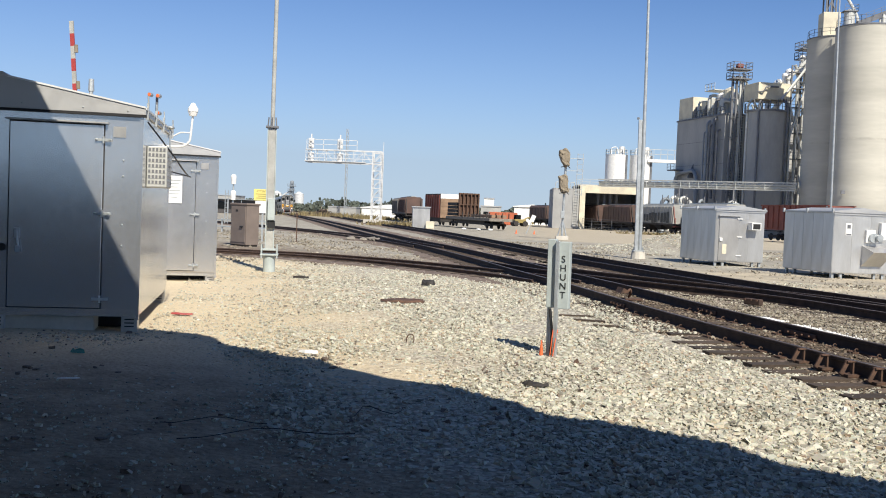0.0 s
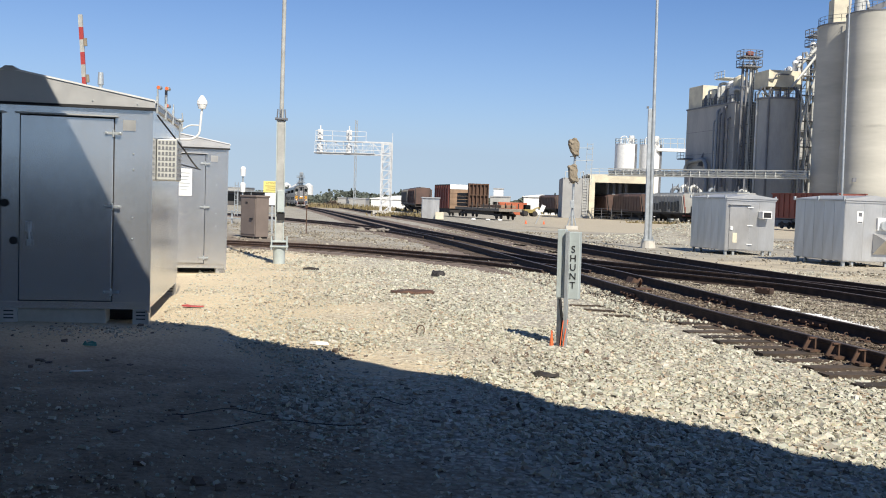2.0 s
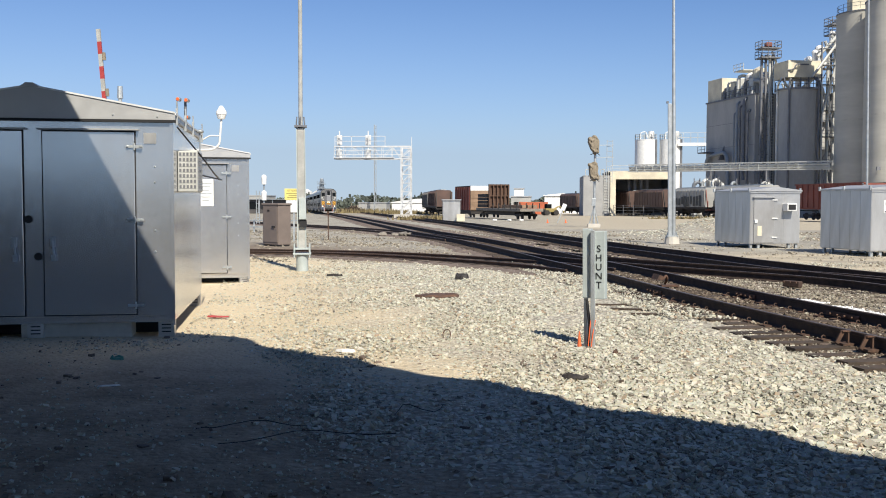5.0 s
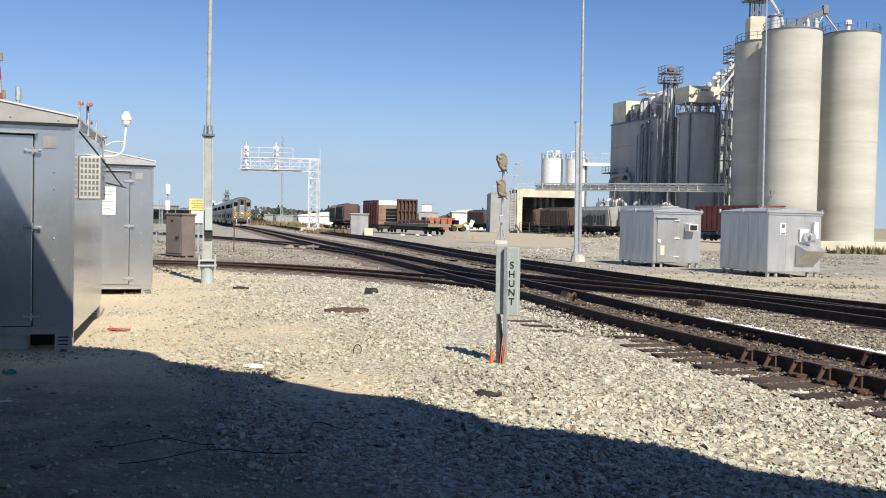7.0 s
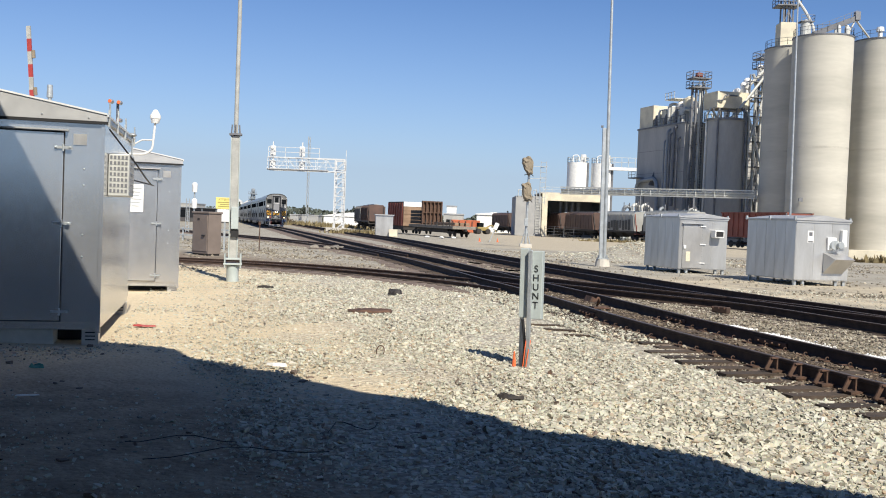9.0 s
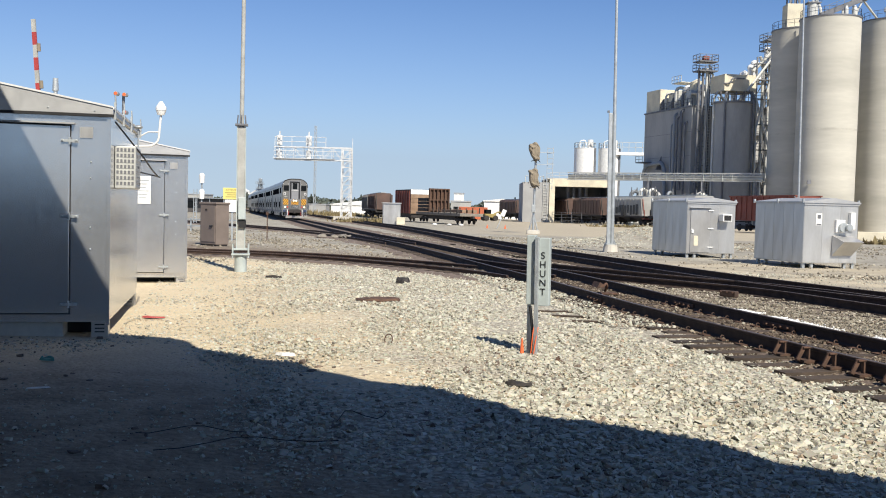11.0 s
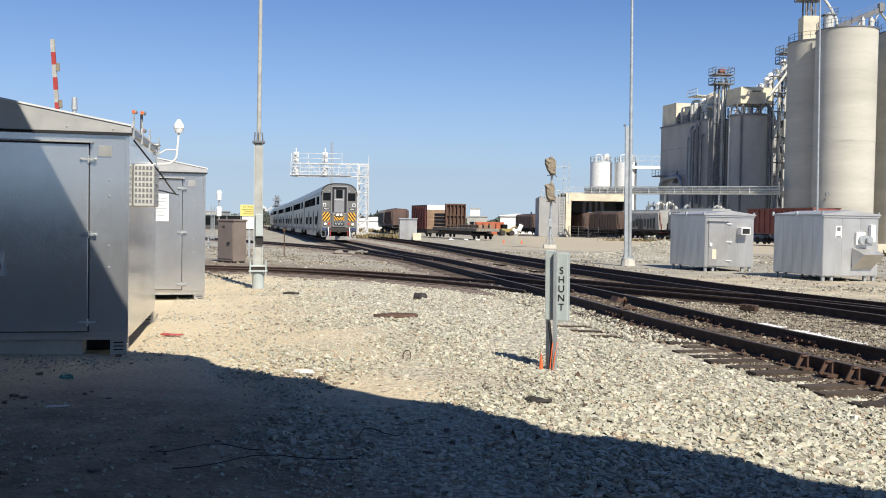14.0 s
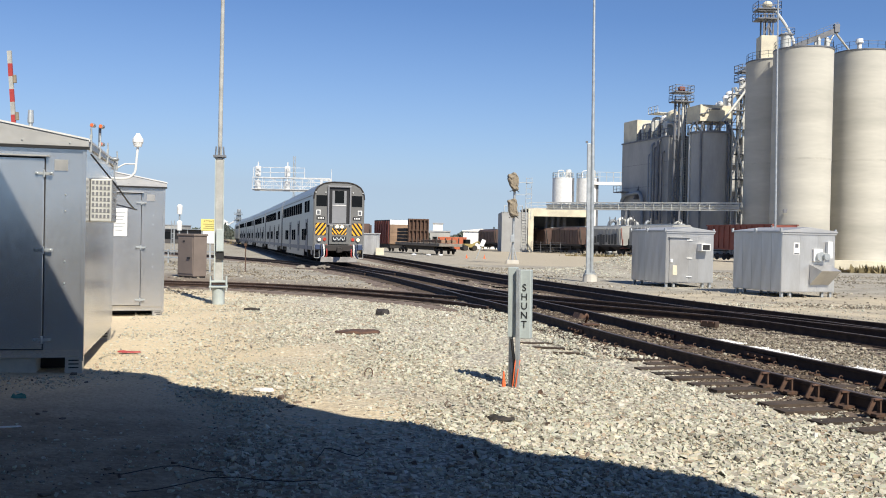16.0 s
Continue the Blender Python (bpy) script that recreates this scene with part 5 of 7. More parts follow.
def back_house():
    t = thing("plant_building", DEEP @ pose(43.5, 164, down(164), 0, 0, 14), "grey clad process building with pipe racks", "industrial building")
    part("wall", box(B(), 2, 4, 9.6, 15, 9, 19.2), PLANT_GREY, t)
    rng = random.Random(8)
    for k in range(12):
        x = -4.5 + k * 1.05
        z = 20 + rng.random() * 6 * (0.3 + k / 12)
        bm = B()
        pipe(bm, [(x, -0.8, 1.0), (x, -0.8, z - 2), (x + rng.random() * 2 - 1, -0.6, z)], 0.12 + 0.12 * rng.random())
        part("riser", bm, PIPE_PALE if k % 3 else PLANT_STEEL, t)
    for z in (6, 11, 15.5, 20, 24):
        bm = B()
        box(bm, 4.4, -1.2, z, 5.4, 1.6, 0.18)
        railing(bm, [(1.7, -2.0, z), (7.1, -2.0, z)], 1.1, 1.3, 0.07)
        part("gallery", bm, PLANT_STEEL, t)
    bm = B()
    for x in (1.8, 4.4, 7.0):
        bar(bm, (x, -1.9, 0), (x, -1.9, 27), 0.2)
    for k in range(6):
        bar(bm, (1.8, -1.9, k * 4.4), (4.4, -1.9, k * 4.4 + 4.4), 0.12)
        bar(bm, (7.0, -1.9, k * 4.4), (4.4, -1.9, k * 4.4 + 4.4), 0.12)
    part("frame", bm, PLANT_STEEL, t)
    for x, h in ((1.0, 25.5), (-0.6, 24.2), (3.0, 27.5)):
        bm = B()
        rod(bm, (x, 1, 19), (x, 1, h), 0.5, seg=14)
        ball(bm, x, 1, h, 0.75)
        part("stack", bm, WHITE, t)
    bm = B()
    pipe(bm, [(-2.4, 0, 19.4), (0.4, -1, 22.0), (3.4, -1, 25.4)], 0.3)
    part("sloping_duct", bm, PIPE_PALE, t)


back_house()


def loading_shed():
    y = 178.0
    t = thing("loading_shed", pose(0, y, down(y)), "open wagon loading shed with a cream concrete frame", "shed")
    H = 7.9
    part("side_wall", box(B(), 10.9, 8, H / 2 - 0.3, 4.7, 16, H - 0.6), GREY_BLOCK, t, "plain grey block wall")
    for x in (13.85, 24.4):
        part("column", box(B(), x, 0.2, H / 2, 1.0, 0.8, H, bevel=0.04), CREAM, t)
    part("beam", box(B(), 19.125, 0.2, H - 0.6, 9.54, 0.7, 1.4, bevel=0.03), CREAM, t)
    part("roof", box(B(), 19.1, 8.4, H + 0.12, 12.2, 17, 0.24), CONCRETE, t)
    part("rear_wall", box(B(), 19.1, 16.6, H / 2, 12, 0.3, H), PLANT_STEEL, t)
    part("right_wall", box(B(), 24.75, 8.4, H / 2 + 1.5, 0.3, 15.5, H - 3.0), PLANT_STEEL, t)
    bm = B()
    railing(bm, [(13.4, -0.2, H + 0.2), (25.0, -0.2, H + 0.2)], 1.0, 1.6, 0.06)
    part("railing", bm, PIPE_PALE, t)
    for k in range(4):
        bm = B()
        rod(bm, (17.0 + k * 1.1, 3.0, 4.4), (17.0 + k * 1.1, 3.0, 7.6), 0.35, 0.35, 12)
        part("loading_spout", bm, PLANT_STEEL, t)
    bm = B()
    for k in range(14):
        bar(bm, (12.2, -0.12, 0.4 + k * 0.5), (13.0, -0.12, 0.4 + k * 0.5), 0.05)
    for x in (12.2, 13.0):
        bar(bm, (x, -0.12, 0), (x, -0.12, 8.6), 0.07)
    part("ladder", bm, PIPE_PALE, t)
    for x in (8.9, 10.3, 11.6):
        bm = B()
        pipe(bm, [(x, -0.2, H - 0.6), (x, -0.2, H + 0.5), (x + 0.7, -0.2, H + 0.5), (x + 0.7, -0.2, H - 0.6)], 0.06)
        part("roof_ladder_hoop", bm, PIPE_PALE, t)


loading_shed()


def white_tanks():
    for x, r, h in ((25.3, 2.5, 17.2), (31.0, 2.5, 17.2)):
        t = thing("storage_tank", pose(x, 230, down(230)), "white upright storage tank with a railed top", "tank", "white tanks")
        smooth_sides(part("shell", tube(B(), 0, 0, 0, h, r, 36), WHITE, t))
        part("tank_top", rod(B(), (0, 0, h - 0.2), (0, 0, h), r + 0.03, seg=36), WHITE, t)
        bm = B()
        railing(bm, [(r * math.cos(a), r * math.sin(a), h) for a in np.linspace(0, 6.283, 12)], 1.2, 1.2, 0.08)
        part("railing", bm, PIPE_PALE, t)
        bm = B()
        pipe(bm, [(-1.2, 0, h), (-1.2, 0, h + 1.7), (0.0, 0, h + 1.9), (0.5, 0, h + 0.3)], 0.11)
        rod(bm, (1.2, 0, h), (1.2, 0, h + 2.0), 0.6, seg=12)
        part("top_fitting", bm, WHITE, t)
        bm = B()
        for q in (-1.6, -0.4, 0.6, 1.7):
            rod(bm, (q, -1.2, h), (q, -1.2, h + 1.4 + 0.5 * math.sin(q * 5)), 0.1, seg=6)
        box(bm, 0.2, -1.2, h + 1.25, 3.6, 0.2, 0.12)
        part("top_pipework", bm, PIPE_PALE, t)
        bm = B()
        box(bm, r * 0.9, -r * 0.6, h / 2, 0.4, 0.4, h)
        part("stair_shaft", bm, PLANT_STEEL, t)
    t = thing("walkway", pose(0, 228, down(228)), "white railed walkway from the tanks to the plant", "walkway")
    bm = B()
    box(bm, 37.0, 0, 16.0, 9.5, 1.2, 0.7)
    part("deck", bm, WHITE, t)
    bm = B()
    railing(bm, [(32, -0.6, 16.4), (41.5, -0.6, 16.4)], 2.2, 1.4, 0.09)
    part("railing", bm, PIPE_PALE, t)


white_tanks()


def pipe_bridge():
    t = thing("pipe_bridge", Matrix.Identity(4), "pale lattice pipe bridge over the loading tracks", "pipe bridge")
    a, b = Vector((16.2, 171, 7.2)), Vector((43.5, 149, 6.9))
    n = (b - a).normalized().cross(Vector((0, 0, 1)))
    bm = B()
    for z in (0, 1.15):
        for s in (-0.5, 0.5):
            bar(bm, a + n * s + Vector((0, 0, z)), b + n * s + Vector((0, 0, z)), 0.16)
    part("chord", bm, PIPE_PALE, t)
    bm = B()
    for k in range(22):
        p, q = a.lerp(b, k / 22), a.lerp(b, (k + 1) / 22)
        for s in (-0.5, 0.5):
            bar(bm, p + n * s, q + n * s + Vector((0, 0, 1.15)), 0.08)
            bar(bm, q + n * s, q + n * s + Vector((0, 0, 1.15)), 0.08)
    part("lattice", bm, PIPE_PALE, t)
    for s, z, r in ((-0.3, 0.3, 0.2), (0.1, 0.35, 0.25), (0.3, 0.75, 0.15)):
        bm = B()
        rod(bm, a + n * s + Vector((0, 0, z)), b + n * s + Vector((0, 0, z)), r, seg=10)
        part("pipe", bm, PIPE_PALE if s else PLANT_STEEL, t)
    for k in (0.45, 0.72, 0.97):
        p = a.lerp(b, k)
        bm = B()
        for s in (-0.5, 0.5):
            bar(bm, p + n * s, Vector((p.x, p.y, down(p.y))) + n * s, 0.22)
        part("support", bm, PLANT_STEEL, t)


pipe_bridge()


def ducts():
    """Fans, filters and bent pale ducts before the plant."""
    rng = random.Random(5)
    for k in range(9):
        x, y = 25.0 + k * 1.3, 158.0 - k * 0.9
        t = thing("dust_fan", pose(x, y, down(y), 0, 0, rng.uniform(-60, 90)), "pale dust fan with a bent duct", "fan", "dust fans before the plant")
        h = 3.4 + rng.random() * 1.6
        bm = B()
        rod(bm, (0, 0, 0), (0, 0, h), 0.62, 0.62, 16)
        rod(bm, (0, 0, 0.4), (0, 0, 1.8), 0.8, 0.3, 16)
        part("casing", bm, PIPE_PALE if k % 3 else HAZY_STEEL, t)
        bm = B()
        pipe(bm, [(0, 0, h - 0.3), (0, 0, h + 0.7), (0.5, -0.4, h + 1.1), (1.1, -0.8, h + 0.6), (1.3, -1.0, h - 1.6)], 0.27, 12)
        part("duct", bm, PIPE_PALE if k % 4 else HAZY_STEEL, t)
        bm = B()
        for q in (-0.6, 0.6):
            bar(bm, (q, -0.8, 0), (q, -0.8, h + 1.6), 0.1)
        bar(bm, (-0.6, -0.8, h), (0.6, -0.8, h + 1.5), 0.08)
        part("frame", bm, PLANT_STEEL, t)


ducts()


# ---- freight wagons ----
def truck(y, t):
    bm = B()
    for x in (-0.95, 0.95):
        box(bm, x, y, 0.52, 0.16, 2.3, 0.3, bevel=0.04)
    box(bm, 0, y, 0.55, 1.9, 0.4, 0.22)
    bg = part("bogie", bm, UNDER, t)
    for dy in (-0.85, 0.85):
        for x in (-0.75, 0.75):
            part("wheel", rod(B(), (x - 0.06, y + dy, 0.42), (x + 0.06, y + dy, 0.42), 0.42, seg=16), UNDER, bg)


def hopper(m, material, label, tagging=False):
    t = thing("hopper_wagon", m, label, "freight wagon", "hopper wagons by the plant")
    bm = B()
    prism(bm, [(-1.5, 1.5), (-1.55, 2.2), (-1.55, 4.0), (-1.2, 4.4), (1.2, 4.4), (1.55, 4.0), (1.55, 2.2), (1.5, 1.5)], -6.8, 6.8)
    part("body", bm, material, t)
    bm = B()
    for y0 in (-4.4, 0, 4.4):
        v = [bm.verts.new(p) for p in ((-1.4, y0 - 2.1, 1.5), (1.4, y0 - 2.1, 1.5), (1.4, y0 + 2.1, 1.5), (-1.4, y0 + 2.1, 1.5), (-0.5, y0 - 0.5, 0.55), (0.5, y0 - 0.5, 0.55), (0.5, y0 + 0.5, 0.55), (-0.5, y0 + 0.5, 0.55))]
        for f in ((0, 1, 5, 4), (1, 2, 6, 5), (2, 3, 7, 6), (3, 0, 4, 7), (4, 5, 6, 7)):
            bm.faces.new([v[i] for i in f])
    bmesh.ops.recalc_face_normals(bm, faces=bm.faces)
    part("discharge_chute", bm, UNDER, t)
    for sx in (-1, 1):
        for k in range(11):
            part("rib", box(B(), sx * 1.58, -6.5 + k * 1.3, 2.9, 0.08, 0.09, 2.5), material, t)
        part("side_sill", box(B(), sx * 1.45, 0, 1.4, 0.12, 15.6, 0.26), UNDER, t)
    for sy in (-1, 1):
        bm = B()
        for x in (-1.3, 1.3):
            bar(bm, (x, sy * 7.6, 1.2), (x, sy * 6.8, 4.1), 0.12)
            bar(bm, (x, sy * 7.6, 1.2), (x, sy * 7.6, 2.4), 0.1)
        box(bm, 0, sy * 7.3, 1.1, 2.8, 0.9, 0.16)
        part("end_platform", bm, WAGON_RED if tagging else UNDER, t)
        truck(sy * 5.9, t)
        part("coupler", box(B(), 0, sy * 8.0, 0.85, 0.25, 0.8, 0.25), UNDER, t)
    bm = B()
    box(bm, 0, 0, 4.5, 0.9, 13.4, 0.1)
    part("roof_walk", bm, GALV, t)
    if tagging:
        rng = random.Random(11)
        for k in range(9):
            part("paint_mark", box(B(), -1.635, -5.4 + k * 1.15, 2.3 + rng.random() * 0.3, 0.01, 0.5 + rng.random() * 0.5, 1.0 + rng.random() * 0.7, bevel=0.0), BLACK, t)


def row_pose(y, x0, y0, dx, yaw):
    return pose(x0 + dx * (y - y0), y, down(y) + 0.12, 0, 0, yaw)


HOPPERS = [(135.5, WAGON_GREY, False), (152.3, WAGON_GREY, True), (169.1, WAGON_BROWN, False), (185.9, WAGON_BROWN, False), (202.7, WAGON_BROWN, False), (219.5, WAGON_BROWN, False)]
for y, material, tagging in HOPPERS:
    kind_of = "brown covered hopper wagon by the loading shed" if material is WAGON_BROWN else "grey covered hopper wagon with dark spray marks" if tagging else "grey covered hopper wagon beside the plant"
    hopper(row_pose(y, 34.3, 111, -0.2374, 13.4), material, kind_of, tagging)
for y, material in ((177.0, WAGON_BROWN), (194.0, WAGON_DARK)):
    hopper(row_pose(y, -16.6, 172.0, -0.19, 11.0), material, "brown covered hopper wagon behind a boxcar" if material is WAGON_BROWN else "sooty grey hopper wagon behind a boxcar")


def gondola(m):
    t = thing("gondola_wagon", m, "oxide red open freight wagon with ribbed sides", "freight wagon")
    bm = B()
    for sx in (-1, 1):
        box(bm, sx * 1.45, 0, 2.75, 0.12, 14.4, 2.7)
    for sy in (-1, 1):
        box(bm, 0, sy * 7.15, 2.75, 2.8, 0.12, 2.7)
    box(bm, 0, 0, 1.35, 2.9, 14.4, 0.2)
    part("body", bm, WAGON_RED, t)
    for sx in (-1, 1):
        for k in range(12):
            part("rib", box(B(), sx * 1.56, -6.8 + k * 1.24, 2.75, 0.1, 0.14, 2.7), WAGON_RED, t)
        part("top_rail", box(B(), sx * 1.5, 0, 4.12, 0.24, 14.6, 0.14), WAGON_RED, t)
    for sy in (-1, 1):
        truck(sy * 5.2, t)
        bm = B()
        for k in range(5):
            box(bm, 0.9, sy * 7.25, 1.0 + k * 0.45, 0.5, 0.05, 0.05)
        part("end_ladder", bm, UNDER, t)
        bm = B()
        for z in (1.1, 1.6):
            box(bm, 0, sy * 7.3, z, 2.9, 0.1, 0.1)
        part("end_sill", bm, UNDER, t)


gondola(row_pose(112.4, 34.3, 111, -0.2374, 13.4))


def boxcar(m):
    t = thing("boxcar", m, "dark red boxcar with ribbed sides and a white-topped end", "freight wagon")
    part("body", box(B(), 0, 0, 2.65, 2.9, 8.0, 3.2, bevel=0.03), WAGON_RED, t)
    part("roof", box(B(), 0, 0, 4.32, 2.96, 8.0, 0.18, bevel=0.05), UNDER, t)
    part("end_wall", box(B(), 0, -4.08, 2.35, 2.9, 0.16, 2.7, bevel=0.02), LUMBER, t, "brown weathered end panels")
    part("end_top", box(B(), 0, -4.08, 4.06, 2.9, 0.17, 0.66, bevel=0.02), WHITE, t, "white upper end panel")
    for k in range(5):
        part("end_board", box(B(), 0, -4.17, 1.3 + k * 0.52, 2.86, 0.05, 0.44), LUMBER, t)
    part("end_wall", box(B(), 0, 4.08, 2.7, 2.9, 0.16, 3.3, bevel=0.02), WAGON_RED, t)
    for sx in (-1, 1):
        for k in range(7):
            part("side_post", box(B(), sx * 1.5, -3.7 + k * 1.23, 2.65, 0.12, 0.16, 3.2), WAGON_RED, t)
    for sy in (-1, 1):
        truck(sy * 2.7, t)
    part("sill", box(B(), 0, 0, 0.8, 2.7, 8.0, 0.62), UNDER, t)


def bulkhead_flat(m):
    t = thing("flat_wagon", m, "rusty bulkhead flat wagon carrying stacked timber", "freight wagon")
    part("deck", box(B(), 0, 0, 1.13, 2.9, 18.5, 0.36, bevel=0.03), RUBBLE, t, "dusty plank deck")
    part("fish_belly_sill", box(B(), 0, 0, 0.75, 2.0, 12.0, 0.6), UNDER, t)
    bh = part("bulkhead", box(B(), 0, 3.8, 2.85, 2.76, 0.06, 3.1), RUST, t, "tall rusty ribbed bulkhead")
    for k in range(6):
        part("bulkhead_rib", box(B(), -1.3 + k * 0.52, 3.58, 2.85, 0.16, 0.36, 3.1), RUST, bh)
    for z in (1.6, 2.9, 4.3):
        part("bulkhead_rail", box(B(), 0, 3.62, z, 2.8, 0.26, 0.16), RUST, bh)
    for k in range(4):
        part("timber_stack", box(B(), 0, 7.0 - 0.02 * k, 1.6 + k * 0.45, 2.5, 4.4, 0.4, bevel=0.02), UNDER, t, "dark stack of timber baulks")
    for k in range(3):
        part("timber_stack", box(B(), -0.7 + 0.7 * k, -4.5, 1.55, 0.5, 8.0, 0.35, bevel=0.02), LUMBER, t)
    for k in range(5):
        for sx in (-1, 1):
            part("stake", box(B(), sx * 1.42, -8 + k * 2.4, 1.55, 0.1, 0.12, 0.8), UNDER, t)
    for sy in (-1, 1):
        truck(sy * 7.2, t)
        part("coupler", box(B(), 0, sy * 9.6, 0.85, 0.25, 0.9, 0.3, bevel=0.05), UNDER, t)


boxcar(row_pose(138.85, -10.4, 142.5, -0.36, 19.8))
bulkhead_flat(row_pose(123.6, -10.4, 142.5, -0.36, 19.8))


# ---- signals and signs ----
def signal_gantry():
    t = thing("signal_gantry", pose(0, 135, down(135)), "white lattice cantilever signal gantry over the tracks", "signal gantry")
    x0, x1, top = -18.75, -17.45, 9.9
    for x in (x0, x1):
        for y in (-0.7, 0.7):
            bm = B()
            bar(bm, (x, y, 0), (x, y, top), 0.15)
            part("mast_leg", bm, GANTRY, t)
    bm = B()
    bar(bm, (x1, 0.7, top), (x1, 0.7, 11.4), 0.07)
    part("rod", bm, GANTRY, t)
    bm = B()
    for k in range(8):
        z = k * 1.22
        for y in (-0.7, 0.7):
            bar(bm, (x0, y, z), (x1, y, z + 1.22), 0.08)
            bar(bm, (x0, y, z + 1.22), (x1, y, z + 1.22), 0.08)
        bar(bm, (x0, -0.7, z), (x0, 0.7, z + 1.22), 0.1)
        bar(bm, (x1, -0.7, z + 1.22), (x1, 0.7, z), 0.1)
    part("mast_lattice", bm, GANTRY, t)
    bm = B()
    for k in range(26):
        bar(bm, (x1 - 0.2, -0.85, 0.6 + k * 0.36), (x1 + 0.2, -0.85, 0.6 + k * 0.36), 0.035)
    for x in (x1 - 0.2, x1 + 0.2):
        bar(bm, (x, -0.85, 0.2), (x, -0.85, 9.9), 0.05)
    part("ladder", bm, GANTRY, t)
    for z in (8.25, 10.0):
        for y in (-0.7, 0.7):
            bm = B()
            bar(bm, (-28.2, y, z), (x1, y, z), 0.14)
            part("beam_chord", bm, GANTRY, t)
    for z in (8.85, 9.45):
        bm = B()
        bar(bm, (-28.2, -0.75, z), (x0, -0.75, z), 0.07)
        part("beam_chord", bm, GANTRY, t)
    bm = B()
    n = 7
    for k in range(n):
        a, b = -28.2 + k * 9.4 / n, -28.2 + (k + 1) * 9.4 / n
        for y in (-0.7, 0.7):
            bar(bm, (a, y, 8.25 if k % 2 else 10.0), (b, y, 10.0 if k % 2 else 8.25), 0.05)
            bar(bm, (a, y, 8.25), (a, y, 10.0), 0.06)
        bar(bm, (a, -0.7, 10.0), (b, 0.7, 10.0), 0.08)
    part("beam_lattice", bm, GANTRY, t)
    bm = B()
    railing(bm, [(-28.1, -0.7, 10.05), (-21.0, -0.7, 10.05)], 1.35, 1.8, 0.07)
    box(bm, -24.0, -0.6, 8.4, 8.6, 1.0, 0.08)
    part("walkway", bm, GANTRY, t)
    for x in (-27.6, -23.5):
        for z in (8.9, 10.9):
            bm = B()
            box(bm, x, -0.05, z, 0.8, 0.3, 1.45, bevel=0.12)
            hd = part("signal_head", bm, GANTRY, t)
            for q in (-0.4, 0.0, 0.4):
                part("lamp_hood", rod(B(), (x, 0.2, z + q), (x, -0.35, z + q), 0.16, seg=10), GANTRY, hd)
        part("head_post", box(B(), x, 0.1, 10.2, 0.16, 0.16, 4.0), GANTRY, t)
    part("footing", box(B(), (x0 + x1) / 2, 0, 0.2, 3.2, 2.4, 0.6), CONCRETE, t)


def covered_signal():
    t = thing("signal_mast", pose(4.68, 78.6, down(78.6), 0, 0.6, 0), "signal mast with two heads bagged in tan canvas", "signal")
    part("footing", box(B(), 0, 0, 0.1, 1.0, 0.9, 0.34, bevel=0.03), CONCRETE, t)
    bm = B()
    rod(bm, (0, 0, 0.2), (0, 0, 5.9), 0.1, seg=12)
    rod(bm, (-0.36, 0, 0.2), (0, 0, 1.6), 0.05, seg=8)
    rod(bm, (0.36, 0, 0.2), (0, 0, 1.6), 0.05, seg=8)
    part("mast", bm, GALV, t)
    part("junction_box", box(B(), -0.05, -0.15, 2.0, 0.3, 0.25, 0.6, bevel=0.02), GALV, t)
    for z, lean in ((6.55, 10), (4.45, 6)):
        bm = B()
        ball(bm, 0, 0, 0, 1.0, sub=4)
        for v in bm.verts:
            x, y, q = (math.copysign(abs(c) ** 0.5, c) for c in v.co)
            fold = 0.03 * math.sin(q * 11 + x * 4) + 0.02 * math.sin(x * 13 - q * 7 + z)
            wide = 0.40 - 0.09 * max(0.0, -q) + 0.05 * math.sin(q * 3.1 + z)
            v.co = (x * wide + fold + 0.1 * max(0.0, -q - 0.3), y * 0.27 + fold, q * 0.74 + 0.05 * math.sin(x * 5))
        hd = part("bagged_head", bm, BAG, t, "tan canvas bag over a signal head")
        hd.matrix_basis = pose(-0.12, -0.2, z, 0, -lean, 12)
        bm = B()
        pipe(bm, [(-0.4, -0.3, z - 0.75), (0.1, -0.45, z - 0.62), (0.35, -0.2, z - 0.8)], 0.03)
        part("strap", bm, DARK, hd)
        hd.children[0].matrix_parent_inverse = hd.matrix_basis.inverted()
    bm = B()
    for x in (0.95, 1.4):
        bar(bm, (x, 0.3, 3.6), (x, 0.3, 7.0), 0.05)
    for k in range(9):
        bar(bm, (0.95, 0.3, 3.7 + k * 0.4), (1.4, 0.3, 3.7 + k * 0.4), 0.04)
    for z in (5.6, 6.6):
        bar(bm, (0, 0, z - 0.05), (1.5, 0.3, z), 0.05)
    part("ladder", bm, GALV, t)


signal_gantry()
covered_signal()


def brown_cabinet():
    t = thing("relay_cabinet", pose(-11.28, 41.6, 0, 0, 0, -38), "brown painted steel relay cabinet on a plinth", "cabinet")
    part("body", box(B(), 0, 0, 0.9, 1.12, 0.68, 1.74, bevel=0.02), BROWN_CAB, t)
    part("lid", box(B(), 0, 0, 1.8, 1.2, 0.76, 0.09, bevel=0.02), BROWN_CAB, t)
    part("plinth", box(B(), 0, 0, 0.0, 1.04, 0.6, 0.12), UNDER, t)
    dr = part("door", box(B(), 0, -0.35, 0.92, 1.0, 0.03, 1.56, bevel=0.01), BROWN_CAB, t)
    part("handle", box(B(), 0.26, -0.385, 0.82, 0.18, 0.05, 0.07), BLACK, dr)
    part("vent", box(B(), -0.1, -0.37, 1.52, 0.14, 0.02, 0.08), UNDER, dr)


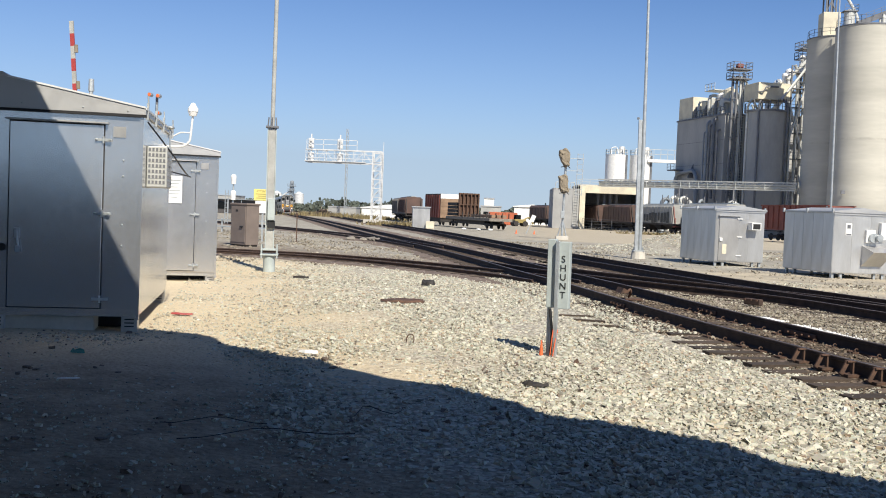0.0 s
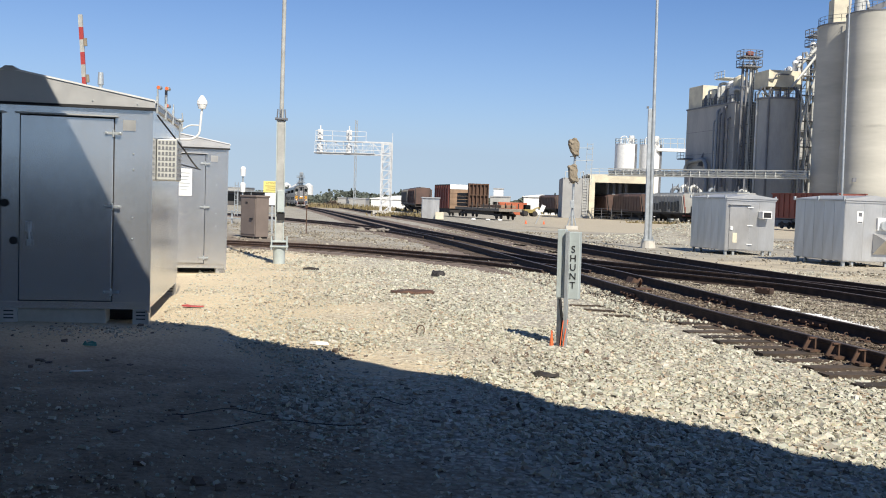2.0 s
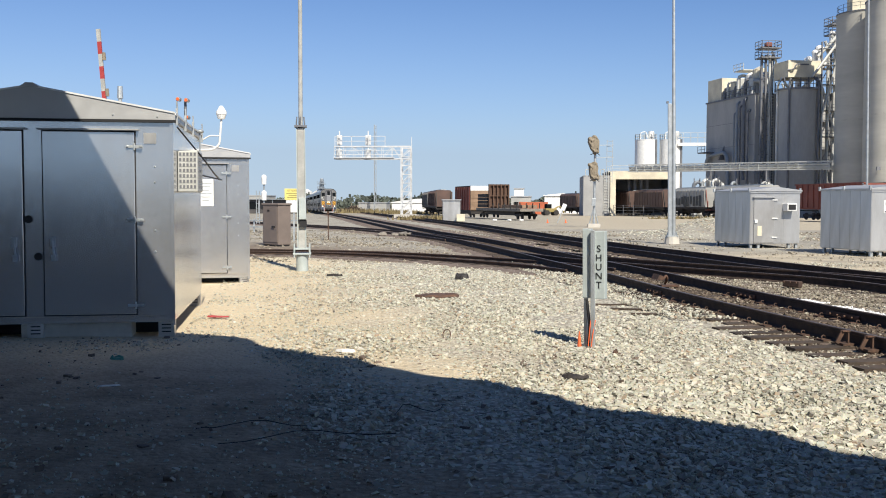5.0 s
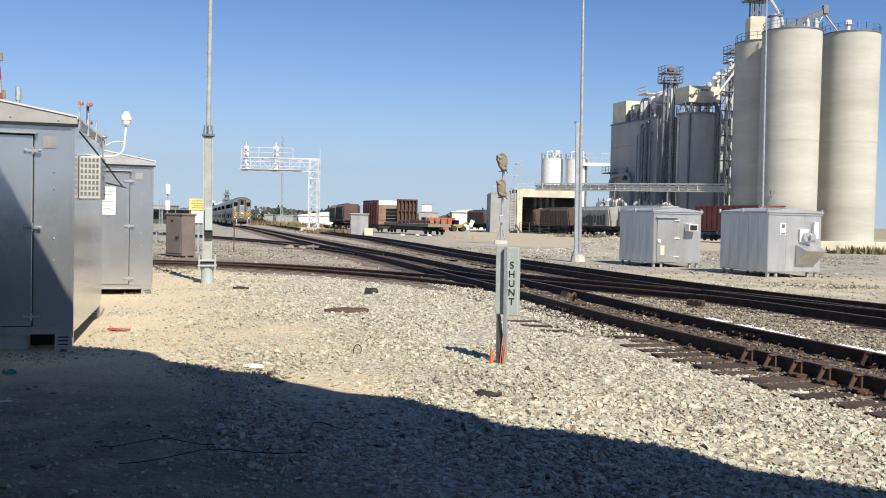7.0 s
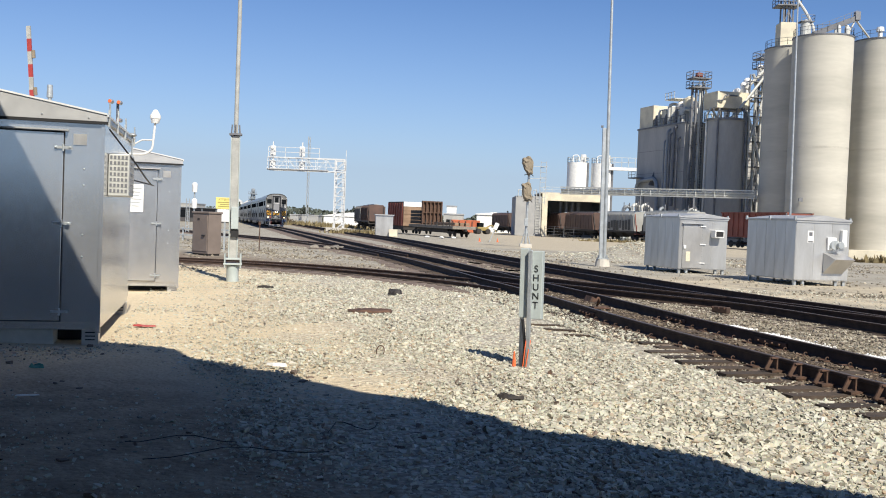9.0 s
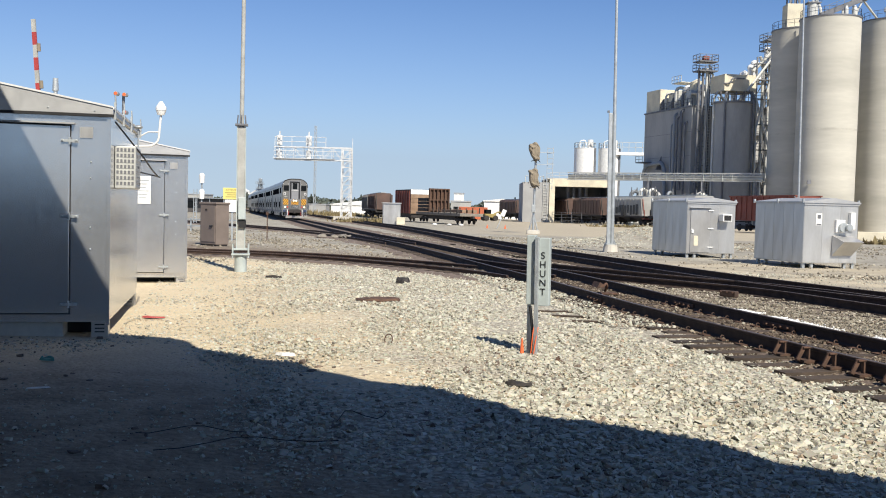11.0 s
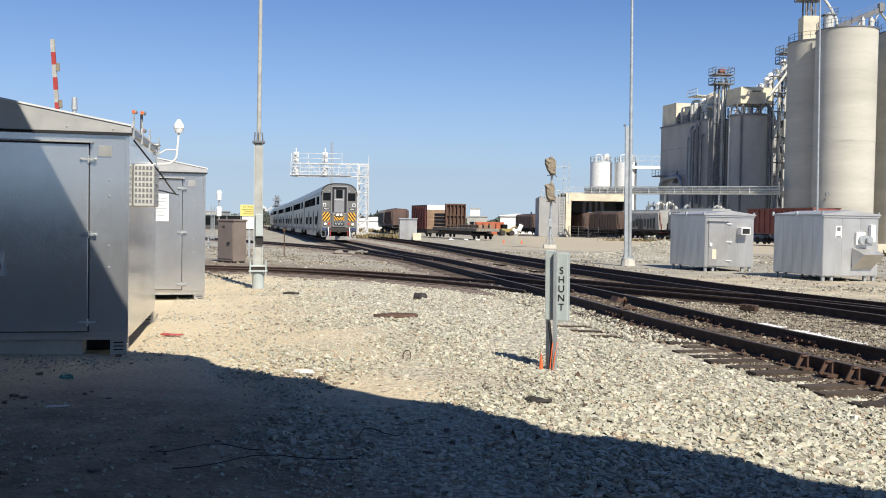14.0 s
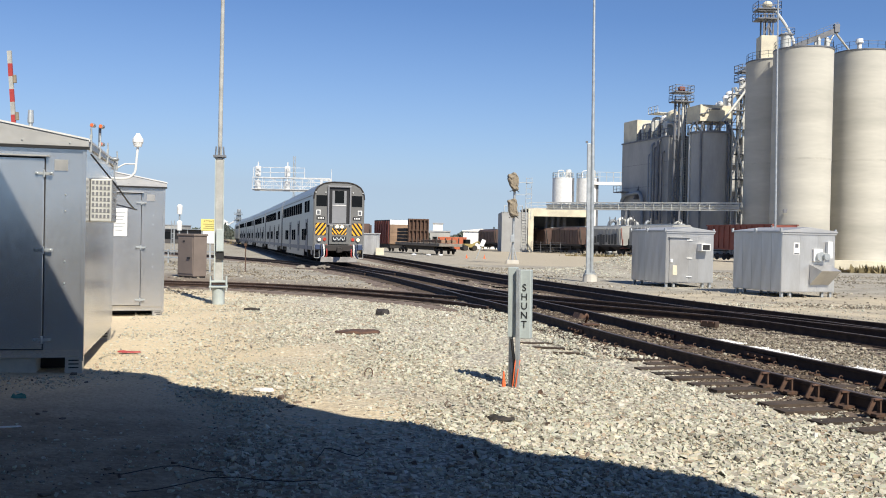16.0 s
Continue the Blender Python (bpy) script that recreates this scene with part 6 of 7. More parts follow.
def warning_sign():
    t = thing("warning_sign", pose(-11.83, 47.0, 0, 0, 0, 10), "yellow notice above a white board on a post", "sign")
    part("post", box(B(), -0.05, 0.06, 1.2, 0.09, 0.07, 2.5), GALV, t)
    p = part("yellow_panel", box(B(), 0, 0, 2.28, 1.0, 0.03, 0.56, bevel=0.005), YELLOW, t, "yellow panel with dark lines of lettering")
    part("white_panel", box(B(), 0.06, 0, 1.68, 0.95, 0.03, 0.6, bevel=0.005), WHITE, t)
    cu = bpy.data.curves.new("lettering", "FONT")
    cu.body, cu.size, cu.extrude, cu.align_x = "ATTENTION", 0.135, 0.002, "CENTER"
    tmp = bpy.data.objects.new("lettering", cu)
    scene.collection.objects.link(tmp)
    me = bpy.data.meshes.new_from_object(tmp.evaluated_get(bpy.context.evaluated_depsgraph_get()))
    bpy.data.objects.remove(tmp)
    me.materials.clear()
    me.materials.append(DULL_YELLOW)
    share("lettering", me, p, pose(0, -0.02, 2.41, 90, 0, 0))
    for z, w in ((2.32, 0.82), (2.22, 0.6), (2.12, 0.76)):
        part("lettering_bar", box(B(), 0, -0.02, z, w, 0.006, 0.03), DULL_YELLOW, p)


def gate_arm():
    t = thing("crossing_gate", pose(-13.3, 30, 0, 0, -4.5, 0), "raised crossing gate arm with red and white bands", "crossing gate")
    part("stand", box(B(), 0, 0, 0.7, 0.5, 0.5, 1.5, bevel=0.05), GALV, t)
    for k in range(15):
        z0, z1 = 1.5 + k * 0.395, 1.5 + (k + 1) * 0.395
        part("arm_band", box(B(), 0, -0.1, (z0 + z1) / 2, 0.13, 0.06, 0.395), MAST_WHITE if k % 2 == 0 else RED, t)
    for z in (6.55, 5.4):
        part("arm_lamp", rod(B(), (0.11, -0.1, z - 0.12), (0.11, -0.1, z + 0.12), 0.06, seg=10), BAG, t)


def lamp_mast():
    t = thing("warning_lamp_mast", pose(-7.3, 19.8, 0), "thin mast with small amber lamps between the housings", "lamp mast")
    part("post", rod(B(), (0, 0, 0), (0, 0, 4.05), 0.03, seg=8), PLANT_STEEL, t)
    for x, z in ((-0.13, 4.06), (0.05, 4.04), (0.06, 3.68)):
        part("lamp", rod(B(), (x, 0.02, z), (x, -0.1, z), 0.045, seg=12), GALV, t)
        part("lamp_lens", rod(B(), (x, -0.1, z), (x, -0.11, z), 0.035, seg=12), ORANGE, t)
    t = thing("beacon", pose(-7.49, 17.0, 3.15), "white strobe beacon on a housing roof", "beacon")
    part("base", rod(B(), (0, 0, 0), (0, 0, 0.66), 0.035, seg=10), GALV, t)
    part("lens", rod(B(), (0, 0, 0.64), (0, 0, 0.86), 0.055, 0.045, 12), GALV, t)


def dome_mast():
    t = thing("aerial_mast", pose(-17.1, 60, 0), "thin mast with white domed aerials", "mast")
    part("pole", rod(B(), (0, 0, 0), (0, 0, 3.3), 0.05, seg=8), GALV, t)
    for z in (3.3, 2.3):
        bm = B()
        rod(bm, (0, 0, z - 0.3), (0, 0, z + 0.15), 0.15, 0.18, 12)
        ball(bm, 0, 0, z + 0.15, 0.18)
        part("dome", bm, WHITE, t)
    bm = B()
    for x in (-0.3, -0.5):
        bar(bm, (x, 0, 0.5), (x, 0, 2.6), 0.04)
    for k in range(7):
        bar(bm, (-0.5, 0, 0.6 + k * 0.3), (-0.3, 0, 0.6 + k * 0.3), 0.03)
    part("ladder", bm, GALV, t)
    t = thing("marker_post", pose(-10.3, 47.7, 0), "rusty thin marker post in the gravel", "post")
    part("post", box(B(), 0, 0, 0.68, 0.045, 0.045, 1.46), RUST, t)
    part("marker_plate", box(B(), 0, -0.035, 1.36, 0.12, 0.02, 0.16), RUST, t)


def leaning_sign():
    t = thing("road_sign", pose(2.2, 98.5, down(98.5), 0, 22, 0), "leaning white sign on a thin post", "sign")
    part("post", box(B(), 0, 0, 0.9, 0.09, 0.07, 1.8), GALV, t)
    part("panel", box(B(), 0, -0.05, 1.7, 0.42, 0.03, 0.7, bevel=0.01), WHITE, t)
    for x in (1.2, 3.0):
        c = thing("traffic_cone", pose(x, 97.5, down(97.5)), "small orange traffic cone", "traffic cone", "cones by the leaning sign")
        part("cone", rod(B(), (0, 0, 0.04), (0, 0, 0.38), 0.1, 0.02, 12), ORANGE, c)
        part("foot", box(B(), 0, 0, 0.02, 0.24, 0.24, 0.04), ORANGE, c)


brown_cabinet()
warning_sign()
gate_arm()
lamp_mast()
dome_mast()
leaning_sign()


# ---- distance ----
def low_building(x, y, w, d, h, material, label, windows=0, pitched=True):
    t = thing("low_building", pose(x, y, down(y)), label, "building", "low buildings beyond the yard")
    part("wall", box(B(), 0, 0, h / 2, w, d, h), material, t)
    bm = B()
    if pitched:
        prism(bm, [(-w / 2 - 0.3, h), (w / 2 + 0.3, h), (w / 2 + 0.3, h + 0.2), (0, h + 0.08 * w), (-w / 2 - 0.3, h + 0.2)], -d / 2 - 0.3, d / 2 + 0.3)
    else:
        box(bm, 0, 0, h + 0.15, w + 0.3, d + 0.3, 0.3)
    part("roof", bm, ALU_ROOF if not pitched else WHITE, t)
    for k in range(windows):
        part("window", box(B(), -w / 2 + (k + 0.5) * w / windows, -d / 2 - 0.02, h * 0.55, w / windows * 0.45, 0.06, h * 0.3), GLASS_DARK, t)
    return t


low_building(-36, 300, 16, 12, 2.7, WHITE, "white low warehouse beyond the tracks", 0)
low_building(-52, 310, 9, 8, 2.6, GREY_BLOCK, "small grey building beyond the tracks", 0, False)
low_building(-22, 280, 12, 10, 2.3, CREAM, "white low warehouse beside the gantry", 0)
low_building(-3.6, 236, 4.8, 8, 3.9, PLANT_GREY, "grey low office beyond the wagons", 2, False)
low_building(6.5, 240, 9.0, 10, 4.2, WHITE, "white metal warehouse beyond the yard", 0)
low_building(-4.6, 262, 2.6, 4, 6.3, WHITE, "white upper storey behind the office", 0, False)


def dark_shed():
    """A long low shed with a pale roof edge and bays darkened by black panels."""
    t = thing("storage_shed", pose(-66, 206, down(206)), "long low dark shed with a pale roof edge", "shed")
    part("wall", box(B(), 0, 2.5, 1.5, 31, 5, 3.0), SHED_DARK, t)
    part("roof", prism(B(), [(-15.8, 3.0), (15.8, 3.0), (15.8, 3.15), (-15.8, 3.15)], -0.6, 5.4), HAZY_STEEL, t)
    for k in range(11):
        part("post", box(B(), -15.2 + k * 3.04, -0.3, 1.5, 0.14, 0.14, 3.0), GALV, t)
    # black panels on the solid wall stand for the shade inside open bays
    for k in range(10):
        part("bay_opening", box(B(), -13.7 + k * 3.04, -0.03, 1.7, 2.5, 0.06, 1.5), BLACK if k % 3 else GLASS_DARK, t)
    rail = thing("guard_rail", pose(-14.2, 58, 0), "low pale steel guard rail beyond the spur", "guard rail")
    for k in range(9):
        part("post", box(B(), -k * 1.6, k * 0.4, 0.4, 0.08, 0.08, 0.9), GALV, rail)
    for z in (0.35, 0.75):
        part("beam", bar(B(), (0, -0.06, z), (-12.8, 3.14, z), 0.07), GALV, rail)


dark_shed()


def far_elevator():
    """A grain elevator far off behind the curve: leg with a railed head, a sloping conveyor and pale bins."""
    t = thing("grain_elevator", pose(-103, 460, down(460)), "hazy grey grain elevator with a sloping conveyor", "grain elevator")
    for x in (-0.7, 0.1, 0.8):
        part("leg_trunk", box(B(), x, 0, 6.0, 0.5, 0.6, 13.0), HAZY_STEEL, t)
    bm = B()
    for k in range(6):
        bar(bm, (-1.3, -0.6, k * 2.0), (1.3, -0.6, k * 2.0 + 2.0), 0.16)
        bar(bm, (1.3, -0.6, k * 2.0), (-1.3, -0.6, k * 2.0 + 2.0), 0.16)
    part("bracing", bm, HAZY_STEEL, t)
    for z, w in ((9.4, 3.4), (11.6, 3.8)):
        bm = B()
        box(bm, 0, 0, z, w, 2.4, 0.25)
        railing(bm, [(-w / 2, -1.2, z), (w / 2, -1.2, z)], 1.1, 0.9, 0.1)
        part("platform", bm, HAZY_STEEL, t)
    part("head_cover", box(B(), 0.1, 0, 13.4, 1.7, 1.4, 1.8, bevel=0.4), HAZY_STEEL, t)
    part("conveyor", bar(B(), (-9.0, 0, 4.2), (-0.6, 0, 9.4), 0.8, 0.6), ALU_EDGE, t)
    part("conveyor_trestle", bar(B(), (-5.4, 0, 0), (-5.4, 0, 6.2), 0.4), HAZY_STEEL, t)
    for x in (3.3, -7.5):
        bn = part("bin", tube(B(), x, 1.5, 0, 8.0, 2.3, 24), GANTRY, t, "pale round bin")
        bn.data.shade_smooth()
        part("bin_roof", rod(B(), (x, 1.5, 8.0), (x, 1.5, 9.2), 2.35, 0.4, 24), GANTRY, bn)


far_elevator()
low_building(-115, 330, 46, 14, 5.0, PLANT_GREY, "long grey store beyond the spur", 5, False)
low_building(60, 330, 50, 16, 5.2, PLANT_GREY, "grey store behind the plant", 6)


def container():
    t = thing("shipping_container", pose(-0.6, 205, down(205), 0, 0, 4), "orange shipping container in the yard", "container")
    part("body", box(B(), 0, 0, 1.3, 6.0, 2.4, 2.6, bevel=0.03), RUSTY_ORANGE, t)
    for k in range(16):
        part("corrugation", box(B(), -2.85 + k * 0.38, -1.22, 1.3, 0.16, 0.06, 2.4), RUSTY_ORANGE, t)
    t = thing("digger", pose(2.6, 182, down(182), 0, 0, 20), "yellow digger parked by the warehouse", "digger")
    part("body", box(B(), 0, 0, 0.95, 2.2, 1.5, 0.7, bevel=0.1), DULL_YELLOW, t)
    part("cab", box(B(), -0.4, 0, 1.7, 1.0, 1.3, 0.8, bevel=0.08), GLASS_DARK, t)
    part("arm", pipe(B(), [(0.8, 0, 1.2), (2.0, 0, 1.8), (2.8, 0, 0.5)], 0.13), DULL_YELLOW, t)
    for x in (-0.9, 0.9):
        part("wheel", rod(B(), (x, -1.0, 0.5), (x, 1.0, 0.5), 0.5, seg=14), UNDER, t)
    t = thing("tin_hut", pose(-9.4, 108, down(108), 0, 0, 8), "small pale corrugated metal hut by the track", "hut")
    part("wall", box(B(), 0, 0, 1.15, 1.9, 2.0, 2.3), ALU_WORN, t)
    for k in range(9):
        part("corrugation", box(B(), -0.88 + k * 0.22, -1.015, 1.15, 0.09, 0.03, 2.24), ALU_WORN, t)
    part("roof", box(B(), 0, 0, 2.36, 2.1, 2.3, 0.1), ALU_ROOF, t)
    t = thing("crate", pose(-8.2, 106.4, down(106.4)), "small tan crate beside a metal hut", "crate")
    part("box_side", box(B(), 0, 0, 0.4, 0.9, 0.7, 0.8, bevel=0.03), CREAM, t)
    t = thing("radio_tower", pose(-50.2, 300, down(300)), "thin hazy lattice radio tower", "radio tower")
    bm = B()
    for k in range(15):
        z = k * 1.8
        for a in range(3):
            p = Vector((0.4 * math.cos(a * 2.09), 0.4 * math.sin(a * 2.09), z))
            q = Vector((0.4 * math.cos(a * 2.09 + 2.09), 0.4 * math.sin(a * 2.09 + 2.09), z + 1.8))
            bar(bm, p, q, 0.08)
            bar(bm, p, p + Vector((0, 0, 1.8)), 0.13)
    part("lattice", bm, GALV, t)


container()


def tree(x, y, h, w, label="hazy dark tree on the horizon"):
    t = thing("tree", pose(x, y, down(y)), label, "tree", "trees on the horizon")
    rng = random.Random(int(x * 7 + y))
    bm = B()
    rod(bm, (0, 0, -0.2), (0, 0, h * 0.55), h * 0.03, h * 0.015, 8)
    for k in range(5):
        a = k * 1.3
        rod(bm, (0, 0, h * (0.25 + 0.06 * k)), (w * 0.35 * math.cos(a), w * 0.35 * math.sin(a), h * (0.5 + 0.08 * k)), h * 0.012, h * 0.005, 6)
    part("trunk", bm, BARK, t)
    V, F = [], []
    for k in range(420):
        a, rr, z = rng.random() * 6.283, math.sqrt(rng.random()), rng.random()
        env = math.sin(min(1.0, 0.18 + z * 0.95) * math.pi) ** 0.7 * (0.75 + 0.35 * math.sin(a * 3 + x) * math.sin(z * 9 + y))
        c = Vector((w / 2 * rr * env * math.cos(a), w / 2 * rr * env * math.sin(a), h * (0.22 + 0.78 * z)))
        s = h * (0.03 + 0.035 * rng.random())
        n = Vector((rng.random() - 0.5, rng.random() - 0.5, rng.random() - 0.3)).normalized()
        u = n.orthogonal().normalized() * s
        v = n.cross(u)
        i = len(V)
        V += [tuple(c + u), tuple(c + v), tuple(c - u), tuple(c - v * 0.8)]
        F.append((i, i + 1, i + 2, i + 3))
    me = bpy.data.meshes.new("crown")
    me.from_pydata(V, [], F)
    me.materials.append(FOLIAGE)
    share("crown", me, t)


for x, y, h, w in ((-58, 340, 6.2, 6), (-47, 345, 5.2, 8), (-41, 345, 6.4, 7), (-27, 350, 6.0, 4), (-15, 380, 6, 7), (12, 420, 6, 6), (24, 420, 6.5, 5), (-120, 360, 7, 12), (-150, 380, 8, 14), (-95, 400, 7, 12), (3, 430, 5.8, 6), (-70, 420, 7, 10), (-54, 430, 6, 12), (-33, 440, 7, 9), (-22, 430, 6, 11), (-8, 440, 7, 9), (18, 450, 8, 8), (34, 440, 7, 12), (46, 450, 8, 10), (-105, 430, 8, 14), (-135, 430, 7, 14)):
    tree(x, y, h, w)


def far_woods():
    """An uneven belt of far trees along the horizon, in small leaf clumps."""
    rng = random.Random(77)
    V, F = [], []
    for k in range(9000):
        x = rng.uniform(-230, 95)
        y = 436 + rng.gauss(0, 10)
        tall = 2.6 + 1.6 * math.sin(x * 0.11) * math.sin(x * 0.037 + 1) + 1.5 * max(0.0, math.sin(x * 0.31 + 2 * math.sin(x * 0.05))) ** 2
        c = Vector((x, y, down(y) + max(0.3, tall + 1.2) * rng.random() ** 0.8))
        n = Vector((rng.random() - 0.5, rng.random() - 0.8, rng.random() - 0.3)).normalized()
        u = n.orthogonal().normalized() * rng.uniform(0.45, 1.0)
        v = n.cross(u)
        i = len(V)
        V += [tuple(c + u), tuple(c + v), tuple(c - u), tuple(c - v * 0.8)]
        F.append((i, i + 1, i + 2, i + 3))
    me = bpy.data.meshes.new("far_woods")
    me.from_pydata(V, [], F)
    me.materials.append(FOLIAGE)
    tagged(new("far_woods", me), "uneven belt of far green trees on the horizon", "trees", kind="stuff")


far_woods()


def weeds():
    """Dry weeds and rubble along the far side of the tracks."""
    rng = random.Random(21)
    V, F = [], []
    for cx, cy, sx, sy, n, hh in ((-13.5, 118, 3.0, 3.0, 500, 0.7), (-42, 230, 10, 5, 900, 1.4), (31, 72, 2.2, 1.0, 260, 0.7), (-27, 205, 6, 6, 500, 0.9), (21, 135, 5, 1.5, 300, 0.5), (-33, 232, 4, 4, 300, 1.0)):
        for k in range(n):
            x, y = cx + rng.gauss(0, sx / 2), cy + rng.gauss(0, sy / 2)
            z = down(y) - 0.02
            a = rng.random() * 6.28
            w, h = 0.10 + 0.12 * rng.random(), hh * (0.3 + 0.7 * rng.random())
            i = len(V)
            V += [(x - w * math.cos(a), y - w * math.sin(a), z), (x + w * math.cos(a), y + w * math.sin(a), z), (x + rng.gauss(0, 0.2), y + rng.gauss(0, 0.2), z + h)]
            F.append((i, i + 1, i + 2))
    me = bpy.data.meshes.new("dry_weeds")
    me.from_pydata(V, [], F)
    me.materials.append(DRYGRASS)
    tagged(new("dry_weeds", me), "dry straw-coloured weeds along the tracks", "weeds", kind="stuff")

    V, F = [], []
    for k in range(900):
        r, a = rng.random() ** 0.7, rng.random() * 6.28
        x, y = -43.5 + 4.2 * r * math.cos(a), 230 + 3.0 * r * math.sin(a)
        z = down(y) + 1.7 * (1 - r) * rng.random()
        u = Vector((rng.gauss(0, 0.8), rng.gauss(0, 0.6), rng.gauss(0.1, 0.35)))
        w = Vector((rng.gauss(0, 0.1), rng.gauss(0, 0.1), 0.14))
        c = Vector((x, y, z))
        i = len(V)
        V += [tuple(c - u * 0.5), tuple(c + u * 0.5), tuple(c + u * 0.5 + w), tuple(c - u * 0.5 + w)]
        F.append((i, i + 1, i + 2, i + 3))
    me = bpy.data.meshes.new("brush_heap")
    me.from_pydata(V, [], F)
    me.materials.append(BARK)
    tagged(new("brush_heap", me), "brown heap of dry brush beyond the tracks", "brush heap", kind="stuff")


weeds()


def low_wall():
    t = thing("retaining_wall", pose(28.2, 72.5, down(72), 0, 0, -4), "low tan concrete edge wall before the silos", "wall", kind="structure")
    for k in range(9):
        part("wall_panel", box(B(), 2.0 + k * 4.0, 0.3, 0.42, 3.97, 0.6, 0.9, bevel=0.02), CREAM, t)
    part("kerb_rail", box(B(), 18, -0.2, 0.1, 36, 0.12, 0.16), RAIL, t)
    t = thing("chain_link_fence", pose(13.5, 172, down(172)), "thin wire fence with posts before the shed", "fence")
    for k in range(11):
        part("fence_post", rod(B(), (k * 1.6, -k * 1.2, 0), (k * 1.6, -k * 1.2, 1.9), 0.05, seg=6), PLANT_STEEL, t)
    for z in (0.5, 1.0, 1.5, 1.9):
        part("fence_wire", rod(B(), (0, 0, z), (16, -12, z), 0.025, seg=5), PLANT_STEEL, t)


low_wall()


# ---- ballast stones ----
def scatter(name, xs, ys, zs, sizes, material, label, category, flat=0.75, seed=1):
    """Angular stones, one small six-sided block each, joined."""
    rng = np.random.RandomState(seed)
    n = len(xs)
    cube = np.array([(x, y, z) for z in (-1, 1) for y in (-1, 1) for x in (-1, 1)], float)
    jit = cube[None] * (1 + rng.uniform(-0.5, 0.25, (n, 8, 3)))
    jit *= rng.uniform(0.6, 1.3, (n, 1, 3)) * np.array([1, 1, flat])
    # turned about the upright, then tipped a little
    yaw = rng.uniform(0, 6.28, n)
    cy, sy = np.cos(yaw)[:, None], np.sin(yaw)[:, None]
    jit = np.stack([jit[..., 0] * cy - jit[..., 1] * sy, jit[..., 0] * sy + jit[..., 1] * cy, jit[..., 2]], -1)
    tip = rng.uniform(0, 6.28, n)
    ax = np.stack([np.cos(tip), np.sin(tip), np.zeros(n)], -1)
    an = rng.normal(0, 0.5, n)
    c, s = np.cos(an)[:, None, None], np.sin(an)[:, None, None]
    k = ax[:, None, :]
    rot = jit * c + np.cross(np.broadcast_to(k, jit.shape), jit) * s + k * (jit * k).sum(-1, keepdims=True) * (1 - c)
    V = rot * sizes[:, None, None] + np.stack([xs, ys, zs], -1)[:, None, :]
    quads = np.array([(4, 5, 7, 6), (0, 1, 5, 4), (2, 6, 7, 3), (0, 4, 6, 2), (1, 3, 7, 5)])
    F = (quads[None] + (np.arange(n) * 8)[:, None, None]).reshape(-1)
    me = bpy.data.meshes.new(name)
    me.vertices.add(n * 8)
    me.vertices.foreach_set("co", V.reshape(-1))
    me.loops.add(len(F))
    me.loops.foreach_set("vertex_index", F)
    me.polygons.add(n * 5)
    me.polygons.foreach_set("loop_start", np.arange(n * 5) * 4)
    me.update(calc_edges=True)
    me.shade_flat()
    me.materials.append(material)
    tagged(new(name, me), label, category, kind="stuff")


def track_distance(x, y, xy):
    best = np.full(len(x), 99.0)
    sel = xy[(xy[:, 1] > 2) & (xy[:, 1] < 62)][::2]
    for p in sel:
        best = np.minimum(best, np.hypot(x - p[0], y - p[1]))
    return best


